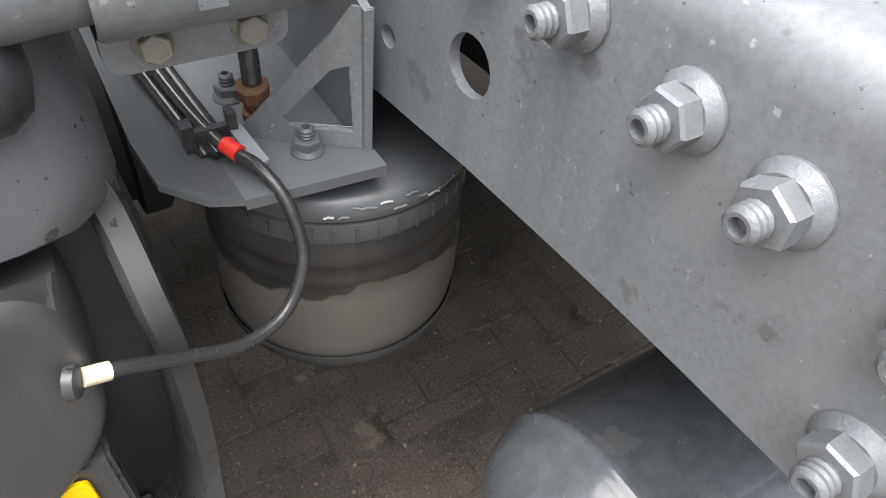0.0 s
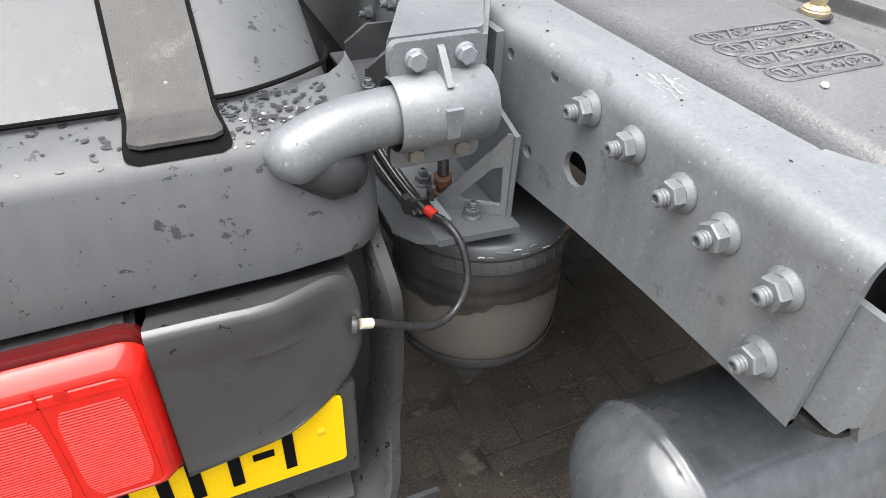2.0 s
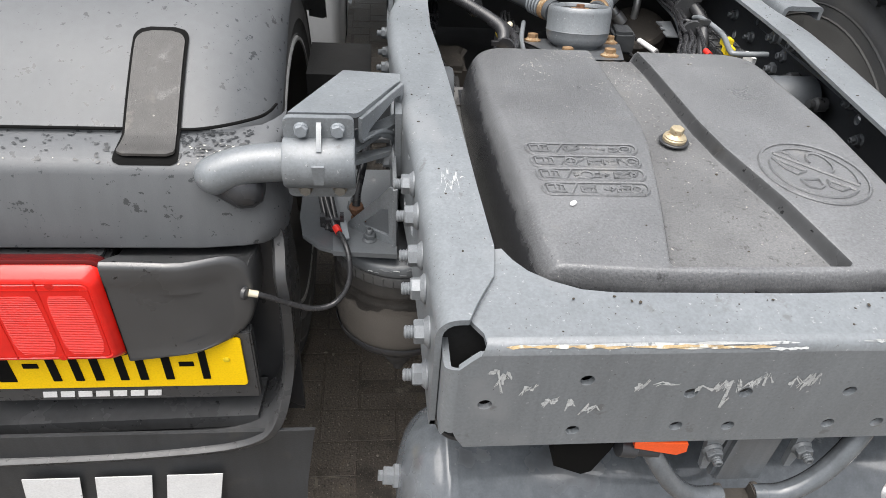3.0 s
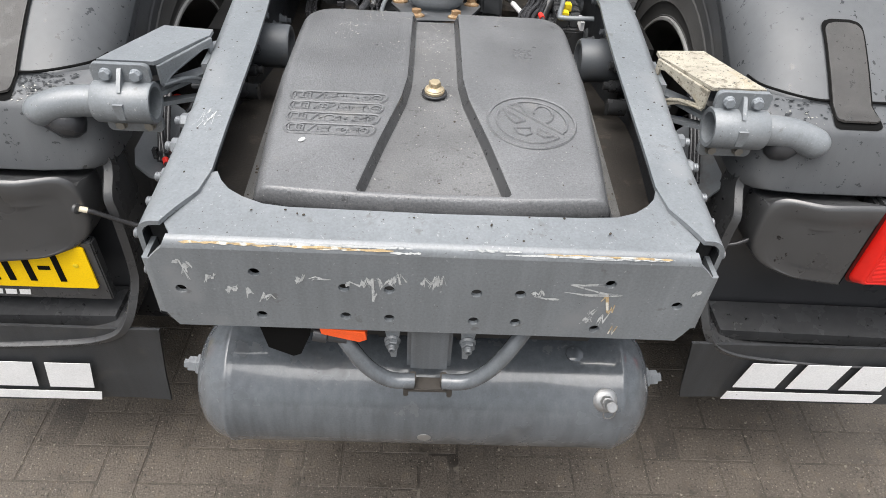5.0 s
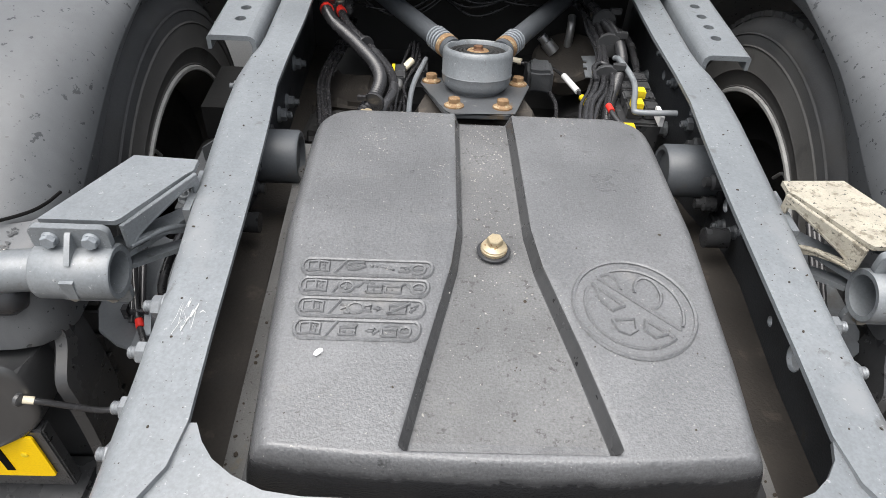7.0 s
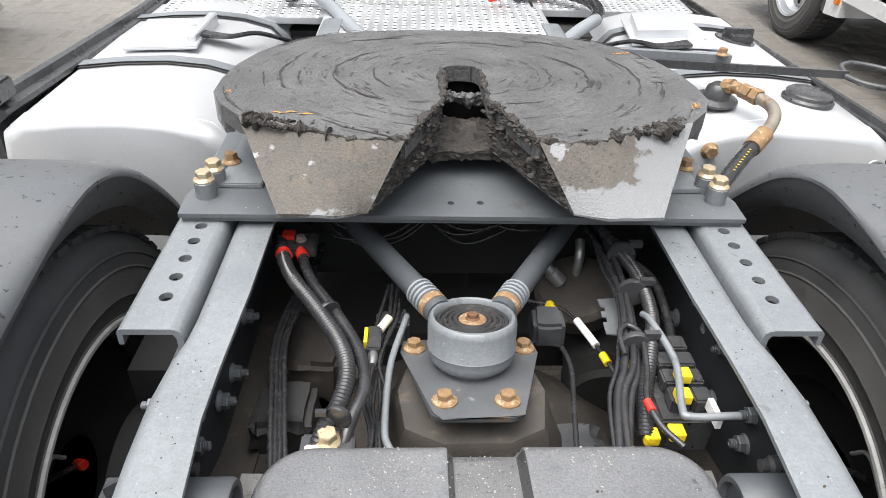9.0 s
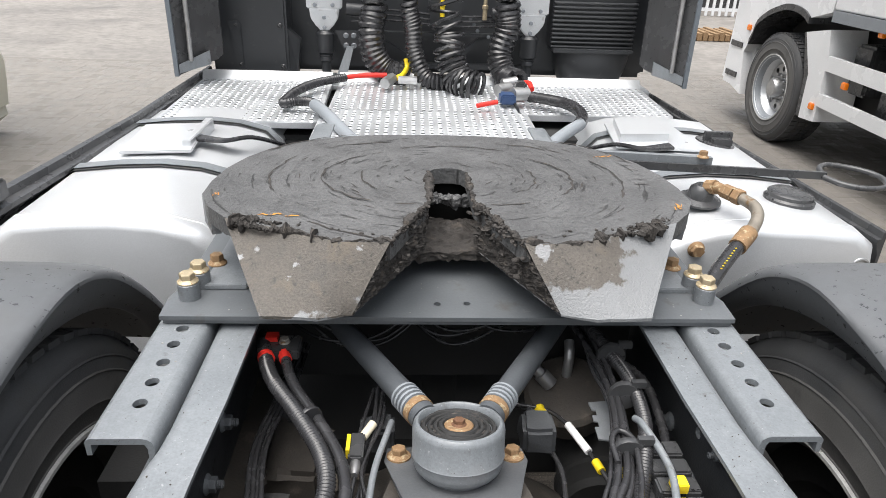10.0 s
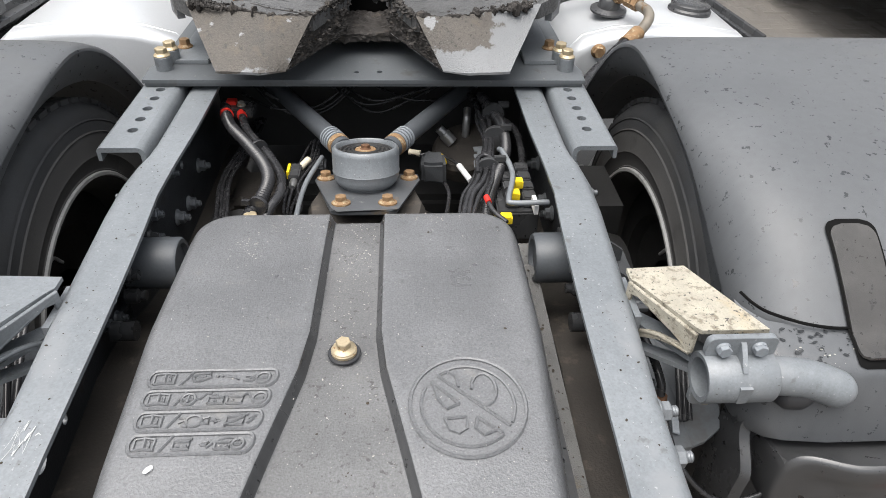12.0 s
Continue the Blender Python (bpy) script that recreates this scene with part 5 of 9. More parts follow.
tube(bm, [(0.658, 0.352, 0.722), (0.635, 0.352, 0.705), (0.60, 0.352, 0.685), (0.555, 0.36, 0.68), (0.51, 0.38, 0.72), (0.49, 0.42, 0.76), (0.49, 0.50, 0.80)], 0.0045, 10, 8)
part("sheath", bm, cable_black, lamp_cable)
bm = bmesh.new()
tube(bm, [(0.655, 0.352, 0.720), (0.634, 0.352, 0.7055)], 0.0066, 10, 1)
part("sleeve", bm, cream, lamp_cable, "cream-coloured end sleeve")

# ---- mudguards ----
MAIN = [(0.440, 0.951), (0.500, 0.995), (0.565, 1.035), (0.66, 1.070), (0.80, 1.095), (0.95, 1.106), (1.10, 1.108), (1.24, 1.090), (1.37, 1.035), (1.48, 0.950), (1.57, 0.84), (1.64, 0.70)]
EDGE = [(0.520, 0.905), (0.580, 0.930), (0.631, 0.955), (0.70, 0.990), (0.80, 1.032), (0.92, 1.060), (1.06, 1.086), (1.19, 1.088), (1.31, 1.040), (1.42, 0.945), (1.52, 0.83), (1.59, 0.69)]


def mudguard(s):
    ob = thing("mudguard", (s * 0.9, 0.9, 0.40), "dark grey ribbed plastic rear mudguard, wet and spotted", "mudguard", "mudguards")
    n = 4
    main, edgep = [], []
    for table, out in ((MAIN, main), (EDGE, edgep)):
        out += smooth_path([V(0, *p) for p in table], n)
    rows = []
    for u, f in ((0.598, 0.0), (0.604, 0.30), (0.615, 0.50), (0.635, 0.72), (0.665, 0.88), (0.70, 0.97), (0.74, 1.0), (0.95, 1.0), (1.15, 1.0), (1.225, 0.99), (1.255, 0.96), (1.268, 0.90)):
        rows.append([V(s * u, e.y + (m.y - e.y) * f, e.z + (m.z - e.z) * f) for e, m in zip(edgep, main)])
    bm = bmesh.new()
    inner = [[p - V(0, 0, 0.006) for p in r] for r in rows]
    rings(bm, [list(a) + list(b)[::-1] for a, b in zip(rows, inner)])
    part("shell", bm, plastic, ob, smooth=45)
    # inner cheek down to the wheel arch
    bm = bmesh.new()
    arch = []
    for e in edgep:
        d = V(0, e.y - 1.08, e.z - 0.46)
        arch.append(V(s * 0.640, 0, 0) + V(0, 1.08, 0.46) + d.normalized() * 0.560)
    a = [V(s * 0.598, e.y, e.z) for e in edgep]
    mid = [(p * 0.5 + q * 0.5) + V(s * -0.008, 0, 0) for p, q in zip(a, arch)]
    back = [q + V(s * 0.010, 0, 0) for q in arch]
    back2 = [p + V(s * 0.012, 0, -0.006) for p in a]
    rings(bm, list(zip(*[a, mid, arch, back, back2])), cap=True)
    part("cheek", bm, plastic, ob, smooth=40)
    # flush insert flap in its dark gap, its end lifted over a slot in the ledge
    upper = [p for p in smooth_path(main, 5) if 0.440 < p.y < 0.582]
    lower = smooth_path([V(0, y, z) for y, z in ((0.376, 0.9185), (0.384, 0.9285), (0.396, 0.9345), (0.412, 0.9395), (0.432, 0.9445))], 3)
    # Gap and slot are one black sheet, their shade put into colour
    for name, m, x0, x1, lift, start in (("gap_seal", matt_black, 0.7235, 0.8035, 0.0020, 0.381), ("insert", flap_dust, 0.7280, 0.7990, 0.0045, 0.391)):
        line = [p + V(0, -0.4, 0.9) * (lift + (0.006 * ease((0.415 - p.y) / 0.03) if lift > 0.003 else 0)) for p in lower if p.y > start] + [p + V(0, -0.55, 0.83) * lift for p in (upper[:-2] if lift > 0.003 else upper)]
        grid = []
        for p in line:
            e_ = max(0.0, 1 - (line[-1] - p).length / 0.022)
            b_ = max(0.0, 1 - (line[0] - p).length / 0.010)
            inset = 0.022 * (1 - math.sqrt(1 - e_**2)) + 0.010 * (1 - math.sqrt(1 - b_**2)) - 0.004 * ease((0.432 - p.y) / 0.045)
            grid.append([V(s * (x0 + inset + (x1 - x0 - 2 * inset) * i / 6), p.y, p.z) for i in range(7)])
        bm = bmesh.new()
        if lift > 0.003:
            thick = [[q - V(0, 0, 0.004) for q in row] for row in grid]
            rings(bm, [list(r) + list(q)[::-1] for r, q in zip(grid, thick)])
        else:
            rings(bm, grid, cap=False, closed=False)
        part(name, bm, m, ob, "dusty insert flap" if lift > 0.003 else "", smooth=50)
    bm = bmesh.new()
    for k in range(2):
        tube(bm, [V(s * 0.599, 0.520, 0.952), V(s * 0.606, 0.492, 0.954), V(s * 0.62, 0.467, 0.957), V(s * 0.66, 0.445, 0.956), V(s * 0.70, 0.4395, 0.9515), V(s * 0.728, 0.439, 0.9505)] if k == 0 else [V(s * 0.800, 0.439, 0.9505), V(s * 1.26, 0.439, 0.9505)], 0.0024, 6)
    part("seam", bm, matt_black, ob)
    # ledge
    prof = [(0.446, 0.946), (0.415, 0.940), (0.392, 0.933), (0.380, 0.926), (0.373, 0.915), (0.352, 0.830), (0.350, 0.806), (0.356, 0.800), (0.42, 0.800), (0.46, 0.83)]
    bm = bmesh.new()
    loops = []
    for u, dy, dz in ((0.582, 0.060, 0.006), (0.588, 0.042, 0.006), (0.598, 0.026, 0.006), (0.613, 0.013, 0.004), (0.640, 0.006, 0.003), (0.70, 0, 0), (0.95, 0, 0), (1.2, 0, 0), (1.25, 0.01, 0), (1.268, 0.03, 0)):
        loops.append([V(s * u, min(y + dy, 0.52), z + (dz if z > 0.9 else 0)) for y, z in prof])
    rings(bm, loops)
    part("ledge", bm, plastic, ob, smooth=42)
    # water drops lying on the ledge, and pale flakes as painted glints
    top_line = [(y, z) for y, z in prof[4::-1]]
    on_ledge = lambda u, v, w: V(s * u, v + (0.006 if u < 0.64 else 0.003 if u < 0.70 else 0), interp(top_line, v) + (0.003 if u < 0.70 else 0) + w)
    random.seed(14 if s < 0 else 15)
    for name, m, count, lo, hi, zone in (("water_film", wet, 210 if s < 0 else 70, 0.0010, 0.0046, (0.384, 0.440)), ("dried_residue", pale_glint, 44 if s < 0 else 16, 0.0006, 0.0022, (0.380, 0.412))):
        bm = bmesh.new()
        for k in range(count):
            u = random.choice((random.uniform(0.622, 0.722), random.uniform(0.622, 0.722), random.uniform(0.808, 1.12)))
            v = random.uniform(*zone)
            r, lean = random.uniform(lo, hi), random.uniform(-0.6, 0.6)
            pts = []
            for i in range(9):
                t = 2 * math.pi * i / 9
                a, c = r * math.cos(t) * random.uniform(0.7, 1.15), 0.55 * r * math.sin(t) * random.uniform(0.7, 1.15)
                pts.append(bm.verts.new(on_ledge(u + a * math.cos(lean) - c * math.sin(lean), v + a * math.sin(lean) + c * math.cos(lean), 0.0011 + 0.00004 * (k % 9))))
            bm.faces.new(pts)
        bmesh.ops.triangulate(bm, faces=bm.faces)
        tagged(part(name, bm, m, ob, smooth=30), kind="stuff")
    # uncut hollow under the tube: a dark cone puts its shade into colour
    bm = bmesh.new()
    lathe(bm, [(0.002, -0.036), (0.016, -0.034), (0.026, -0.024), (0.030, -0.008), (0.030, 0.0), (0.012, 0.045), (0.001, 0.058)], (s * 0.640, 0.380, 0.893), (s * 0.9, 0.05, 0.12), 20)
    part("tube_socket", bm, plastic_dark, ob, "dark cone standing in for the shaded hollow under the tube")
    # recessed tail panel and its raised surround
    # Panel near black: the shade of the gap is put into its colour
    bm = bmesh.new()
    box(bm, s * 0.585, s * 1.26, 0.398, 0.410, 0.36, 0.81)
    part("tail_panel", bm, plastic_dark, ob)
    bm = bmesh.new()
    surround = [(0.612, 0.835), (0.602, 0.80), (0.597, 0.755), (0.594, 0.70), (0.596, 0.60), (0.604, 0.52), (0.620, 0.465), (0.650, 0.432), (0.71, 0.408), (0.82, 0.394), (0.95, 0.386), (1.26, 0.376)]
    path = smooth_path([V(s * x, 0, z) for x, z in surround], 5)
    loops = []
    for k, p in enumerate(path):
        dd = (path[min(k + 1, len(path) - 1)] - path[max(k - 1, 0)]).normalized()
        nn = V(-dd.z, 0, dd.x) * (s * 1.0)
        if nn.dot(V(s * 0.95, 0, 0.62) - p) > 0:
            nn = -nn
        back_ = 0.05 * ease((p.z - 0.745) / 0.06) - 0.058 * ease((0.56 - p.z) / 0.13)
        loops.append([p + V(0, 0.332 + back_, 0), p + nn * 0.014 + V(0, 0.338 + back_, 0), p + nn * 0.018 + V(0, 0.43, 0), p - nn * 0.008 + V(0, 0.43, 0), p - nn * 0.005 + V(0, 0.340 + back_, 0)])
    rings(bm, loops)
    part("surround", bm, plastic_black, ob, "raised dull plastic surround", smooth=40)
    # shelf at the bottom of the recess
    bm = bmesh.new()
    prism(bm, [(s * 0.645, 0.392, 0.462), (s * 0.655, 0.318, 0.448), (s * 1.26, 0.310, 0.440), (s * 1.26, 0.392, 0.455)], (0, 0, -0.03))
    part("sill_step", bm, plastic_black, ob, bevel=0.004)
    # blank cap beside the lamp: rounded rim, flat band and a slightly sunk panel
    bm = bmesh.new()
    rim = [(0.826, 0.822), (0.760, 0.820), (0.700, 0.816), (0.664, 0.812), (0.645, 0.803), (0.634, 0.788), (0.630, 0.765), (0.630, 0.72), (0.636, 0.690), (0.647, 0.668), (0.668, 0.650), (0.704, 0.640), (0.760, 0.630), (0.826, 0.620)]
    panel = [(0.826, 0.783), (0.760, 0.783), (0.700, 0.781), (0.680, 0.779), (0.670, 0.774), (0.662, 0.765), (0.659, 0.753), (0.659, 0.72), (0.661, 0.694), (0.667, 0.677), (0.680, 0.660), (0.706, 0.648), (0.760, 0.637), (0.826, 0.627)]
    rim, panel = [[(p.x, p.z) for p in smooth_path([V(x, 0, z) for x, z in line], 3)] for line in (rim, panel)]
    front = lambda x: 0.291 + 0.030 * (1 - ease((x - 0.635) / 0.10))

    def grown(pts, g):
        return [(x + (x - 0.74) / 0.104 * g if x < 0.74 else x, z + (z - 0.72) / 0.1 * g) for x, z in pts]

    loops = [[V(s * x, 0.398, min(z, 0.775)) for x, z in grown(rim, 0.002)], [V(s * x, 0.362, min(z, 0.783)) for x, z in grown(rim, 0.002)], [V(s * x, front(x) + 0.024, z - (0.010 if z > 0.79 else 0)) for x, z in grown(rim, 0.001)]]
    for g, back in ((0.0, 0.008), (-0.0016, 0.0040), (-0.005, 0.0010), (-0.009, 0.0)):
        loops.append([V(s * x, front(x) + back, z) for x, z in grown(rim, g)])
    loops.append([V(s * x, front(x) + 0.001, z) for x, z in panel])
    loops.append([V(s * x, front(x) + 0.0019, z) for x, z in grown(panel, -0.004)])
    loops.append([V(s * x, front(x) + 0.0019, z) for x, z in grown(panel, -0.03)])
    rings(bm, loops)
    part("blank_cap", bm, satin_cap, ob, "rounded blank plastic cap", smooth=32)
    bm = bmesh.new()
    lathe(bm, [(0.011, 0), (0.010, 0.005), (0.006, 0.007)], (s * 0.643, 0.318 if s < 0 else 0.348, 0.745 if s < 0 else 0.722), (-s, -0.4, 0), 12)
    part("grommet", bm, plastic_black, ob)
    return ob


mudguard(-1).location += V(-0.007, 0.004, -0.006)
mudguard(1).location += V(-0.008, 0.010, 0.006)


def tail_light(s):
    ob = thing("tail_light", (s * 1.02, 0.31, 0.62), "red rectangular tail light with ribbed lens fields", "tail light", "tail lights")
    bm = bmesh.new()
    box(bm, s * 0.834, s * 1.225, 0.325, 0.398, 0.632, 0.792)
    part("housing", bm, plastic_black, ob, bevel=0.008)

    def lens_loop(y, g):
        return [V(s * x, y, z) for x, z in rounded(0.818 + g, 1.236 - g, 0.620 + g, 0.817 - g, 0.026 - 0.6 * g)]

    bm = bmesh.new()
    rings(bm, [lens_loop(y, g) for y, g in ((0.330, 0.010), (0.322, 0.002), (0.306, 0.0), (0.303, 0.003), (0.303, 0.006))], cap=False)
    part("lens_rim", bm, red_side, ob, "deep red rim of the lens", smooth=50)
    bm = bmesh.new()
    rings(bm, [lens_loop(y, g) for y, g in ((0.312, 0.0050), (0.302, 0.0055), (0.298, 0.0075), (0.2855, 0.0165), (0.2832, 0.0195), (0.2825, 0.0225), (0.2838, 0.0235), (0.2838, 0.0255), (0.2825, 0.0265))])
    part("lens", bm, red_lens, ob, "glossy red lens", smooth=40)
    for x0, x1, z0, z1, up in ((0.848, 0.905, 0.652, 0.772, 34), (0.917, 0.975, 0.652, 0.772, 34)):
        bm = bmesh.new()
        for i in range(up):
            z, step = z0 + (z1 - z0) * i / up, (z1 - z0) / up
            trim = 0.14 * (x1 - x0) * (2 * i / up - 1) ** 6
            prism(bm, [(s * (x0 + trim), 0.2829, z), (s * (x0 + trim), 0.2814, z + 0.35 * step), (s * (x0 + trim), 0.2829, z + 0.7 * step)], (s * (x1 - x0 - 2 * trim), 0, 0))
        part("lens_ribs", bm, red_prism, ob, "ribbed lens field", smooth=0)
    for x0, x1, z0, z1 in ((0.9105, 0.9125, 0.642, 0.800), (0.846, 1.20, 0.781, 0.783), (0.979, 0.981, 0.642, 0.780)):
        bm = bmesh.new()
        box(bm, s * x0, s * x1, 0.2818, 0.2830, z0, z1)
        part("lens_line", bm, red_prism, ob)
    bm = bmesh.new()
    holed(bm, [(s * x, z) for x, z in rounded(0.984, 1.20, 0.738, 0.777, 0.008)], [], lambda u, v, w: V(u, 0.2805 + w, v), 0.0025)
    part("indicator_lens", bm, amber_red, ob, "orange-red indicator strip", smooth=40)
    bm = bmesh.new()
    holed(bm, [(s * x, z) for x, z in rounded(1.029, 1.15, 0.645, 0.742, 0.022)], [], lambda u, v, w: V(u, 0.2798 + w, v), 0.0032)
    part("reverse_lens", bm, white_lens, ob, "clear reversing lens", bevel=0.001)
    for x, z in ((0.893, 0.789), (0.915, 0.644), (1.18, 0.789)):
        bm = bmesh.new()
        lathe(bm, [(0.006, 0), (0.006, 0.002), (0.003, 0.002)], (s * x, 0.284, z), (0, -1, 0), 12)
        part("screw", bm, red_deep, ob)
    return ob


tail_light(-1).location += V(-0.008, 0.004, -0.004)
tail_light(1).location += V(0.010, 0.006, 0.008)

# number plate with its characters left as bars
plate = thing("number_plate", (-0.93, 0.31, 0.535), "yellow number plate with black characters in a black holder", "number plate")
bm = bmesh.new()
box(bm, -1.205, -0.655, 0.322, 0.345, 0.498, 0.66)
part("holder", bm, plastic_black, plate, bevel=0.003)
bm = bmesh.new()
holed(bm, rounded(-1.190, -0.672, 0.537, 0.650, 0.007), [], lambda u, v, w: V(u, 0.317 + w, v), 0.004)
part("plate_sheet", bm, yellow, plate, bevel=0.0008)
for x0, x1, z0, z1 in ((-0.742, -0.730, 0.556, 0.628), (-0.775, -0.752, 0.588, 0.598), (-0.842, -0.788, 0.556, 0.628), (-0.912, -0.860, 0.556, 0.628), (-0.978, -0.930, 0.556, 0.628), (-1.015, -0.992, 0.588, 0.598), (-1.060, -1.034, 0.556, 0.628), (-1.130, -1.084, 0.556, 0.628)):
    for a, b in (((x0, x0 + 0.013), (x1 - 0.013, x1)) if x1 - x0 > 0.04 else ((x0, x1),)):
        bm = bmesh.new()
        box(bm, a, b, 0.3155, 0.3175, z0, z1)
        part("character_bar", bm, matt_black, plate)
bm = bmesh.new()
lathe(bm, [(0.0055, 0), (0.0055, 0.0015), (0.003, 0.0025)], (-0.699, 0.317, 0.602), (0, -1, 0), 14)
part("rivet", bm, yellow_clip, plate)
for k in range(7):
    bm = bmesh.new()
    x = -1.01 + k * 0.028
    prism(bm, [(x, 0.3215, 0.509), (x + 0.022, 0.3215, 0.509), (x + 0.025, 0.3215, 0.523), (x + 0.003, 0.3215, 0.523)], (0, -0.0008, 0))
    part("print_bar", bm, white, plate, "white unreadable print")
plate.location += V(0.004, 0.002, -0.008)


def mud_flap(s):
    ob = thing("mud_flap", (s * 0.85, 0.28, 0.24), "black rubber mud flap with a white printed mark", "mud flap", "mud flaps")
    bm = bmesh.new()
    rows = []
    drop = -0.058 if s < 0 else 0.0
    for z, x0 in ((0.440, 0.560), (0.40, 0.566), (0.34, 0.574), (0.28, 0.582), (0.245 + drop, 0.590)):
        rows.append([V(s * (x0 + (1.27 - x0) * i / 10), 0.288 + 0.012 * math.sin(i * 0.9) * (0.44 - z) * 2, z - (0.010 * (i / 10) if z < 0.26 else 0)) for i in range(11)])
    inner = [[p + V(0, 0.007, 0) for p in r] for r in rows]
    rings(bm, [list(a) + list(b)[::-1] for a, b in zip(rows, inner)])
    part("sheet", bm, flap_rubber, ob, smooth=50)
    # the mark: three slanted blocks over a bar
    y = 0.276
    start, z0 = (-1.092, 0.246) if s < 0 else (0.690, 0.306)
    for u in (0.0, 0.124, 0.248):
        bm = bmesh.new()
        holed(bm, [(start + u + p, z0 + q) for p, q in ((0, 0), (0.098, 0), (0.114, 0.088), (0.016, 0.088))], [], lambda u, v, w: V(u, y - w, v), 0.0012)
        part("mark_block", bm, white, ob, "white slanted block of the mark", smooth=0)
    bm = bmesh.new()
    prism(bm, [(start - 0.012, y, z0 - 0.046), (start + 0.350, y, z0 - 0.046), (start + 0.358, y, z0 - 0.016), (start - 0.006, y, z0 - 0.016)], (0, -0.0012, 0))
    part("mark_bar", bm, white, ob, "white bar")
    return ob


mud_flap(-1)
mud_flap(1).location += V(0.014, 0, 0.012)


# ---- twin rear wheels ----
def wheel(parent, at, s, r, width, rim_r, rim_mat=None):
    """A wheel as a part of its axle or vehicle, with tyre, tread and rim below it."""
    ob = new("wheel")
    ob.empty_display_size = 0.05
    ob.parent = parent
    ob.location = Vector(at) - origin(parent)
    bm = bmesh.new()
    w = width / 2
    R = lambda f: rim_r + (r - rim_r) * f
    side = [(rim_r, -w * 0.85), (R(0.06), -w * 0.93), (R(0.12), -w * 0.965), (R(0.13), -w * 0.95), (R(0.30), -w * 0.985), (R(0.32), -w * 1.01), (R(0.34), -w * 1.0), (R(0.50), -w), (R(0.60), -w * 0.99), (R(0.615), -w * 1.008), (R(0.63), -w * 0.985)]
    crown = [(R(0.63), -w * 0.985), (R(0.75), -w * 0.965), (R(0.765), -w * 0.98), (R(0.78), -w * 0.955), (r - 0.030, -w * 0.945), (r - 0.014, -w * 0.86), (r - 0.002, -w * 0.74), (r, -w * 0.4), (r, 0)]
    lathe(bm, crown + [(a, -b) for a, b in crown[-2::-1]], at, (1, 0, 0), 72, cap=False)
    part("tyre", bm, rubber, ob, "dusty black tyre", smooth=40)
    for q in (-1, 1):
        bm = bmesh.new()
        lathe(bm, [(a, -q * b) for a, b in side], at, (1, 0, 0), 72, cap=False)
        part("sidewall", bm, sidewall, ob, "dusty grey tyre sidewall", smooth=40)
    bm = bmesh.new()
    for k in range(64):
        t = 2 * math.pi * k / 64
        for g in (-0.62, -0.2, 0.2, 0.62):
            box(bm, w * (g - 0.16), w * (g + 0.16), -0.018, 0.018, r - 0.004, r + 0.008, Matrix.Translation(at) @ Matrix.Rotation(t + 0.03 * g, 4, "X"))
    tagged(part("tread", bm, rubber, ob), kind="stuff")
    bm = bmesh.new()
    prof = [(rim_r + 0.012, -w * 0.90), (rim_r + 0.016, -w * 0.94), (rim_r + 0.008, -w * 0.97), (rim_r - 0.006, -w * 0.90), (rim_r - 0.022, -w * 0.75), (rim_r - 0.035, -w * 0.2), (rim_r - 0.035, w * 0.2), (rim_r - 0.02, w * 0.8), (rim_r + 0.012, w * 0.90)]
    lathe(bm, [(a, -b) for a, b in prof] if s < 0 else prof, at, (1, 0, 0), 64, cap=False)
    part("rim", bm, rim_mat or rim_paint, ob, "dusty rim")
    for q in (-1, 1):
        bm = bmesh.new()
        tube(bm, [Vector(at) + V(q * w * 0.95, (rim_r + 0.013) * math.cos(t), (rim_r + 0.013) * math.sin(t)) for t in [k * math.pi / 32 for k in range(65)]], 0.0072, 6, 1)
        part("rim_edge", bm, rim_pale, ob, "worn grey rim edge")
    return ob


rear = thing("rear_axle", (0, 1.08, GZ), "dusty rear axle with twin wheels on black tyres", "axle")
bm = bmesh.new()
lathe(bm, [(0.09, -0.66), (0.10, -0.42), (0.12, -0.36), (0.16, -0.30), (0.225, -0.20), (0.265, -0.10), (0.275, 0.0), (0.265, 0.10), (0.225, 0.20), (0.16, 0.30), (0.12, 0.36), (0.10, 0.42), (0.09, 0.66)], (0, 1.10, 0.43), (1, 0, 0), 32)
part("axle_tube", bm, rust_cast, rear, "dark dusty axle casing", smooth=50)
for s in (-1, 1):
    bm = bmesh.new()
    lathe(bm, [(0.02, 0.0), (0.07, 0.0), (0.08, 0.012), (0.08, 0.05), (0.086, 0.055), (0.086, 0.065), (0.08, 0.07), (0.078, 0.16), (0.05, 0.19)], (s * 0.30, 1.18, 0.60), (s * 0.1, 1, 0.1), 28)
    part("brake_chamber", bm, dark_under, rear, "dark brake cylinder")
    bm = bmesh.new()
    box(bm, s * 0.33, s * 0.43, 0.64, 1.62, 0.42, 0.52)
    part("spring_beam", bm, dark_under, rear, bevel=0.01)
    bm = bmesh.new()
    lathe(bm, [(0.10, 0.0), (0.20, 0.0), (0.215, 0.012), (0.215, 0.05), (0.19, 0.055), (0.17, 0.13)], (s * 0.50, 1.08, 0.46), (s, 0, 0), 36)
    box(bm, s * 0.47, s * 0.63, 1.16, 1.36, 0.50, 0.70)
    part("brake_disc", bm, dark_under, rear, "dark brake disc and caliper")
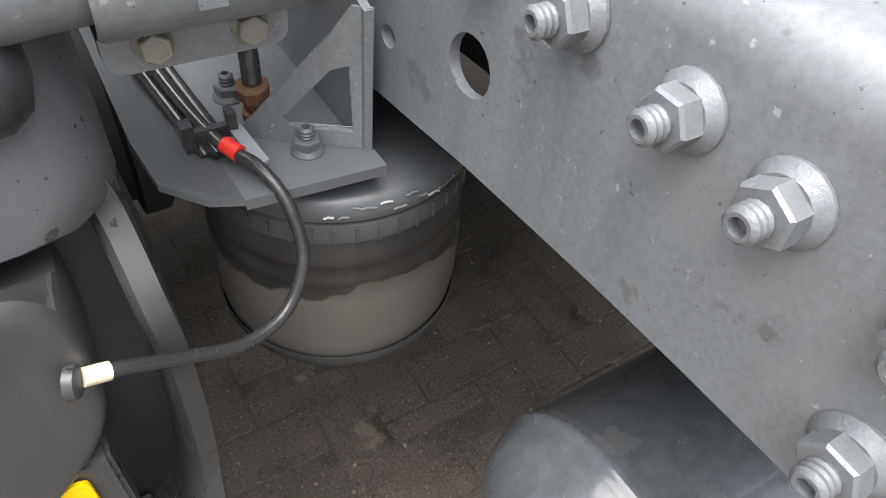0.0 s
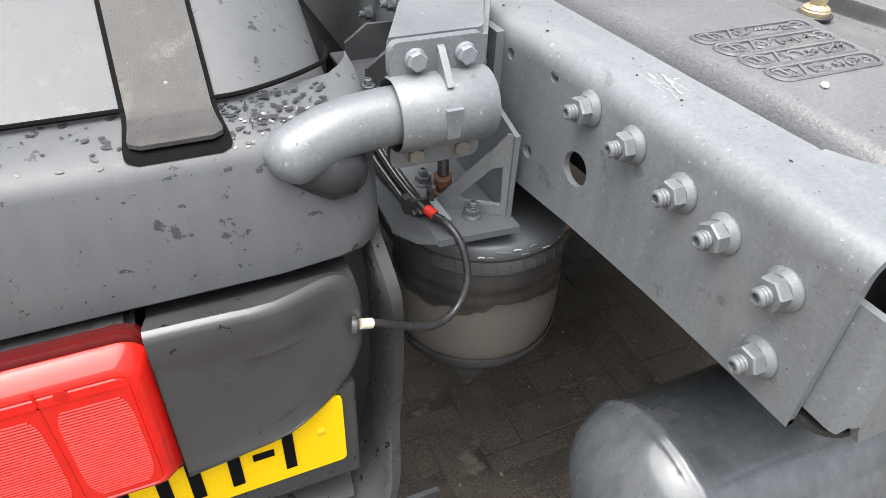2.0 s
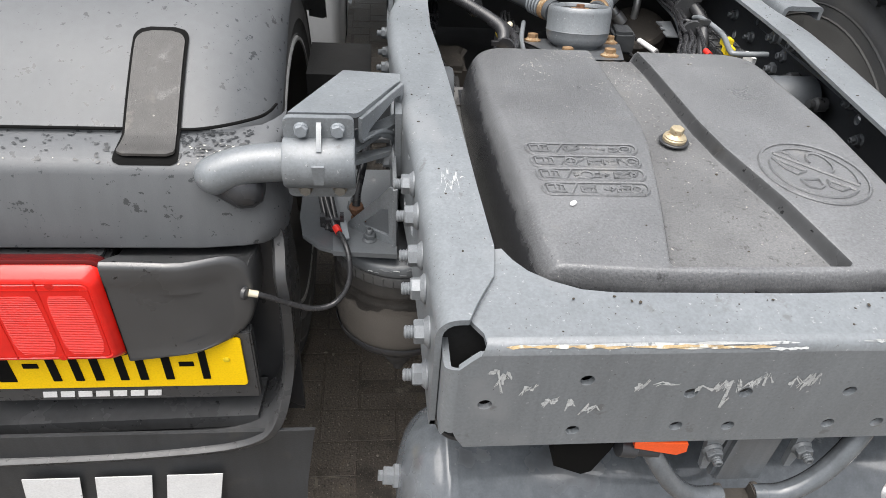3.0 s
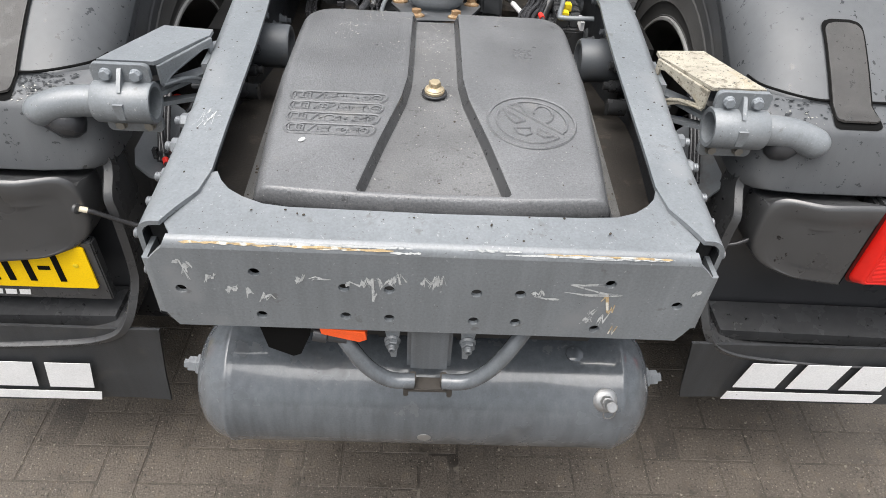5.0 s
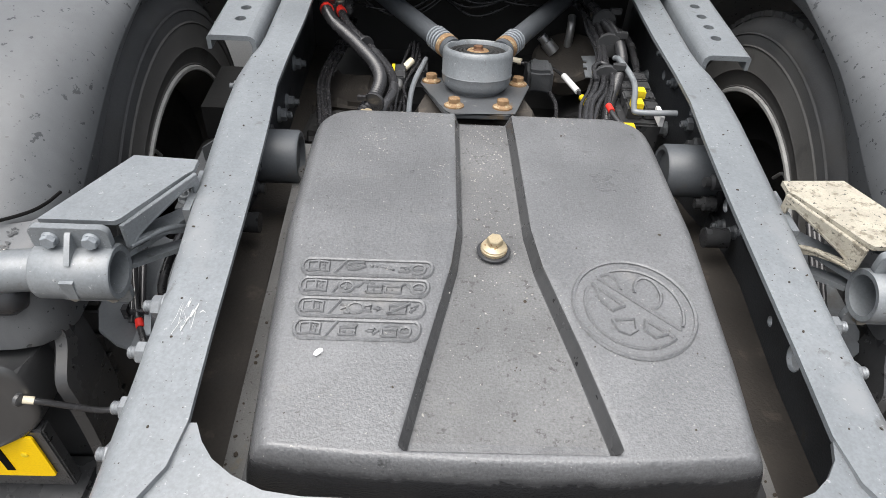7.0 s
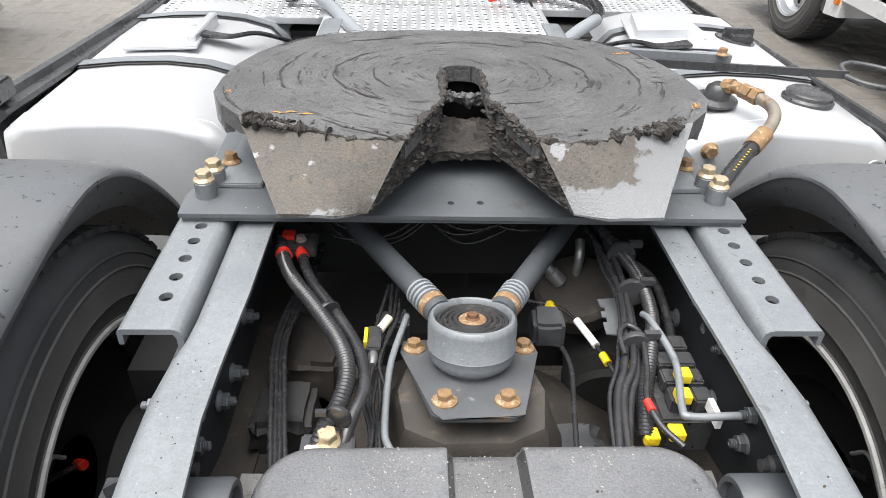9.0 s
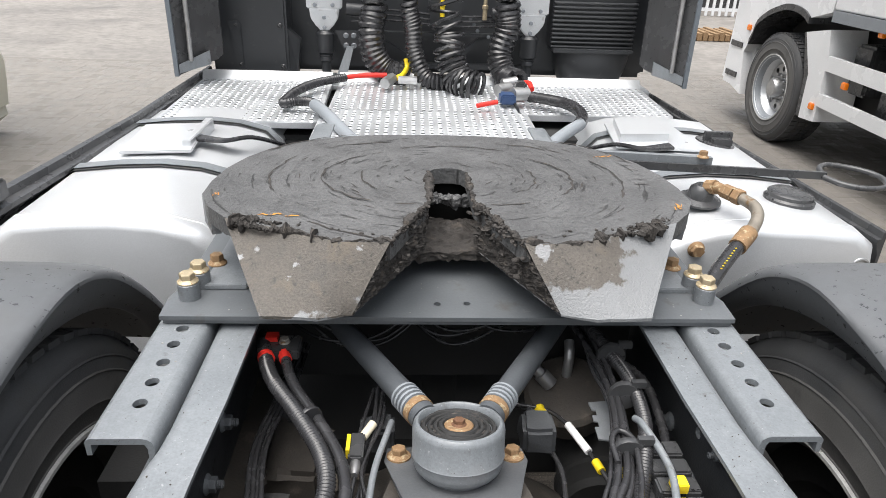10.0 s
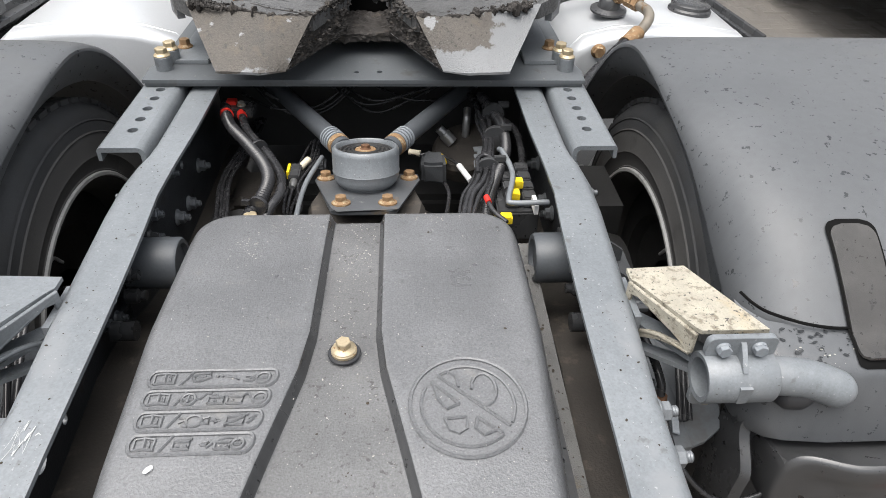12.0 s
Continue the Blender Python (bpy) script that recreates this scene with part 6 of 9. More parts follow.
for s in (-1, 1):
    w = wheel(rear, (s * 0.795, 1.08, 0.46), s, 0.51, 0.30, 0.325)
    bm = bmesh.new()
    lathe(bm, [(0.30, 0.0), (0.30, 0.03), (0.22, 0.035), (0.20, 0.01), (0.10, 0.0)], (s * 0.76, 1.08, 0.46), (-s, 0, 0), 40)
    part("disc", bm, dark_under, w)
    bm = bmesh.new()
    tube(bm, [(s * 0.655, 0.86, 0.70), (s * 0.662, 0.93, 0.73), (s * 0.66, 0.96, 0.70)], 0.004, 6)
    part("valve_stem", bm, steel, w)
    bm = bmesh.new()
    lathe(bm, [(0.011, 0), (0.011, 0.02), (0.008, 0.024)], (s * 0.745, 1.095, 0.513), (-s, -0.5, 0.4), 12)
    part("sensor_cap", bm, mat("blue cap", (0.03, 0.10, 0.40), 0.4) if s > 0 else red_tape, w, "small blue plastic cap" if s > 0 else "small red plastic cap")
    bm = bmesh.new()
    tube(bm, [(s * 0.74, 0.98, 0.60), (s * 0.735, 1.04, 0.56), (s * 0.742, 1.09, 0.515)], 0.006, 8)
    part("sensor_lead", bm, cable_black, w)
    wheel(rear, (s * 1.115, 1.08, 0.46), s, 0.51, 0.30, 0.325)

# ---- pads and mounting plate ----
PZ = 0.980
for s in (-1, 1):
    bm = bmesh.new()
    holed(bm, [(s * 0.436, 0.955), (s * 0.503, 0.955), (s * 0.503, 1.70), (s * 0.436, 1.70)], [(s * 0.463, y, 0.0105) for y in (1.029, 1.079, 1.129, 1.18, 1.227, 1.40)], lambda u, v, w: V(u, v, PZ - w), 0.010, 18)
    ob = thing("mounting_angle", (s * 0.46, 1.2, 0.9), "grey steel mounting angle with a row of round holes", "mounting angle", "mounting angles")
    part("top_leg", bm, paint, ob)
    for name, arc in (("inner_bend", [(0.436, PZ), (0.428, PZ - 0.002), (0.422, PZ - 0.007), (0.4205, PZ - 0.015), (0.4205, 0.900), (0.4295, 0.900), (0.4295, PZ - 0.017), (0.433, PZ - 0.010), (0.436, PZ - 0.010)]), ("outer_lip", [(0.503, PZ), (0.508, PZ - 0.002), (0.511, PZ - 0.006), (0.511, PZ - 0.028), (0.504, PZ - 0.028), (0.503, PZ - 0.010)])):
        bm = bmesh.new()
        rings(bm, [[V(s * x, y, z) for x, z in arc] for y in (0.955, 1.3, 1.70)])
        part(name, bm, paint, ob, smooth=50)
    bm = bmesh.new()
    prism(bm, [(s * 0.421, 0.962, 0.945), (s * 0.421, 1.01, 0.945), (s * 0.421, 1.03, 0.86), (s * 0.421, 0.985, 0.86)], (s * 0.008, 0, 0))
    part("drop_lug", bm, paint, ob)
mount = thing("mounting_plate", (0, 1.5, 0.985), "grey steel mounting plate under the fifth wheel", "mounting plate")
bm = bmesh.new()
holed(bm, [(-0.504, 1.238), (0.504, 1.238), (0.508, 1.30), (0.470, 1.45), (0.46, 1.98), (-0.46, 1.98), (-0.470, 1.45), (-0.508, 1.30)], [(-0.027, 1.285, 0.0065), (0.027, 1.287, 0.0065)], lambda u, v, w: V(u, v, 0.998 - w), 0.0085, 14)
part("top_sheet", bm, paint_plate, mount, bevel=0.0008)
bm = bmesh.new()
box(bm, -0.500, 0.500, 1.242, 1.96, 0.9815, 0.9890)
part("lower_sheet", bm, paint_plate, mount)
for s in (-1, 1):
    bm = bmesh.new()
    box(bm, s * 0.375, s * 0.455, 1.33, 1.95, 0.998, 1.008)
    part("side_strip", bm, paint, mount, bevel=0.002)
    for x, y in ((0.470, 1.303), (0.463, 1.346)):
        bm = bmesh.new()
        lathe(bm, [(0.019, 0), (0.019, 0.030), (0.017, 0.032)], (s * x, y, 0.998), (0, 0, 1), 20)
        part("spacer_sleeve", bm, paint, mount)
        bolt(HEX_PALE, mount, (s * x, y, 1.030), (0, 0, 1), "bolt", "pale yellow passivated bolt", random.random())
    bolt(HEX_BROWN, mount, (s * 0.450, 1.418, 1.008), (0, 0, 1), "bolt", "brown rusted bolt", 0.3)
    bolt(HEX_BROWN, mount, (s * 0.450, 1.70, 1.008), (0, 0, 1), "bolt", "", 0.3)

ochre_paint = mat("ochre marking paint", (0.55, 0.24, 0.03), 0.6, 0, 0.2, 60, 300, 0.2, [((0.09, 0.085, 0.08), 130, 0.50, 0.06, 0.6)])
# ---- fifth wheel ----
fifth = thing("fifth_wheel", (0, 1.55, 1.0), "worn steel fifth wheel coupling plate caked with black grease", "fifth wheel")
FZ = 1.147
half = [(0.399, 1.322), (0.442, 1.374), (0.466, 1.430), (0.467, 1.50), (0.456, 1.580), (0.430, 1.655), (0.392, 1.718), (0.34, 1.768), (0.285, 1.803), (0.216, 1.830), (0.11, 1.847)]
slot = [(0.039, 1.575), (0.041, 1.50), (0.043, 1.410), (0.110, 1.229), (0.197, 1.228)]
throat = [(-0.039, 1.575), (-0.030, 1.592), (-0.012, 1.600), (0.012, 1.600), (0.030, 1.592)]
outline = half + [(0, 1.852)] + [(-x, y) for x, y in half[::-1]] + [(-x, y) for x, y in slot[::-1]] + throat[1:] + slot
bm = bmesh.new()
holed(bm, outline, [], lambda u, v, w: V(u, v, FZ - w), 0.034)
part("top_plate", bm, grease, fifth, "greasy top plate with concentric scoring", smooth=30)
for s in (-1, 1):
    A, B, C, D = V(s * 0.399, 1.322, FZ), V(s * 0.197, 1.228, FZ), V(s * 0.110, 1.229, FZ), V(s * 0.043, 1.410, FZ)
    T1, T2, U, L = V(s * 0.311, 1.143, 1.058), V(s * 0.223, 1.144, 1.054), V(s * 0.168, 1.160, 1.052), V(s * 0.052, 1.375, 1.060)
    S, S1 = A + V(s * 0.006, 0.050, -0.034), T1 + V(s * 0.014, 0.130, 0.010)
    low = V(0, 0, -0.022)
    bm = bmesh.new()
    a = [bm.verts.new(p) for p in (A, B, C, D, T1, T2, U, L, S, S1)]
    b = [bm.verts.new(p) for p in (T1 + low * 0.25, T2 + low * 0.25, U + low * 0.12, L + low * 0.05, S1 + V(0, 0, -0.02))]
    for f in ((a[0], a[1], a[5], a[4]), (a[1], a[2], a[6], a[5]), (a[0], a[4], a[9], a[8]), (a[4], a[5], b[1], b[0]), (a[5], a[6], b[2], b[1]), (a[9], a[4], b[0], b[4]), (b[0], b[1], b[2], b[3], b[4])):
        face_ = bm.faces.new(f)
        if a[8] in f or a[9] in f:
            face_.material_index = 1
    bmesh.ops.subdivide_edges(bm, edges=bm.edges, cuts=3, use_grid_fill=True)
    for v in bm.verts:
        v.co += noise.noise_vector(v.co * 40) * 0.0012
    part("ramp", bm, [ramp_brown if s < 0 else ramp_worn, steel_worn], fifth, "worn ramp with bare steel and dried dirt", smooth=30)
    bm = bmesh.new()
    a = [bm.verts.new(p + V(-s * 0.001, 0, 0)) for p in (C + V(0, 0, 0.001), D, L, U)]
    bm.faces.new(a)
    bmesh.ops.subdivide_edges(bm, edges=bm.edges, cuts=44, use_grid_fill=True)
    for v in bm.verts:
        n1 = noise.noise(v.co * 60) * 0.008 + noise.noise(v.co * 170) * 0.006 + noise.noise(v.co * 380) * 0.003
        v.co += V(-s * 0.8, -0.5, 0.25) * max(-0.003, n1)
    part("slot_wall", bm, clods, fifth, "crumbly dirt on the slot wall", smooth=0)
    # ridges of squeezed-out grease
    for path, r0, amp in (([C, C.lerp(D, 0.35) + V(0, 0, 0.002), C.lerp(D, 0.7), D, V(s * 0.041, 1.50, FZ), V(s * 0.039, 1.575, FZ)], 0.0085, 0.9), ([A + V(s * -0.01, 0.02, 0), A.lerp(B, 0.3) + V(0, 0.012, 0), A.lerp(B, 0.6) + V(0, 0.004, 0), B + V(0, 0.004, 0), C + V(0, 0.006, 0)], 0.0048, 1.3), ([V(s * 0.376, 1.302, FZ), V(s * 0.350, 1.285, FZ + 0.003), V(s * 0.315, 1.270, FZ + 0.002), V(s * 0.280, 1.268, FZ), V(s * 0.235, 1.250, FZ - 0.002)], 0.0105, 1.25), ([V(s * 0.366, 1.318, FZ), V(s * 0.330, 1.300, FZ + 0.002), V(s * 0.300, 1.292, FZ)], 0.0065, 1.2)):
        pts = smooth_path(path, 12)
        bm = bmesh.new()
        tube(bm, smooth_path(pts, 3), r0, 8, 1, True, lambda f: r0 * (0.22 + 1.5 * amp * max(0.0, noise.noise(V(f * 11, r0 * 900, s)) + 0.05) + 0.25 * random.random()))
        for v in bm.verts:
            v.co += noise.noise_vector(v.co * 90) * 0.004 + noise.noise_vector(v.co * 260) * 0.0025
        part("grease_ridge", bm, clods, fifth, smooth=0)
    # outer skirt and pedestal
    bm = bmesh.new()
    loops = []
    for x, y in [(0.436, 1.368)] + half[2:]:
        d = V(x, y - 1.55, 0).normalized()
        loops.append([V(s * x, y, FZ - 0.001) + V(s * d.x, d.y, 0) * 0.001, V(s * x, y, FZ - 0.055) + V(s * d.x, d.y, 0) * 0.001, V(s * x, y, FZ - 0.055) - V(s * d.x, d.y, 0) * 0.016, V(s * x, y, FZ - 0.002) - V(s * d.x, d.y, 0) * 0.016])
    rings(bm, loops)
    part("skirt", bm, steel_worn, fifth, "worn grey edge of the coupling plate")
    bm = bmesh.new()
    prism(bm, [(s * 0.300, 1.36, 1.008), (s * 0.300, 1.66, 1.008), (s * 0.300, 1.60, 1.115), (s * 0.300, 1.43, 1.115)], (s * 0.030, 0, 0))
    part("pedestal", bm, paint, fifth, bevel=0.004)
    bm = bmesh.new()
    lathe(bm, [(0.034, 0), (0.034, 0.02), (0.020, 0.024)], (s * 0.330, 1.50, 1.075), (s, 0, 0), 20)
    part("pivot_pin", bm, paint, fifth)
random.seed(18)
bm = bmesh.new()
for k in range(150):
    s = random.choice((-1, 1))
    f = random.random()
    if k % 3:
        p = V(s * 0.110, 1.229, FZ).lerp(V(s * 0.043, 1.410, FZ), f) + V(random.uniform(-0.012, 0.010) * s, random.uniform(-0.012, 0.012), -random.random() ** 2 * 0.06)
    else:
        p = V(s * 0.390, 1.325, FZ).lerp(V(s * 0.12, 1.238, FZ), f) + V(0, random.uniform(-0.004, 0.018), 0.001)
    r = random.uniform(0.0016, 0.0060) if k % 3 else random.uniform(0.0010, 0.0034)
    geo = bmesh.ops.create_icosphere(bm, subdivisions=2, radius=1.0, matrix=Matrix.Translation(p) @ Matrix.Rotation(random.random() * 6, 4, "Z") @ Matrix.Diagonal((r * random.uniform(0.8, 1.9), r, r * 0.7, 1)))
    for v in geo["verts"]:
        v.co += noise.noise_vector(v.co * 180) * r * 0.5
tagged(part("grease_grit", bm, clods, fifth, smooth=0), kind="stuff")
bm = bmesh.new()
box(bm, -0.075, 0.075, 1.385, 1.44, 1.034, 1.055)
bmesh.ops.subdivide_edges(bm, edges=bm.edges, cuts=16, use_grid_fill=True)
for v in bm.verts:
    v.co += noise.noise_vector(v.co * 60) * 0.006 + noise.noise_vector(v.co * 170) * 0.004
part("lock_lip", bm, clods, fifth, "dirt-caked lip of the lock", smooth=0)
bm = bmesh.new()
prism(bm, [(-0.13, 1.425, 1.050), (0.13, 1.425, 1.050), (0.10, 1.515, 1.066), (-0.10, 1.515, 1.066)], (0, 0, -0.03))
bmesh.ops.subdivide_edges(bm, edges=bm.edges, cuts=28, use_grid_fill=True)
for v in bm.verts:
    lump = max(0.0, 1 - (V(v.co.x - 0.012, v.co.y - 1.475, 0).length / 0.035) ** 2)
    v.co += V(0, 0, 1) * (noise.noise(v.co * 45) * 0.007 + noise.noise(v.co * 120) * 0.005 + noise.noise(v.co * 300) * 0.003 + 0.014 * lump)
part("lock_body", bm, clods, fifth, "brown dirt lying in the coupling throat", smooth=0)
bm = bmesh.new()
tube(bm, [(-0.046, 1.532, 1.102), (-0.02, 1.520, 1.110), (0.012, 1.522, 1.104), (0.046, 1.532, 1.100)], 0.011, 14)
bmesh.ops.subdivide_edges(bm, edges=bm.edges, cuts=2, use_grid_fill=True)
for v in bm.verts:
    v.co += noise.noise_vector(v.co * 60) * 0.008 + noise.noise_vector(v.co * 200) * 0.004
part("jaw", bm, grease, fifth, "greasy lock jaw across the throat", smooth=0)
# Black back and floor put the throat's shade into colour
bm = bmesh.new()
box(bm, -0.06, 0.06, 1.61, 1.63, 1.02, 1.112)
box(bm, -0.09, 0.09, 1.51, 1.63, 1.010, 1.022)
part("throat_back", bm, matt_black, fifth, "black back of the throat, its shade put into the colour")
def in_slot(u, v):
    return v < 1.61 and abs(u) < (0.052 if v > 1.41 else 0.055 + 0.37 * (1.41 - v))


random.seed(8)
arcs = []
for cx, r, a0, a1, k in ((-0.10, 0.235, 150, 205, 14), (-0.10, 0.235, 95, 130, 8), (-0.09, 0.15, 120, 250, 20), (-0.09, 0.15, 265, 310, 8), (-0.07, 0.10, 160, 230, 10), (0.10, 0.235, -25, 32, 14), (0.10, 0.235, 48, 80, 8), (0.09, 0.15, -40, 60, 18), (0.09, 0.15, 230, 290, 10), (0.07, 0.10, -60, 30, 10), (-0.10, 0.31, 110, 150, 10), (0.10, 0.31, 20, 60, 10), (0.0, 0.33, 225, 250, 7), (0.02, 0.21, 60, 120, 12)):
    arcs.append([(cx + r * math.cos(radians(a0 + (a1 - a0) * i / (k - 1))) * 1.1 + random.uniform(-0.004, 0.004), 1.545 + r * math.sin(radians(a0 + (a1 - a0) * i / (k - 1))) + random.uniform(-0.004, 0.004)) for i in range(k)])
pieces = []
for arc in arcs:
    run_ = []
    for p in arc + [None]:
        if p and not in_slot(*p):
            run_.append(p)
        else:
            if len(run_) > 2:
                pieces.append(run_)
            run_ = []
scratches(fifth, pieces, clods, lambda u, v, w: V(u, v, FZ + w + 0.0004), "score_mark", "ragged grease line", 0.0022)
small = []
for k in range(46):
    a = random.uniform(0, 360)
    r = random.uniform(0.05, 0.36)
    u, v = r * 1.15 * math.cos(radians(a)), 1.56 + r * 0.8 * math.sin(radians(a))
    if in_slot(u * 0.75, v) or v < 1.27 + 0.0 * abs(u) or abs(u) > 0.40:
        continue
    t = a + 90
    small.append([(u + math.cos(radians(t)) * q, v + math.sin(radians(t)) * q + random.uniform(-0.002, 0.002)) for q in (-0.016, -0.008, 0, 0.008, 0.015)])
scratches(fifth, small, clods, lambda u, v, w: V(u, v, FZ + w + 0.0003), "score_mark", "", 0.0012)
scratches(fifth, [scribble(-0.32, 1.335, 0.05, 0.008, 5), scribble(-0.285, 1.33, 0.02, 0.004, 3), scribble(0.43, 1.40, 0.016, 0.03, 6), scribble(0.365, 1.70, 0.05, 0.014, 6), scribble(-0.44, 1.43, 0.012, 0.02, 5)], ochre_paint, lambda u, v, w: V(u, v, FZ + w + 0.0005), "paint_mark", "ochre-yellow paint mark", 0.0030)
scratches(fifth, [scribble(0.40, 1.52 + 0.03 * k, 0.03, 0.004, 3, -0.8) for k in range(6)], clods, lambda u, v, w: V(u, v, FZ + w + 0.0005), "score_mark", "", 0.0016)

# ---- axle head with the V-rod joint ----
SLOPE = lambda y: -0.008 - 0.20 * (y - 0.922)
axle = thing("axle_bracket", (0, 0.97, 0.80), "brown rusted axle casting with a bolted steel bracket", "axle bracket")
bm = bmesh.new()
loops = [[V(x * k * 0.84, 0.985 + (y - 0.985) * k * 0.92, z) for x, y in ((-0.125, 0.90), (-0.06, 0.870), (0.06, 0.870), (0.125, 0.90), (0.140, 0.985), (0.11, 1.08), (0, 1.11), (-0.11, 1.08), (-0.140, 0.985))] for z, k in ((0.55, 1.5), (0.70, 1.42), (0.77, 1.17), (0.795, 1.09), (0.815, 1.06), (0.828, 1.0))]
rings(bm, loops)
part("casting", bm, rust_cast, axle, smooth=35)
bm = bmesh.new()
rim = [(-0.066, 0.892), (-0.050, 0.884), (0.050, 0.884), (0.066, 0.892), (0.112, 1.056), (0.108, 1.090), (0.06, 1.100), (-0.06, 1.100), (-0.108, 1.090), (-0.112, 1.056)]
holed(bm, rim, [], lambda u, v, w: V(u, v, 0.878 - w), 0.013)
for v in bm.verts:
    v.co.z += SLOPE(v.co.y)
part("bracket_plate", bm, stained_plate, axle, "grey plate with rust stains", bevel=0.003)
for x, y in ((-0.047, 0.922), (0.047, 0.922), (-0.092, 1.068), (0.092, 1.068)):
    bm = bmesh.new()
    lathe(bm, [(0.0195, 0), (0.0195, 0.003), (0.010, 0.0035)], (x, y, 0.878 + SLOPE(y)), (0, 0.2, 1), 20)
    part("washer", bm, rusty, axle)
    bolt(HEX_RUST, axle, (x, y, 0.880 + SLOPE(y)), (0, 0.2, 1), "bolt", "rusty yellow hexagon bolt", random.random())
LEAN = Matrix.Translation((0, 1.033, 0.88)) @ Matrix.Rotation(radians(-13), 4, "X") @ Matrix.Translation((0, -1.033, -0.88))


def lean(bm):
    """Tilts a part of the joint with its sloping bracket."""
    bmesh.ops.transform(bm, matrix=LEAN, verts=bm.verts)


joint = thing("ball_joint", (0, 1.033, 0.88), "grey painted ball joint with greasy open top and rods", "ball joint")
bm = bmesh.new()
lathe(bm, [(0.048, 0.838), (0.052, 0.850), (0.060, 0.855), (0.0665, 0.862), (0.0698, 0.872), (0.0706, 0.8815), (0.0719, 0.8835), (0.0708, 0.8855), (0.0712, 0.924), (0.0698, 0.931), (0.0665, 0.9350), (0.0625, 0.9355), (0.0605, 0.933), (0.0595, 0.922), (0.03, 0.921), (0.002, 0.921)], (0, 1.033, 0), (0, 0, 1), 56)
lean(bm)
part("housing", bm, paint, joint, smooth=35)
random.seed(52)
bm = bmesh.new()
for k in range(90):
    a, q = random.random() * 6.283, random.uniform(0.024, 0.059)
    r = random.uniform(0.0012, 0.0042)
    bmesh.ops.create_icosphere(bm, subdivisions=1, radius=1.0, matrix=Matrix.Translation((q * math.cos(a), 1.033 + q * math.sin(a), 0.9245)) @ Matrix.Rotation(a, 4, "Z") @ Matrix.Diagonal((r, r * 2.0, r * 0.7, 1)))
lean(bm)
tagged(part("grease_grit", bm, clods, joint, smooth=0), kind="stuff")
bm = bmesh.new()
for r, z in ((0.0545, 0.924), (0.0455, 0.923), (0.036, 0.924), (0.0275, 0.926)):
    tube(bm, [(r * math.cos(a), 1.033 + r * math.sin(a), z) for a in [k * math.pi / 14 for k in range(29)]], 0.0040, 6, 1)
lean(bm)
part("seal_ring", bm, dark_under, joint, "greasy seal rings", smooth=40)
bm = bmesh.new()
lathe(bm, [(0.0225, 0.922), (0.0225, 0.928), (0.020, 0.930), (0.012, 0.929)], (0, 1.033, 0), (0, 0, 1), 24)
lean(bm)
part("cap_washer", bm, rusty, joint)
bolt(HEX_RUST_D, joint, LEAN @ V(0, 1.033, 0.928), LEAN.to_3x3() @ V(0, 0, 1), "bolt", "rusty bolt", 0.2)
for s in (-1, 1):
    bm = bmesh.new()
    ends = V(s * 0.050, 1.085, 0.905), V(s * 0.330, 1.58, 0.890)
    tube(bm, [ends[0], ends[0].lerp(ends[1], 0.10), ends[0].lerp(ends[1], 0.14), ends[1]], 0.022, 18, 1, True, lambda f: 0.024 if f < 0.4 else 0.0215)
    rod = part("v_rod", bm, paint_dark, joint)
    bm = bmesh.new()
    for k in range(4):
        p = ends[0].lerp(ends[1], 0.06 + 0.018 * k)
        tube(bm, [p, ends[0].lerp(ends[1], 0.068 + 0.018 * k)], 0.0255, 18, 1)
    part("thread_ring", bm, paint_light, rod)
    bm = bmesh.new()
    tube(bm, [ends[0].lerp(ends[1], 0.025), ends[0].lerp(ends[1], 0.052)], 0.0252, 18, 1)
    part("rust_collar", bm, rusty, rod, "rusty rod end")

# ---- hoses and wiring between the rails ----
def hose(name, pts, r, m, label, kind="hose", rib=False, group="", extra=()):
    bm = bmesh.new()
    (ribbed(bm, pts, r) if rib else tube(bm, pts, r, 10, 8))
    if not extra:
        return solid(name, bm, m, label, kind, pts[0], group)
    ob = thing(name, pts[0], label, kind, group)
    part("sheath", bm, m, ob)
    for nm, a, b, rr, mm, lab in extra:
        bm = bmesh.new()
        tube(bm, [a, b], rr, 10, 1)
        part(nm, bm, mm, ob, lab)
    return ob


hose("corrugated_hose", [(-0.352, 1.33, 0.90), (-0.335, 1.25, 0.915), (-0.306, 1.169, 0.918), (-0.251, 1.082, 0.915), (-0.207, 1.004, 0.912), (-0.190, 0.942, 0.912), (-0.196, 0.888, 0.905), (-0.216, 0.850, 0.890), (-0.228, 0.82, 0.86)], 0.0135, cable_black, "black corrugated conduit curving along the rail", "hose", True, "hoses", [("tape", (-0.331, 1.238, 0.916), (-0.326, 1.226, 0.917), 0.0150, red_tape, "red tape band")])
hose("smooth_hose", [(-0.305, 1.27, 0.905), (-0.272, 1.173, 0.905), (-0.217, 1.079, 0.903), (-0.176, 0.996, 0.900), (-0.164, 0.922, 0.900), (-0.178, 0.872, 0.893), (-0.186, 0.842, 0.880), (-0.19, 0.82, 0.85)], 0.0095, cable_black, "smooth black power cable with a red band", "hose", False, "hoses", [("tape", (-0.303, 1.262, 0.905), (-0.296, 1.241, 0.905), 0.0112, red_tape, "red tape band")])
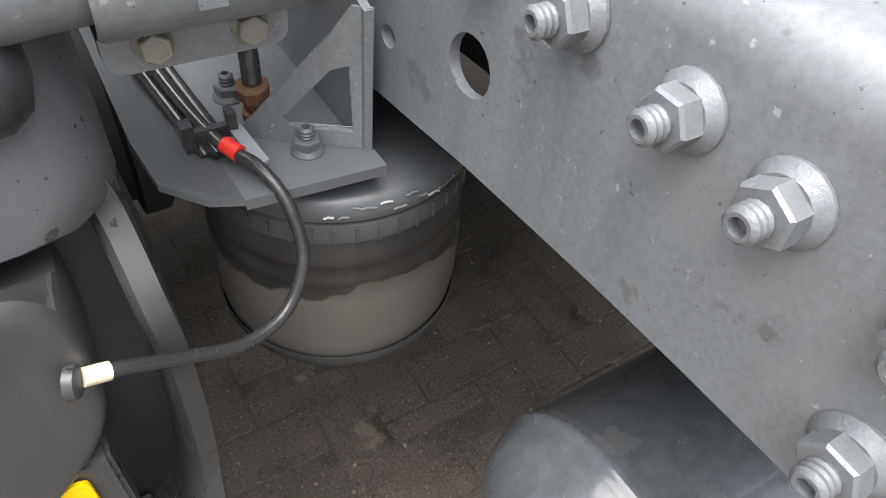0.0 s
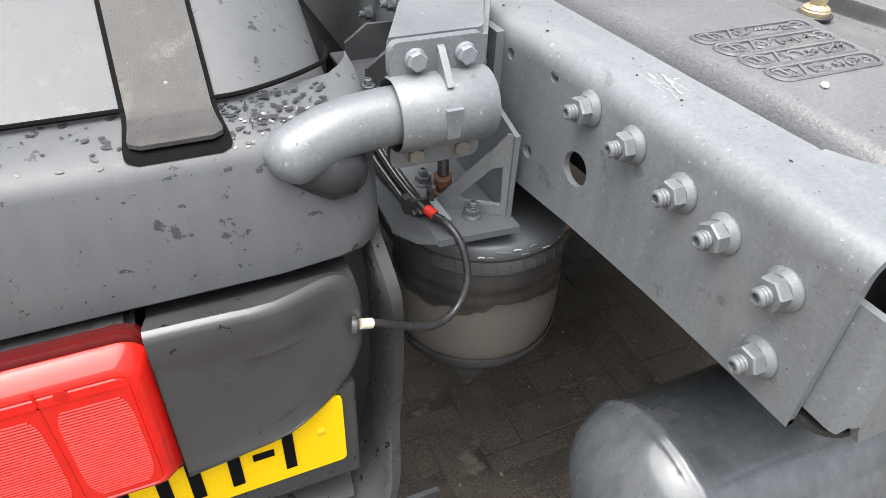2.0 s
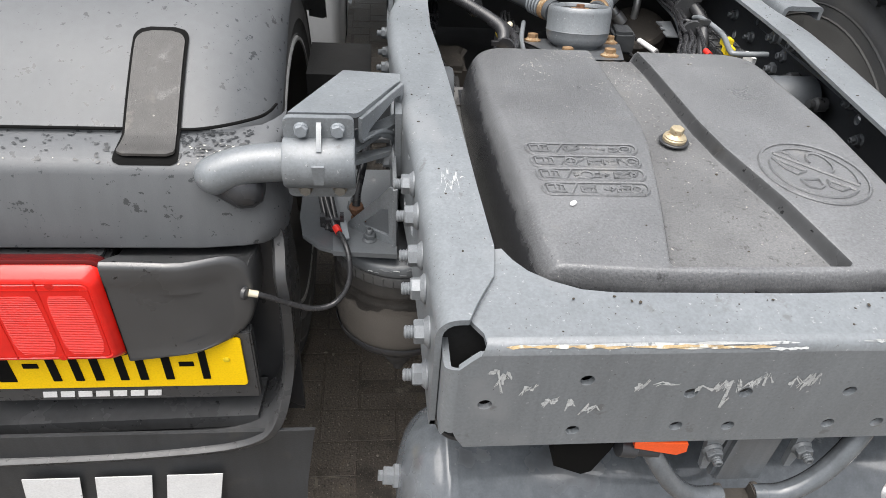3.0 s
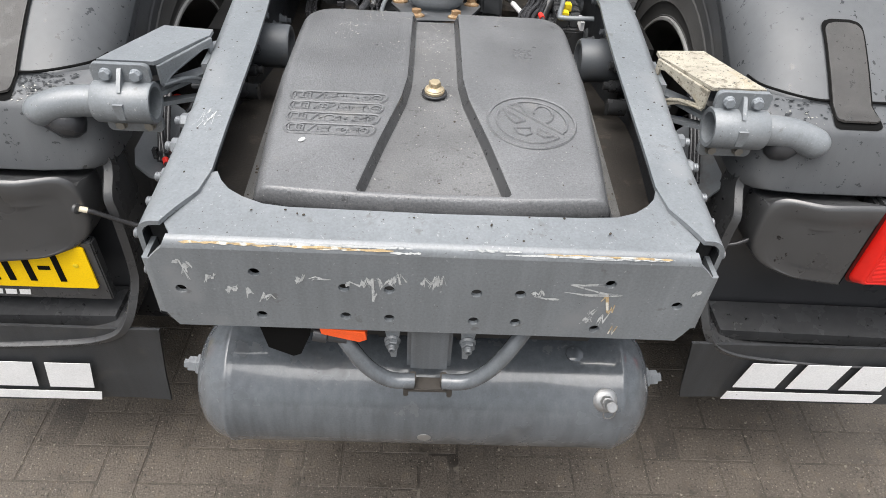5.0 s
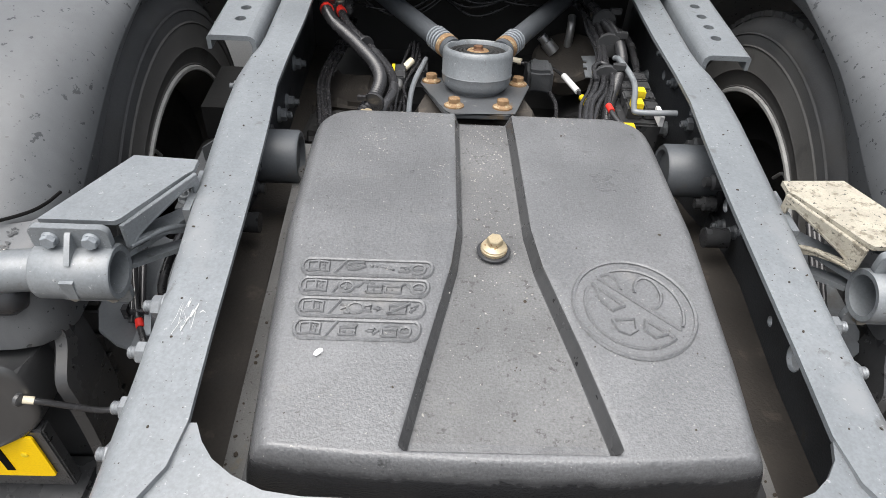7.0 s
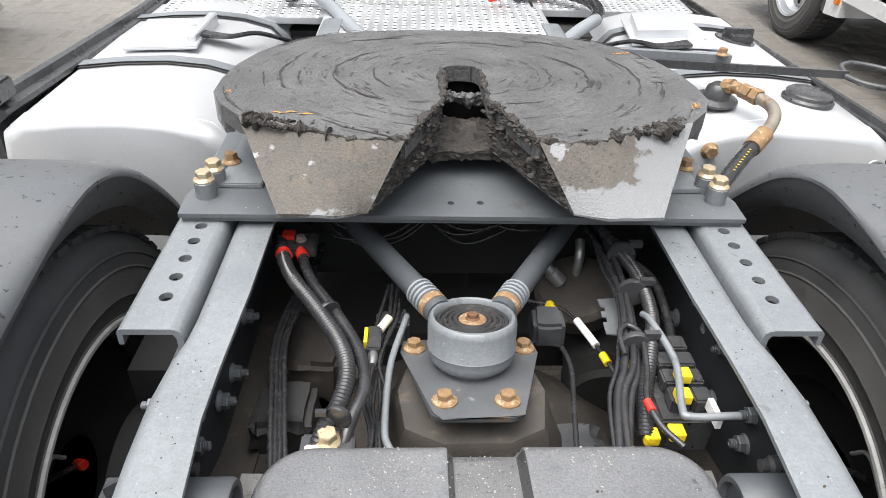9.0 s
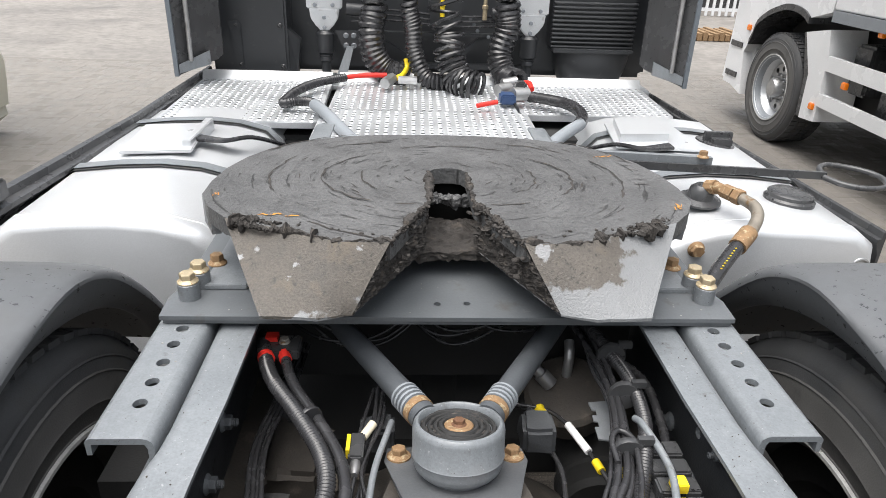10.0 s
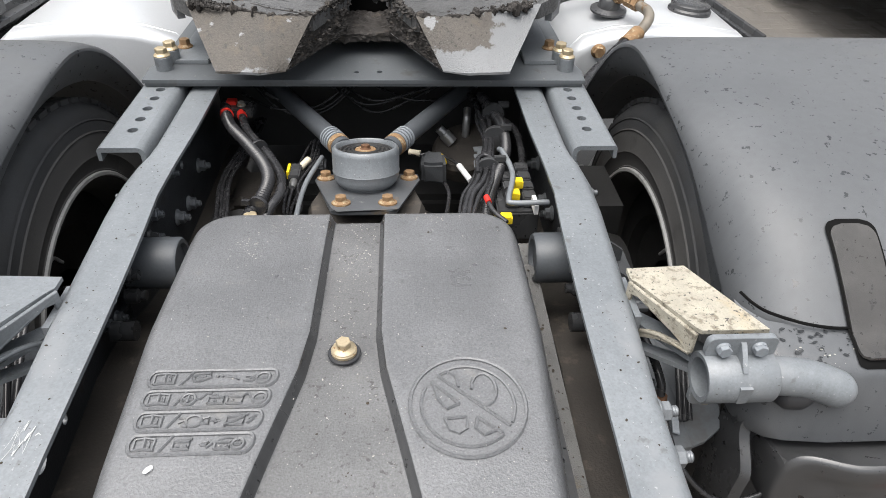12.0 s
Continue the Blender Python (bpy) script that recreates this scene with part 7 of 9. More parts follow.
for p, w in (((-0.232, 1.083, 0.908), 0.032), ((-0.195, 0.858, 0.910), 0.030)):
    bm = bmesh.new()
    lathe(bm, [(w * 0.62, -0.004), (w * 0.66, 0), (w * 0.62, 0.004)], p, (-0.55, 0.8, 0) if p[1] > 1 else (0.3, 0.9, 0), 16)
    box(bm, p[0] - w, p[0] - w * 0.5, p[1] - 0.005, p[1] + 0.003, p[2] + 0.004, p[2] + 0.012)
    solid("cable_tie", bm, cable_black, "black cable tie round the hoses", "cable tie", p, "cable ties")
block = thing("terminal_block", (-0.33, 1.25, 0.90), "black terminal block with red cable ends", "terminal block")
bm = bmesh.new()
box(bm, -0.345, -0.275, 1.255, 1.31, 0.895, 0.915)
part("base", bm, plastic_black, block, bevel=0.003)
bm = bmesh.new()
box(bm, -0.340, -0.318, 1.285, 1.305, 0.915, 0.924)
part("red_cap", bm, red_tape, block)
bolt(HEX_RUST_S, block, (-0.305, 1.285, 0.915), (0, 0, 1))
clampb = thing("hose_clamp", (-0.2, 0.835, 0.85), "black plastic hose clamp block with a pale bolt", "clamp")
bm = bmesh.new()
box(bm, -0.245, -0.172, 0.818, 0.852, 0.850, 0.884)
part("block", bm, plastic_black, clampb, bevel=0.003)
bolt(HEX_PALE, clampb, (-0.2085, 0.838, 0.884), (0, 0, 1))
bm = bmesh.new()
box(bm, -0.238, -0.216, 0.812, 0.830, 0.866, 0.888)
part("cream_clip", bm, cream, clampb, "cream plastic clip", bevel=0.002)
random.seed(14)
thin = [(-0.298, 1.534, 0.80), (-0.309, 1.312, 0.80), (-0.329, 1.138, 0.80), (-0.312, 0.998, 0.80), (-0.286, 0.84, 0.80)]
for k in range(4):
    hose("thin_cable", [(x + 0.007 * k - 0.01, y, z + random.uniform(-0.006, 0.006)) for x, y, z in thin], 0.0045, cable_black, "thin black cable tied to its neighbours", "cable", False, "thin cables")
bunb = [(-0.129, 1.24, 0.84), (-0.136, 1.155, 0.84), (-0.153, 1.036, 0.84), (-0.152, 0.959, 0.84), (-0.152, 0.891, 0.84), (-0.150, 0.80, 0.84)]
for k in range(5):
    hose("thin_cable", [(x + 0.006 * k - 0.012 + random.uniform(-0.008, 0.008), y, z + random.uniform(-0.010, 0.010)) for x, y, z in bunb], 0.0032, cable_black, "thin black sensor cable", "cable", False, "thin cables")
sensor = thing("cable_connector", (-0.15, 1.09, 0.85), "black cable connector with a cream sleeve and yellow clip", "connector", "cable connectors")
bm = bmesh.new()
tube(bm, [(-0.152, 1.108, 0.846), (-0.136, 1.135, 0.852)], 0.0078, 10, 1)
part("sleeve", bm, cream, sensor, "cream sleeve")
bm = bmesh.new()
box(bm, -0.172, -0.148, 1.050, 1.108, 0.836, 0.858)
part("shell", bm, plastic_black, sensor, bevel=0.003)
bm = bmesh.new()
box(bm, -0.176, -0.170, 1.06, 1.098, 0.845, 0.862)
part("clip", bm, yellow_clip, sensor)
bm = bmesh.new()
lathe(bm, [(0.008, 0), (0.009, 0.012), (0.006, 0.028)], (-0.160, 1.05, 0.846), (0, -1, 0), 12)
part("gland", bm, steel, sensor)
hose("steel_pipe", [(-0.105, 1.13, 0.86), (-0.129, 1.014, 0.86), (-0.134, 0.90, 0.86), (-0.128, 0.85, 0.86), (-0.10, 0.828, 0.86), (-0.011, 0.821, 0.86)], 0.0055, paint, "thin grey pipe bent round the axle casting", "pipe")
hose("thin_cable", [(0.10, 1.262, 0.795), (0.131, 1.252, 0.795), (0.175, 1.229, 0.79), (0.171, 1.154, 0.79), (0.183, 1.079, 0.79), (0.167, 0.961, 0.79), (0.151, 0.85, 0.79)], 0.0045, cable_black, "grey sensor lead with cream sleeve and yellow clip", "cable", False, "thin cables", [("sleeve", (0.094, 1.268, 0.797), (0.122, 1.258, 0.797), 0.0078, cream, "cream sleeve"), ("clip", (0.170, 1.243, 0.796), (0.176, 1.214, 0.796), 0.0105, yellow_clip, "yellow clip"), ("connector", (0.172, 1.212, 0.794), (0.172, 1.180, 0.792), 0.009, steel, "")])
hose("thin_cable", [(0.128, 1.250, 0.80), (0.187, 1.229, 0.80), (0.221, 1.175, 0.80), (0.239, 1.112, 0.80), (0.252, 1.055, 0.80), (0.262, 1.0, 0.79)], 0.0040, cable_black, "black lead with a white label sleeve", "cable", False, "thin cables", [("label_sleeve", (0.214, 1.190, 0.801), (0.236, 1.120, 0.801), 0.0072, white, "white label sleeve"), ("clip", (0.242, 1.098, 0.80), (0.247, 1.075, 0.80), 0.0075, yellow_clip, "")])
hose("corrugated_hose", [(0.270, 1.42, 0.88), (0.282, 1.357, 0.90), (0.297, 1.274, 0.905), (0.311, 1.182, 0.905), (0.306, 1.084, 0.90), (0.280, 0.999, 0.895), (0.255, 0.93, 0.88), (0.24, 0.86, 0.86)], 0.0125, cable_black, "black corrugated conduit in the wiring bundle", "hose", True, "hoses")
hose("corrugated_hose", [(0.318, 1.26, 0.89), (0.345, 1.20, 0.89), (0.350, 1.12, 0.87), (0.34, 1.05, 0.86)], 0.0085, cable_black, "short black corrugated conduit branch", "hose", True, "hoses")
run = [(0.262, 1.42, 0.885), (0.277, 1.351, 0.89), (0.278, 1.231, 0.89), (0.276, 1.128, 0.888), (0.246, 0.984, 0.885), (0.218, 0.912, 0.88), (0.190, 0.78, 0.87)]
for k in range(8):
    dx, dz = random.uniform(-0.018, 0.018), random.uniform(-0.012, 0.012)
    hose("wiring_strand", [(x + dx + random.uniform(-0.006, 0.006), y, z + dz) for x, y, z in run], random.choice((0.0035, 0.0045, 0.006)), cable_black if k % 5 else paint_dark, "black strand of the wiring bundle", "cable", False, "wiring strands")
for p in ((0.298, 1.26, 0.905), (0.29, 1.15, 0.90), (0.262, 1.02, 0.892)):
    bm = bmesh.new()
    lathe(bm, [(0.026, -0.006), (0.028, 0), (0.026, 0.006)], p, (0.1, 1, 0), 14)
    box(bm, p[0] + 0.01, p[0] + 0.035, p[1] - 0.006, p[1] + 0.004, p[2] + 0.018, p[2] + 0.030)
    solid("cable_tie", bm, plastic_black, "black cable clip round the wiring bundle", "cable tie", p, "cable ties")
hose("wiring_loop", [(0.236, 0.99, 0.90), (0.238, 1.035, 0.905), (0.256, 1.055, 0.905), (0.272, 1.03, 0.905), (0.262, 0.96, 0.90), (0.245, 0.90, 0.90), (0.252, 0.855, 0.895), (0.275, 0.82, 0.89)], 0.0048, cable_black, "black cable loop with red tape", "cable", False, "", [("tape", (0.243, 0.895, 0.90), (0.246, 0.876, 0.899), 0.0062, red_tape, "red tape band")])
hose("steel_pipe", [(0.292, 1.09, 0.90), (0.296, 1.057, 0.91), (0.304, 0.963, 0.912), (0.284, 0.872, 0.912), (0.290, 0.854, 0.912), (0.348, 0.855, 0.912), (0.36, 0.855, 0.912)], 0.0058, paint, "bent grey pipe beside the fuse block", "pipe")
fuse = thing("fuse_block", (0.32, 0.95, 0.80), "black ribbed connector block with yellow clips", "connector block")
bm = bmesh.new()
box(bm, 0.268, 0.352, 0.885, 1.055, 0.80, 0.868)
part("body", bm, plastic_black, fuse, bevel=0.004)
for k in range(4):
    for j in range(2):
        bm = bmesh.new()
        y0 = 0.90 + 0.038 * k
        box(bm, 0.285 + 0.034 * j, 0.313 + 0.034 * j, y0, y0 + 0.032, 0.868, 0.893)
        part("socket", bm, plastic_black, fuse, bevel=0.003)
for x, y, z in ((0.312, 0.945, 0.905), (0.300, 0.906, 0.902), (0.281, 0.860, 0.876), (0.247, 0.862, 0.866)):
    bm = bmesh.new()
    box(bm, x - 0.011, x + 0.011, y - 0.011, y + 0.011, z - 0.012, z + 0.004)
    box(bm, x - 0.007, x + 0.007, y - 0.013, y - 0.009, z - 0.006, z + 0.007)
    part("yellow_clip", bm, yellow_clip, fuse, "yellow locking clip", bevel=0.0015)
bm = bmesh.new()
box(bm, 0.335, 0.343, 0.86, 0.90, 0.880, 0.90)
part("label_tab", bm, white, fuse, "white label tab")
bm = bmesh.new()
holed(bm, [(0.240, 1.095), (0.268, 1.090), (0.285, 1.195), (0.245, 1.190), (0.247, 1.170), (0.254, 1.168), (0.252, 1.155), (0.244, 1.155), (0.243, 1.14), (0.250, 1.138), (0.249, 1.125), (0.241, 1.125)], [], lambda u, v, w: V(u, v, 0.852 - w), 0.003)
solid("notched_plate", bm, zinc, "pale notched zinc sheet for cable ties", "sheet", (0.26, 1.14, 0.85))
chamber = thing("brake_chamber", (0.25, 1.30, 0.72), "dark brown dusty brake chamber with a hose fitting", "brake chamber")
bm = bmesh.new()
lathe(bm, [(0.02, 0.0), (0.075, 0.0), (0.085, -0.01), (0.085, -0.05), (0.06, -0.08)], (0.235, 1.30, 0.80), (-0.2, -0.3, 1), 28)
part("body", bm, rust_cast, chamber)
bm = bmesh.new()
lathe(bm, [(0.016, 0), (0.016, 0.03), (0.012, 0.032), (0.012, 0.05)], (0.205, 1.31, 0.80), (-0.6, 0.2, 0.6), 10)
tube(bm, [(0.24, 1.33, 0.80), (0.242, 1.335, 0.85), (0.245, 1.36, 0.87)], 0.010, 10)
part("fitting", bm, steel, chamber)
# dim lumps below: axle tubes, valves and plates
for x0, x1, y0, y1, z0, z1, m, nm, lab in ((-0.36, -0.26, 0.97, 1.08, 0.68, 0.76, dark_under, "valve_body", "dark dusty valve block between the rails"), (-0.34, -0.23, 1.13, 1.28, 0.64, 0.74, rust_cast, "bump_stop", "black dusty rubber stop"), (0.120, 0.178, 1.12, 1.18, 0.79, 0.845, dark_inner, "sensor_box", "small dark sensor box beside the joint"), (-0.16, -0.10, 1.14, 1.19, 0.78, 0.83, dark_inner, "valve_body", "small dark valve block"), (0.10, 0.22, 0.93, 1.02, 0.62, 0.72, dark_inner, "brake_caliper", "dark dusty brake caliper")):
    bm = bmesh.new()
    box(bm, x0, x1, y0, y1, z0, z1)
    bmesh.ops.subdivide_edges(bm, edges=bm.edges, cuts=5, use_grid_fill=True)
    for v in bm.verts:
        v.co += noise.noise_vector(v.co * 22) * 0.006
    solid(nm, bm, m, lab, nm.replace("_", " "), ((x0 + x1) / 2, (y0 + y1) / 2, z0), bevel=0.012)
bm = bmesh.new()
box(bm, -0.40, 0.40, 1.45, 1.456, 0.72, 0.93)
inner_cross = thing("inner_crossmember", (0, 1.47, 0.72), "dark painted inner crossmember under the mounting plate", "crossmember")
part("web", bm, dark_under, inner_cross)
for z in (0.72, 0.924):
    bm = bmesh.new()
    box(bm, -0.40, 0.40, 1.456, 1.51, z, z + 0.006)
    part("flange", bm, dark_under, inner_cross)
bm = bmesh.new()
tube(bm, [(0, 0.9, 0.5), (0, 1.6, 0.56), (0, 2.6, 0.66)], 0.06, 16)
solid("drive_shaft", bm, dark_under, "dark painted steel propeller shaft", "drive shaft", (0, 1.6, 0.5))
# Unseen dark slab added to hide the lit paving between the rails
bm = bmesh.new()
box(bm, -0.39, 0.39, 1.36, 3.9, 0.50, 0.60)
solid("gearbox_floor", bm, dark_under, "added dark slab between the rails, in place of shade", "underbody", (0, 2.9, 0.6), bevel=0.02)
for k in range(7):
    x = random.uniform(-0.2, 0.2)
    hose("thin_cable", [(x - 0.14, 1.42, 0.90 + random.uniform(-0.02, 0.03)), (x - 0.05, 1.36, 0.88 + random.uniform(-0.02, 0.02)), (x + 0.05, 1.38, 0.87 + random.uniform(-0.02, 0.04)), (x + 0.15, 1.43, 0.92)], 0.0035, cable_black, "thin black cable sagging under the mounting plate", "cable", False, "thin cables")

# ---- aluminium side tanks ----
behind = set(scene.objects)
def side_tank(s):
    ob = thing("fuel_tank", (s * 0.92, 2.5, 0.35), "brushed aluminium fuel tank with rubber-lined straps", "fuel tank", "fuel tanks")
    x0, x1 = 0.60, (1.215 if s < 0 else 1.238)
    prof = [(x0 + 0.06, 0.30), (x1 - 0.06, 0.30), (x1 - 0.015, 0.32), (x1, 0.37), (x1, 0.78), (x1 - 0.012, 0.850), (x1 - 0.06, 0.885), (x1 - 0.2, 0.900), (0.88, 0.905), (x0 + 0.16, 0.895), (x0 + 0.06, 0.868), (x0 + 0.015, 0.82), (x0, 0.76), (x0, 0.37), (x0 + 0.015, 0.32)]
    bm = bmesh.new()
    loops = []
    for y, k in ((1.885, 0.90), (1.888, 0.94), (1.897, 0.975), (1.912, 0.995), (1.93, 1.0), (3.08, 1.0)):
        loops.append([V(s * (0.9075 + (x - 0.9075) * k), y, 0.6 + (z - 0.6) * k) for x, z in prof])
    rings(bm, loops)
    part("shell", bm, alu, ob, smooth=50)
    bm = bmesh.new()
    loops = []
    for y, e in ((1.948, 0.0), (1.950, 0.003), (1.956, 0.003), (1.958, 0.0)):
        loops.append([V(s * (0.9075 + (x - 0.9075) * (1 + e)), y, 0.6 + (z - 0.6) * (1 + e * 2)) for x, z in prof])
    rings(bm, loops, cap=False)
    part("weld_seam", bm, alu, ob)
    for y in (2.33, 2.86):
        for w, e, m, nm in ((0.034, 0.008, rubber, "strap_liner"), (0.026, 0.015, paint, "strap")):
            bm = bmesh.new()
            loops = []
            for q in (-w, w):
                loops.append([V(s * (0.9075 + (x - 0.9075) * (1 + e * 1.2)), y + q, 0.6 + (z - 0.6) * (1 + e * 2.6)) for x, z in prof])
            rings(bm, loops, cap=False)
            part(nm, bm, m, ob, "black rubber strap liner" if m is rubber else "grey steel strap")
    bm = bmesh.new()
    if s < 0:
        prism(bm, [(-1.06, 2.42, 0.906), (-0.82, 2.42, 0.916), (-0.85, 2.76, 0.918), (-1.09, 2.76, 0.906)], (0, 0, 0.010))
        box(bm, -0.865, -0.835, 2.47, 2.76, 0.895, 0.945)
    else:
        prism(bm, [(0.66, 2.58, 0.912), (0.99, 2.55, 0.912), (0.97, 2.96, 0.914), (0.70, 2.90, 0.914)], (0, 0, 0.006))
        prism(bm, [(0.69, 2.64, 0.918), (0.88, 2.66, 0.918), (0.91, 2.92, 0.918), (0.73, 2.88, 0.918)], (0, 0, 0.030))
    part("sensor_shield", bm, alu, ob, "folded aluminium shield plate", bevel=0.003)
    for k in range(4):
        bm = bmesh.new()
        tube(bm, [V(s * 0.86, 2.55 + 0.015 * k, 0.925), V(s * 0.74, 2.50 + 0.02 * k, 0.935 - 0.005 * k), V(s * 0.66, 2.60, 0.92), V(s * 0.58, 2.75, 0.85)], 0.008, 8)
        part("sensor_lead", bm, cable_black, ob)
    return ob


side_tank(-1)
right_tank = side_tank(1)
bm = bmesh.new()
lathe(bm, [(0.075, 0), (0.075, 0.012), (0.068, 0.018), (0.068, 0.028), (0.060, 0.034), (0.02, 0.034)], (1.075, 2.12, 0.893), (0.05, 0, 1), 32)
part("filler_cap", bm, plastic_black, right_tank, "black filler cap")
bm = bmesh.new()
lathe(bm, [(0.085, 0), (0.085, 0.008), (0.05, 0.010)], (1.115, 2.75, 0.885), (0.15, 0, 1), 28)
box(bm, 1.06, 1.17, 2.74, 2.765, 0.89, 0.935)
box(bm, 1.075, 1.155, 2.70, 2.80, 0.89, 0.915)
part("vent_cap", bm, plastic_black, right_tank, "black vent cap with a lug", bevel=0.003)
bolt(HEX_BIG, right_tank, (0.703, 1.885, 0.838), (0, -1, 0), "bolt", "large rusty drain plug", 0.2)
bm = bmesh.new()
tube(bm, [V(1.19 + 0.022 * math.cos(a), 1.886, 0.79 + 0.022 * math.sin(a)) for a in [k * math.pi / 8 for k in range(17)]], 0.006, 8, 1)
part("end_ring", bm, steel, right_tank, "chrome ring")
# return line
hydr = thing("hydraulic_line", (0.80, 2.05, 0.92), "rusty elbow fittings with a black hydraulic hose", "hydraulic line")
bm = bmesh.new()
lathe(bm, [(0.062, 0), (0.062, 0.006), (0.040, 0.014), (0.034, 0.040), (0.020, 0.052)], (0.775, 2.07, 0.900), (0, -0.1, 1), 24)
part("rubber_boot", bm, plastic_black, hydr, "black rubber boot")
for p, q, r, k in (((0.785, 2.06, 0.945), (0.80, 2.035, 0.955), 0.022, 8), ((0.80, 2.035, 0.955), (0.818, 1.995, 0.955), 0.017, 12), ((0.812, 2.01, 0.955), (0.826, 1.975, 0.955), 0.021, 6), ((0.828, 1.972, 0.955), (0.838, 1.950, 0.954), 0.0225, 6)):
    bm = bmesh.new()
    tube(bm, [p, q], r, k, 1)
    part("union_nut", bm, rusty, hydr, "rusty union nut")
bm = bmesh.new()
tube(bm, [(0.838, 1.95, 0.954), (0.852, 1.905, 0.950), (0.845, 1.86, 0.940), (0.815, 1.815, 0.925), (0.785, 1.785, 0.915)], 0.0165, 14)
part("bent_pipe", bm, mat("tarnished pipe", (0.24, 0.215, 0.18), 0.5, 0.5, 0.2, 30, 300, 0.3, [((0.20, 0.13, 0.07), 40, 0.56, 0.1, 0.8)]), hydr)
bm = bmesh.new()
tube(bm, [(0.795, 1.795, 0.918), (0.745, 1.745, 0.900)], 0.0235, 14, 1)
part("crimp_sleeve", bm, rusty, hydr, "brown crimped sleeve")
bm = bmesh.new()
tube(bm, [(0.75, 1.75, 0.902), (0.70, 1.70, 0.885), (0.63, 1.62, 0.86), (0.53, 1.50, 0.82), (0.46, 1.42, 0.76)], 0.0195, 14)
line = part("hose", bm, cable_black, hydr, "black hydraulic hose with yellow print")
for k in range(9):
    p = V(0.725, 1.728, 0.894).lerp(V(0.655, 1.650, 0.870), k / 9)
    bm = bmesh.new()
    q = p + V(0.002, -0.012, 0.0165)
    box(bm, q.x - 0.0022, q.x + 0.0022, q.y - 0.0016, q.y + 0.0016, q.z - 0.0006, q.z + 0.001)
    part("print_bar", bm, yellow_clip, line)
# release handle of the coupling
handle = thing("release_handle", (1.0, 2.12, 0.96), "long black flat-bar release handle with an oval grip", "handle")
bm = bmesh.new()
prism(bm, [(0.44, 2.19, 0.985), (1.16, 2.095, 0.985), (1.16, 2.095, 0.962), (0.44, 2.19, 0.962)], (0.001, 0.010, 0))
part("flat_bar", bm, plastic_black, handle, bevel=0.001)
bm = bmesh.new()
prism(bm, [(0.44, 2.205, 0.955), (0.83, 2.155, 0.955), (0.83, 2.175, 0.955), (0.44, 2.225, 0.955)], (0, 0, 0.05))
part("guide_bar", bm, paint, handle, bevel=0.002)
bolt(HEX_BROWN, handle, (0.80, 2.16, 1.005), (0, 0, 1))
bm = bmesh.new()
tube(bm, [(1.15, 2.10, 0.975), (1.17, 2.155, 0.98), (1.22, 2.185, 0.98), (1.30, 2.155, 0.975), (1.335, 2.10, 0.97), (1.31, 2.035, 0.965), (1.24, 2.015, 0.965), (1.18, 2.04, 0.968), (1.15, 2.09, 0.972)], 0.0085, 10)
part("grip", bm, plastic_black, handle)
# sills along the tanks
for s in (-1, 1):
    bm = bmesh.new()
    loops = []
    for y, out, w in ((1.95, 1.270, 0.066), (2.4, 1.228, 0.056), (2.9, 1.186, 0.042), (3.9, 1.166, 0.034)):
        if s > 0:
            out, w = 1.290 - 0.07 * (y - 1.9), 0.022
        loops.append([V(s * (out - k * w), y, z - (0.050 if s > 0 else 0)) for k, z in ((1.0, 0.895), (0.95, 0.908), (0.5, 0.912), (0.42, 0.932), (0.10, 0.936), (0.0, 0.926), (0.0, 0.55), (0.3, 0.55), (0.4, 0.86))])
    rings(bm, loops)
    ob = solid("side_skirt", bm, plastic_black, "black plastic edge strip of the side skirt", "side skirt", (s * 1.25, 2.9, 0.55), "side skirts")
bm = bmesh.new()
box(bm, -1.30, -1.19, 1.93, 2.02, 0.90, 0.955)
solid("skirt_clip", bm, plastic_black, "black rubber clip on the skirt edge", "clip", (-1.25, 1.97, 0.9), bevel=0.006)


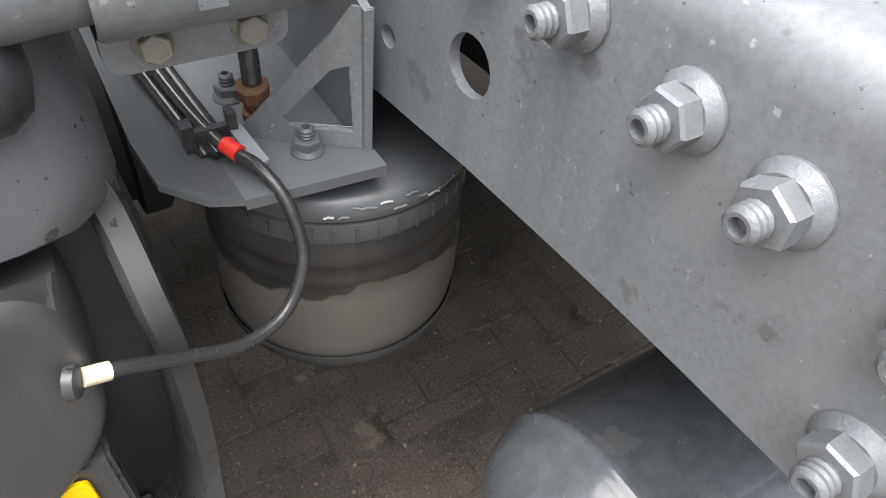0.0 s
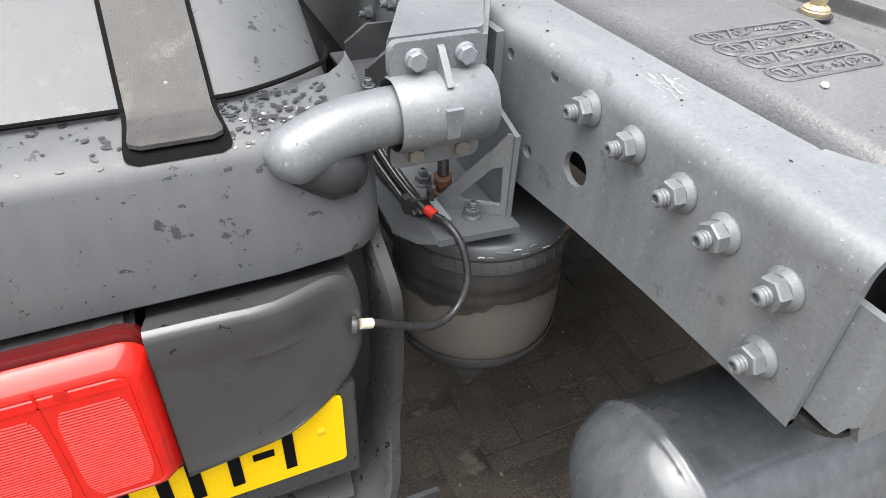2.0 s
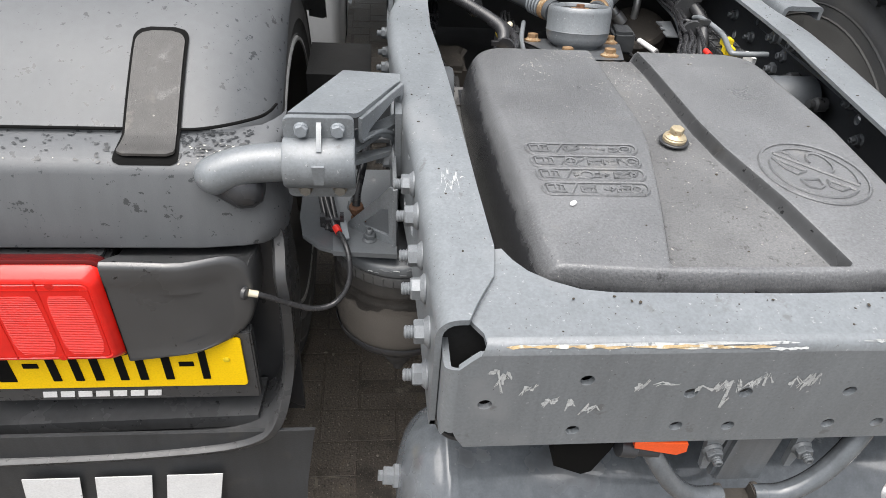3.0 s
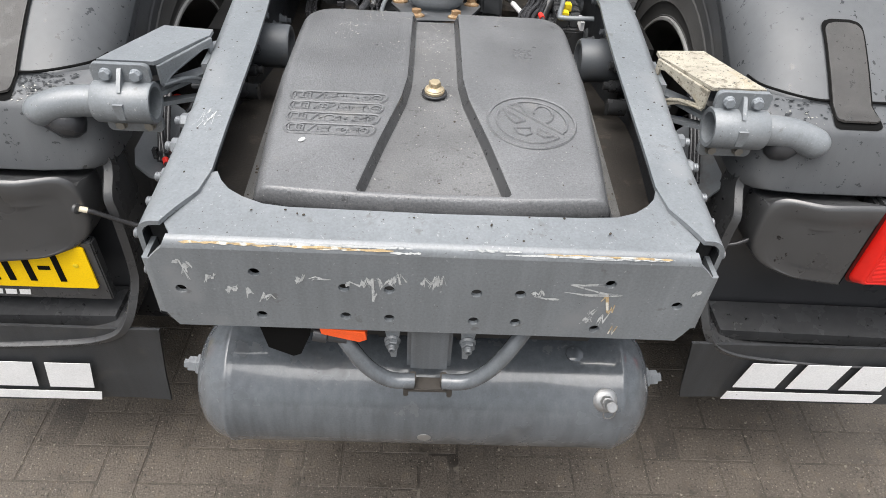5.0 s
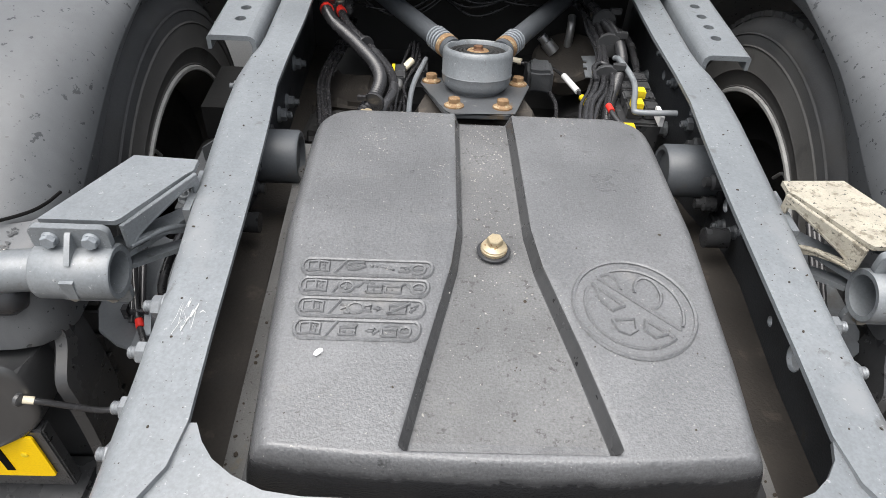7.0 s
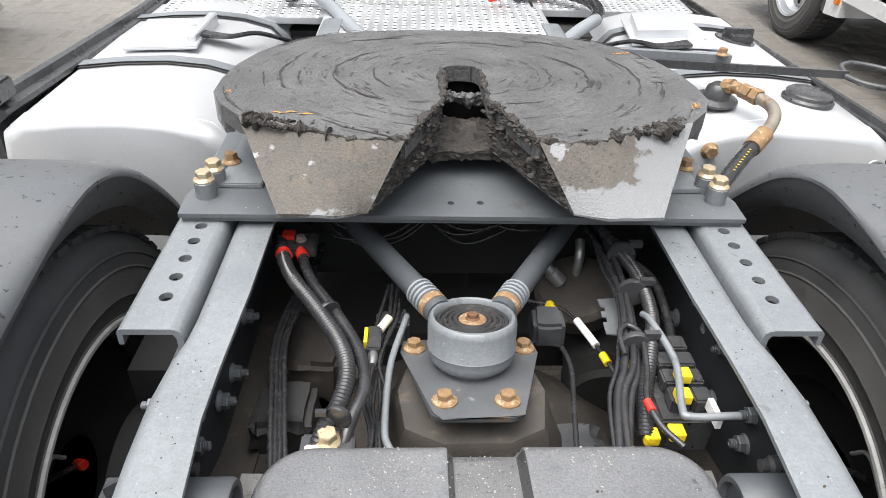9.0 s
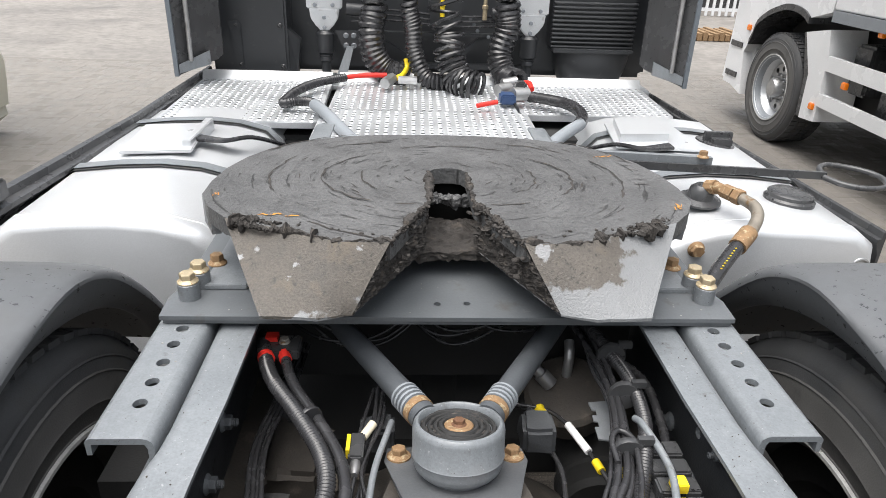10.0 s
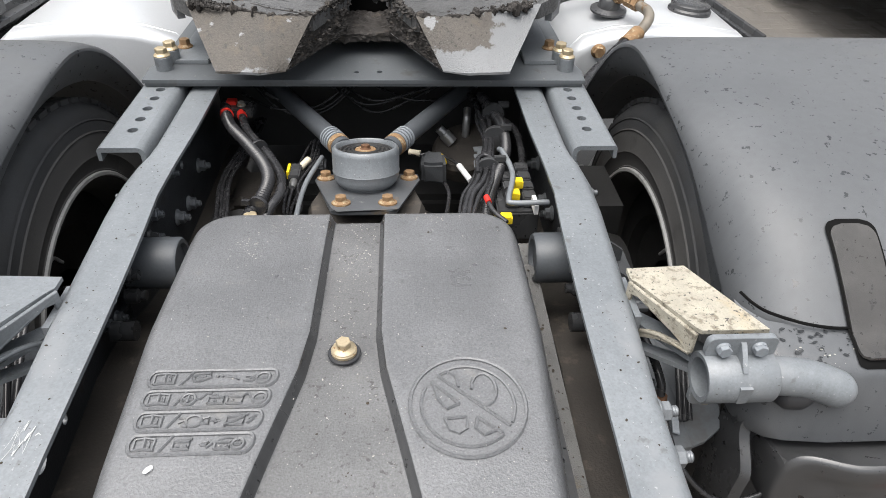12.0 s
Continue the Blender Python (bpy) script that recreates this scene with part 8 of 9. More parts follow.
# ---- perforated catwalk ----
def tread(x0, x1, y0, y1, z, label, skew=0.0, lip=0.0):
    ob = thing("catwalk_panel", ((x0 + x1) / 2, (y0 + y1) / 2, z - 0.03), label, "catwalk panel", "catwalk panels")
    put = lambda u, v, w: V(u + skew * (v - y0), v, z + w)
    bm = bmesh.new()
    outl = rounded(x0, x1, y0, y1, 0.03, 3)
    holed(bm, outl, [], lambda u, v, w: put(u, v, -w), 0.028)
    panel = part("sheet", bm, alu_tread, ob, bevel=0.003)
    up, dark = bmesh.new(), bmesh.new()
    nx, ny = int((x1 - x0 - 0.06) / 0.034), int((y1 - y0 - 0.06) / 0.036)
    for i in range(nx + 1):
        for j in range(ny + 1):
            u = x0 + 0.03 + (x1 - x0 - 0.06) * i / nx
            v = y0 + 0.03 + (y1 - y0 - 0.06) * j / ny
            big = (i + j) % 2
            r = 0.0125 if big else 0.0100
            ring_ = lambda rr, h: [put(u + rr * math.cos(a), v + rr * 0.8 * math.sin(a), h) for a in [k * math.pi / 3 for k in range(6)]]
            rings(up, [ring_(r, 0.0), ring_(r * 0.75, 0.004)], cap=False)
            # Holes stay uncut: near-black discs put their shade into colour
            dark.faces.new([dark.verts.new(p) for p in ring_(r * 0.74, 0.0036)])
    tagged(part("collar_field", up, alu_tread, ob, smooth=0), kind="stuff")
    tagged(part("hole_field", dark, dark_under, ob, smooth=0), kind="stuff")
    if lip:
        bm = bmesh.new()
        prism(bm, [put(x0, y1 - 0.01, 0.0), put(x1, y1 - 0.01, 0.0), put(x1, y1 + 0.02, lip), put(x0, y1 + 0.02, lip)], (0, 0.006, 0.012))
        part("upstand", bm, alu, ob, "bright folded edge")
    return ob


tread(-1.125, -0.475, 2.915, 3.70, 0.925, "perforated aluminium catwalk panel, wet", -0.03, 0.03)
tread(0.385, 1.075, 3.13, 3.72, 0.925, "perforated aluminium catwalk panel beside the fuel tank", 0.04, 0.03)
tread(-0.462, 0.372, 3.10, 3.70, 0.930, "perforated aluminium middle catwalk panel with hoses on it", 0.0, 0.03)
tread(-0.468, 0.405, 2.62, 3.085, 0.922, "low perforated aluminium catwalk panel behind the coupling", 0.0)
bm = bmesh.new()
box(bm, -1.2, 1.15, 3.70, 3.99, 0.90, 0.935)
solid("cab_step_rail", bm, alu, "bright aluminium cross edge at the cab", "edge rail", (0, 3.85, 0.9), bevel=0.01)
bm = bmesh.new()
box(bm, -1.18, 1.12, 2.95, 3.95, 0.55, 0.86)
solid("equipment_box", bm, dark_under, "dark equipment below the catwalk", "equipment", (0, 3.4, 0.55), bevel=0.02)

# ---- air and electric lines on the catwalk ----
lines = thing("trailer_air_line", (-0.45, 3.2, 0.95), "black sheathed air line with a red section and yellow coupling", "air line", "trailer lines")
bm = bmesh.new()
tube(bm, [(-0.27, 2.52, 0.94), (-0.33, 2.63, 0.955), (-0.44, 2.90, 0.965), (-0.50, 3.03, 0.965)], 0.024, 12)
part("grey_end", bm, paint_light, lines, "grey cable end sleeve")
bm = bmesh.new()
ribbed(bm, [(-0.47, 2.97, 0.965), (-0.52, 3.06, 0.968), (-0.58, 3.08, 0.965), (-0.632, 3.06, 0.96), (-0.634, 3.12, 0.96), (-0.61, 3.27, 0.965), (-0.559, 3.408, 0.968), (-0.49, 3.50, 0.97), (-0.42, 3.56, 0.972)], 0.021, 0.012, 12)
part("sheath", bm, cable_black, lines)
bm = bmesh.new()
tube(bm, [(-0.43, 3.555, 0.972), (-0.34, 3.60, 0.975), (-0.22, 3.625, 0.975)], 0.012, 10)
part("red_line", bm, red_tape, lines, "red air line")
bm = bmesh.new()
tube(bm, [(-0.20, 3.55, 0.972), (-0.15, 3.58, 0.98), (-0.12, 3.64, 1.01), (-0.125, 3.66, 1.05)], 0.013, 10)
part("yellow_tail", bm, yellow_clip, lines, "yellow coupling tail")
bm = bmesh.new()
tube(bm, [(-0.225, 3.47, 0.965), (-0.19, 3.56, 0.975)], 0.026, 8, 1)
tube(bm, [(-0.16, 3.54, 0.97), (-0.07, 3.535, 0.97)], 0.020, 8, 1)
part("coupling_head", bm, steel, lines)
lines = thing("trailer_air_line", (0.45, 3.2, 0.95), "taped black air line with steel couplings", "air line", "trailer lines")
bm = bmesh.new()
ribbed(bm, [(0.44, 3.27, 0.965), (0.511, 3.209, 0.968), (0.585, 3.13, 0.968), (0.613, 3.02, 0.965), (0.60, 2.90, 0.965), (0.56, 2.80, 0.965)], 0.025, 0.03, 12, 0.06)
part("taped_sheath", bm, cable_black, lines)
bm = bmesh.new()
tube(bm, [(0.57, 2.81, 0.965), (0.48, 2.69, 0.955), (0.39, 2.58, 0.93)], 0.024, 12)
part("grey_end", bm, paint_light, lines)
bm = bmesh.new()
tube(bm, [(0.30, 3.33, 0.975), (0.36, 3.37, 0.98)], 0.030, 10, 1)
part("coupling", bm, steel, lines)
for p, q, r in (((0.36, 3.25, 0.975), (0.43, 3.28, 0.975), 0.034), ((0.33, 3.40, 0.99), (0.40, 3.42, 1.0), 0.026)):
    bm = bmesh.new()
    tube(bm, [p, q], r, 10, 1)
    part("coupling", bm, steel, lines)
bm = bmesh.new()
tube(bm, [(0.42, 3.42, 0.99), (0.455, 3.40, 1.0), (0.46, 3.33, 0.985)], 0.012, 8)
part("red_part", bm, red_tape, lines, "red coupling part")
bm = bmesh.new()
ribbed(bm, [(0.19, 3.13, 0.952), (0.28, 3.17, 0.960)], 0.011, 0.010, 10)
part("red_part", bm, red_tape, lines, "red coupling part")
bm = bmesh.new()
box(bm, 0.30, 0.37, 3.20, 3.28, 0.94, 0.985)
part("blue_cap", bm, mat("blue coupling cap", (0.03, 0.06, 0.14), 0.4), lines, "dark blue coupling cap", bevel=0.008)
bm = bmesh.new()
box(bm, 0.375, 0.425, 3.26, 3.32, 0.95, 1.03)
part("black_head", bm, plastic_black, lines, bevel=0.01)
for pts, R, r, n in (([(-0.285, 3.72, 1.62), (-0.285, 3.72, 1.32), (-0.305, 3.70, 1.20), (-0.290, 3.70, 1.08), (-0.225, 3.70, 0.995), (-0.120, 3.68, 0.985)], 0.052, 0.017, 22), ([(-0.118, 3.60, 1.60), (-0.118, 3.60, 1.332), (-0.097, 3.60, 1.22), (-0.085, 3.60, 1.10), (-0.028, 3.58, 0.985), (0.10, 3.56, 0.965)], 0.034, 0.012, 30), ([(0.369, 3.70, 1.62), (0.369, 3.70, 1.33), (0.376, 3.70, 1.22), (0.342, 3.70, 1.09), (0.375, 3.66, 0.99), (0.42, 3.55, 0.985)], 0.050, 0.016, 24)):
    bm = bmesh.new()
    coil(bm, pts, R, r, n)
    solid("coiled_hose", bm, cable_black, "black coiled trailer hose hanging behind the cab", "coiled hose", pts[-1], "coiled hoses")
bm = bmesh.new()
coil(bm, [(0.05, 3.58, 1.60), (0.05, 3.58, 1.31), (0.08, 3.56, 1.20), (0.075, 3.55, 1.14)], 0.070, 0.009, 7, per=20)
coil(bm, [(0.075, 3.55, 1.14), (0.095, 3.53, 1.06), (0.125, 3.50, 1.00), (0.16, 3.46, 0.985), (0.22, 3.42, 0.975)], 0.068, 0.010, 10, per=20)
solid("coiled_hose", bm, cable_black, "loosely stretched black coiled cable, slumped on the catwalk", "coiled hose", (0.15, 3.5, 0.95), "coiled hoses")

# ---- cab rear ----
cab = thing("truck_cab", (0, 4.9, 0.9), "truck cab with black rear panels and grey-blue side fairings", "cab")
bm = bmesh.new()
box(bm, -1.20, 1.20, 4.02, 6.0, 0.98, 3.6)
part("rear_wall", bm, cab_black, cab, bevel=0.03)
bm = bmesh.new()
box(bm, -1.14, -0.755, 3.84, 4.02, 0.962, 2.1)
part("left_panel", bm, cab_black, cab, bevel=0.012)
bm = bmesh.new()
prism(bm, [(-1.02, 3.838, 1.03), (-0.985, 3.836, 1.03), (-0.985, 3.836, 1.24), (-1.0, 3.838, 1.255), (-1.05, 3.838, 1.255)], (0, -0.006, 0))
part("panel_rib", bm, cab_black, cab, bevel=0.002)
bm = bmesh.new()
prism(bm, [(-0.755, 3.86, 0.98), (-0.72, 3.90, 0.98), (-0.70, 3.90, 1.16), (-0.755, 3.86, 1.22)], (0, 0.06, 0))
part("panel_rib", bm, cab_black, cab, bevel=0.002)
for x, z in ((-1.01, 1.235), (-1.0, 1.04), (-0.79, 1.235), (-0.785, 1.03)):
    bolt(NUT_BLACK, cab, (x, 3.84, z), (0, -1, 0), "bolt")
bm = bmesh.new()
box(bm, 0.62, 1.06, 3.90, 4.02, 1.150, 2.2)
part("intake_panel", bm, cab_black, cab, bevel=0.01)
for k in range(11):
    bm = bmesh.new()
    z = 1.165 + 0.022 * k
    tube(bm, [(0.625, 3.895, z), (0.66, 3.875, z), (1.02, 3.875, z), (1.055, 3.895, z)], 0.007, 8)
    part("rib", bm, cab_black, cab)
bm = bmesh.new()
loops = []
for z, w, y in ((0.935, 0.07, 3.90), (0.945, 0.12, 3.87), (0.975, 0.165, 3.85), (1.03, 0.19, 3.84), (1.10, 0.205, 3.83), (1.145, 0.208, 3.83)):
    loops.append([V(0.862 + w * math.cos(a), 4.0 - (4.0 - y) * (abs(math.sin(a)) ** 0.6), z) for a in [math.pi * k / 12 for k in range(13)]])
rings(bm, loops, closed=False, cap=False)
part("dust_bowl", bm, cab_black, cab, "rounded black dust bowl", smooth=60)
bm = bmesh.new()
box(bm, 0.625, 1.055, 3.82, 3.99, 1.140, 1.158)
part("bowl_rim", bm, cab_black, cab, bevel=0.004)
for s in (-1, 1):
    bm = bmesh.new()
    prism(bm, [(s * 1.222, 3.46, 1.045), (s * 1.222, 3.46, 3.3), (s * 1.195, 4.3, 3.3), (s * 1.195, 4.3, 1.12), (s * 1.210, 3.75, 1.08)], (-s * 0.02, 0, 0))
    f = part("side_fairing", bm, fairing, cab, "grey-blue side fairing", bevel=0.004)
    bm = bmesh.new()
    prism(bm, [(s * 1.202, 3.47, 1.05), (s * 1.060, 3.62, 1.10), (s * 1.040, 3.66, 1.12), (s * 1.040, 3.66, 3.2), (s * 1.202, 3.47, 3.2)], (0, 0.012, 0))
    part("inner_skin", bm, plastic_black, f)
    bm = bmesh.new()
    tube(bm, [(s * 1.150, 3.50, 1.11), (s * 1.145, 3.50, 1.4), (s * 1.140, 3.50, 2.4)], 0.011, 10)
    part("stay_rod", bm, steel, f)
    bm = bmesh.new()
    prism(bm, [(s * 1.195, 3.468, 1.06), (s * 1.080, 3.58, 1.085), (s * 1.080, 3.58, 1.15), (s * 1.195, 3.468, 1.10)], (0, -0.012, 0))
    part("foot_bracket", bm, paint, f)
    # cab suspension strut
    st = thing("cab_strut", (s * 0.53, 3.88, 0.95), "black cab suspension strut with an aluminium top mount", "strut", "cab struts")
    x = -0.553 if s < 0 else 0.512
    bm = bmesh.new()
    lathe(bm, [(0.024, 0.94), (0.024, 1.02), (0.034, 1.024), (0.034, 1.04), (0.030, 1.046), (0.035, 1.052), (0.030, 1.06), (0.044, 1.066), (0.046, 1.16), (0.030, 1.175)], (x, 3.87, 0), (0, 0, 1), 24)
    part("damper", bm, cab_black, st)
    bm = bmesh.new()
    prism(bm, [(x - 0.075, 3.85, 1.285), (x + 0.075, 3.85, 1.285), (x + 0.070, 3.85, 1.235), (x + 0.045, 3.85, 1.20), (x + 0.018, 3.85, 1.172), (x - 0.018, 3.85, 1.172), (x - 0.045, 3.85, 1.20), (x - 0.070, 3.85, 1.235)], (0, 0.06, 0))
    box(bm, x - 0.09, x + 0.09, 3.86, 3.92, 1.28, 1.45)
    part("top_mount", bm, alu_tread, st, "cast aluminium mount", bevel=0.006)
    for dx, dz in ((-0.045, 1.30), (0.0, 1.19), (0.045, 1.30), (0.0, 1.24)):
        bolt(HEX_GREY, st, (x + dx, 3.85, dz), (0, -1, 0))
    bm = bmesh.new()
    tube(bm, [(x - s * 0.11, 3.9, 1.28), (x - s * 0.20, 3.9, 1.275)], 0.030, 14, 1)
    part("bush", bm, cab_black, st)
bm = bmesh.new()
prism(bm, [(-0.50, 3.86, 1.175), (-0.37, 3.86, 1.175), (-0.355, 3.86, 1.12), (-0.38, 3.86, 1.085), (-0.46, 3.86, 1.08), (-0.475, 3.86, 1.12)], (0, 0.012, 0))
ob = thing("bolt_plate", (-0.42, 3.86, 1.08), "black plate with four pale round bolt heads", "plate")
part("plate", bm, cab_black, ob, bevel=0.002)
for x, z in ((-0.445, 1.152), (-0.405, 1.152), (-0.445, 1.102), (-0.405, 1.102)):
    bm = bmesh.new()
    lathe(bm, [(0.0145, 0), (0.0145, 0.004), (0.010, 0.008)], (x, 3.86, z), (0, -1, 0), 18)
    part("bolt_head", bm, zinc, ob)
bm = bmesh.new()
prism(bm, [(-0.44, 3.84, 1.10), (-0.405, 3.84, 1.10), (-0.44, 3.80, 0.96), (-0.50, 3.80, 0.94)], (0, 0.01, 0))
part("strap", bm, paint, ob)
# lattice of pipes and beams in the middle of the rear wall
beam = thing("cab_crossbeam", (0, 3.92, 1.0), "black cab cross beam with brackets and thin pipes", "cross beam")
for y0, y1, z0, z1 in ((3.90, 3.96, 1.155, 1.172), (3.94, 3.98, 0.98, 1.01)):
    bm = bmesh.new()
    box(bm, -0.36, 0.50, y0, y1, z0, z1)
    part("beam", bm, cab_black, beam, bevel=0.003)
for pts in ([(-0.34, 3.92, 1.16), (-0.30, 3.92, 1.16), (-0.06, 3.92, 1.02), (-0.10, 3.92, 1.02)], [(0.30, 3.92, 1.16), (0.26, 3.92, 1.16), (0.14, 3.92, 1.06), (0.18, 3.92, 1.06)]):
    bm = bmesh.new()
    prism(bm, pts, (0, 0.02, 0))
    part("brace", bm, cab_black, beam, bevel=0.003)
for z in (1.22, 1.245, 1.27):
    bm = bmesh.new()
    tube(bm, [(-0.42, 3.90, z), (-0.2, 3.89, z + 0.012), (0.1, 3.89, z - 0.01), (0.46, 3.90, z)], 0.006, 8)
    part("pipe", bm, cable_black, beam)
bm = bmesh.new()
box(bm, -0.02, 0.16, 3.88, 3.96, 1.20, 1.34)
part("valve_block", bm, cab_black, beam, bevel=0.008)
for x, z, m in ((-0.31, 1.30, brass), (0.27, 1.30, brass), (0.05, 1.31, yellow_clip), (-0.10, 1.09, alu_tread)):
    bm = bmesh.new()
    if m is alu_tread:
        box(bm, x - 0.03, x + 0.03, 3.80, 3.805, z - 0.03, z + 0.03)
    else:
        lathe(bm, [(0.012, -0.05), (0.012, 0.0), (0.016, 0.004), (0.016, 0.02), (0.010, 0.024), (0.010, 0.06)], (x, 3.86, z), (0, 0, 1), 8)
    part("fitting", bm, m, beam)
for x, z in ((0.22, 1.22), (0.24, 1.19), (0.20, 1.25), (0.30, 1.16)):
    bm = bmesh.new()
    lathe(bm, [(0.010, 0), (0.010, 0.004), (0.006, 0.006)], (x, 3.90, z), (0, -1, 0), 14)
    part("rivet", bm, zinc, beam)

for ob in scene.objects:
    if ob not in behind and not ob.parent:
        y = ob.location.y
        ob.location += V(0.011 * (y - 1.0), 0, -0.040 * max(0.0, y - 2.2))

# ---- other vehicles and the yard's edge ----
lorry = thing("parked_truck", (4.2, 6.4, GZ), "white parked truck with black wheel arch and pale side guards", "truck")
LX = 3.22
hub = wheel(lorry, (LX + 0.17, 6.38, GZ + 0.462), 1, 0.462, 0.34, 0.27, paint_light)
bm = bmesh.new()
wc = V(LX + 0.02, 6.38, GZ + 0.462)
lathe(bm, [(0.268, -0.02), (0.276, 0.0), (0.266, 0.006), (0.250, -0.03), (0.225, -0.10), (0.200, -0.125)], wc, (-1, 0, 0), 48, cap=False)
part("rim_well", bm, alu_tread, hub, "bright aluminium rim")
bm = bmesh.new()
disc = [(0.205 * math.cos(2 * math.pi * k / 40), 0.205 * math.sin(2 * math.pi * k / 40)) for k in range(40)]
cut = [(0.165 * math.cos(2 * math.pi * (k + 0.5) / 10), 0.165 * math.sin(2 * math.pi * (k + 0.5) / 10), 0.024) for k in range(10)]
holed(bm, disc, cut, lambda u, v, w: wc + V(0.085 + w, u, v), 0.02, 10)
part("wheel_disc", bm, steel, hub, "aluminium disc with ten holes", smooth=0)
bm = bmesh.new()
lathe(bm, [(0.085, -0.09), (0.085, -0.02), (0.07, 0.0), (0.02, 0.004)], wc, (-1, 0, 0), 24)
part("hub_cap", bm, steel, hub, "dull grey hub")
for k in range(10):
    a = 2 * math.pi * k / 10
    bm = bmesh.new()
    lathe(bm, [(0.018, 0.0), (0.013, 0.012), (0.013, 0.030), (0.007, 0.034)], wc + V(0.085, 0.115 * math.cos(a), 0.115 * math.sin(a)), (-1, 0, 0), 8)
    part("wheel_nut", bm, steel, hub)
# cab side with the arch cut out of it
arch = [(6.905, 0.80), (6.865, 0.867), (6.82, 0.978), (6.70, 1.055), (6.59, 1.103), (6.38, 1.163), (6.20, 1.165), (6.07, 1.138), (5.99, 1.10)]
bm = bmesh.new()
prism(bm, [V(LX, y, GZ + z) for y, z in [(6.89, 0.29), (6.98, 0.67)] + arch + [(5.72, 1.17), (5.70, 1.60), (5.70, 3.6), (7.6, 3.6), (7.5, 1.6), (7.083, 1.03), (7.293, 0.85), (7.32, 0.384)]], (0.12, 0, 0))
part("cab_side", bm, white_paint, lorry, "white painted cab side", bevel=0.01)
bm = bmesh.new()
lip = smooth_path([V(LX, y, GZ + z) for y, z in arch], 3)
rings(bm, [[p + V(-0.015, 0, 0.005), p + V(-0.015, 0, -0.045), p + V(0.40, 0, -0.045), p + V(0.40, 0, 0.005)] for p in lip])
part("arch_trim", bm, plastic_black, lorry, "black wheel arch liner")
bm = bmesh.new()
box(bm, LX + 0.36, LX + 2.2, 3.0, 7.2, GZ + 0.35, GZ + 1.3)
part("chassis", bm, dark_under, lorry)
bm = bmesh.new()
box(bm, LX + 0.10, LX + 2.3, 5.72, 7.6, GZ + 1.18, 3.5)
box(bm, LX + 0.10, LX + 2.3, 6.95, 7.5, GZ + 0.3, GZ + 1.2)
part("cab_core", bm, white_paint, lorry)
bm = bmesh.new()
prism(bm, [(LX, 6.00, GZ + 0.99), (LX, 5.68, GZ + 1.05), (LX, 5.622, GZ + 0.85), (LX, 5.60, GZ + 0.36), (LX, 5.808, GZ + 0.344), (LX, 5.828, GZ + 0.69)], (0.30, 0, 0))
part("rear_wing", bm, white_paint, lorry, bevel=0.01)
bm = bmesh.new()
prism(bm, [(LX + 0.004, 6.03, GZ + 0.985), (LX + 0.004, 6.002, GZ + 0.99), (LX + 0.004, 5.832, GZ + 0.69), (LX + 0.004, 5.812, GZ + 0.35), (LX + 0.004, 5.86, GZ + 0.35), (LX + 0.004, 5.885, GZ + 0.66)], (0.28, 0, 0))
part("wing_lip", bm, plastic_black, lorry)
for z0, z1 in ((0.755, 0.865), (0.485, 0.58)):
    bm = bmesh.new()
    prism(bm, [(LX, 5.62, GZ + z0), (LX - 0.10, 3.0, GZ + z0), (LX - 0.10, 3.0, GZ + z1), (LX, 5.62, GZ + z1)], (0.04, 0, 0))
    part("side_guard", bm, white_paint, lorry, "pale aluminium side guard", bevel=0.006)
for y, z in ((5.32, 0.70), (5.08, 1.10), (6.95, 0.90), (5.66, 0.47)):
    bm = bmesh.new()
    box(bm, LX - 0.02, LX + 0.01, y - 0.03, y + 0.03, GZ + z - 0.025, GZ + z + 0.025)
    part("marker_lamp", bm, orange_lens, lorry, "orange marker lamp", bevel=0.006)
for z in (0.42, 0.70):
    bm = bmesh.new()
    box(bm, LX - 0.012, LX + 0.02, 7.02, 7.25, GZ + z, GZ + z + 0.05)
    part("step", bm, plastic_black, lorry, "black step tread")
bm = bmesh.new()
box(bm, LX - 0.03, LX + 0.05, 3.0, 5.66, GZ + 1.11, GZ + 1.19)
part("body_sill", bm, paint_light, lorry, "grey sill of the body")
bm = bmesh.new()
box(bm, LX - 0.02, LX + 2.3, 3.0, 5.68, GZ + 1.195, 3.6)
part("box_body", bm, white_paint, lorry, "white box body", bevel=0.01)
for y0, y1, z0, z1 in ((5.28, 5.5, 0.62, 0.98), (4.55, 5.1, 0.52, 1.02)):
    bm = bmesh.new()
    box(bm, LX + 0.12, LX + 0.36, y0, y1, GZ + z0, GZ + z1)
    part("chassis_box", bm, plastic_black, lorry, bevel=0.02)
lorry.location += V(-0.105, -0.268, 0)
van = thing("pale_vehicle", (-3.9, 6.1, GZ), "cream vehicle corner with a black step tread", "vehicle")
bm = bmesh.new()
prism(bm, [(-3.39, 6.0, 2.6), (-3.39, 6.0, 0.95), (-3.43, 6.0, 0.72), (-3.43, 6.0, 0.66), (-3.40, 6.0, 0.52), (-3.42, 6.0, 0.36), (-3.45, 6.0, 0.18), (-5.4, 6.0, 0.18), (-5.4, 6.0, 2.6)], (0, -3.2, 0))
part("body", bm, mat("cream vehicle paint", (0.60, 0.585, 0.49), 0.4, 0, 0.05, 3, 200, 0.02), van, bevel=0.015)
bm = bmesh.new()
prism(bm, [(-3.47, 5.98, 0.19), (-3.46, 5.98, 0.10), (-3.60, 5.98, 0.0), (-4.4, 5.98, -0.02), (-4.4, 5.98, 0.19)], (0, -3.0, 0))
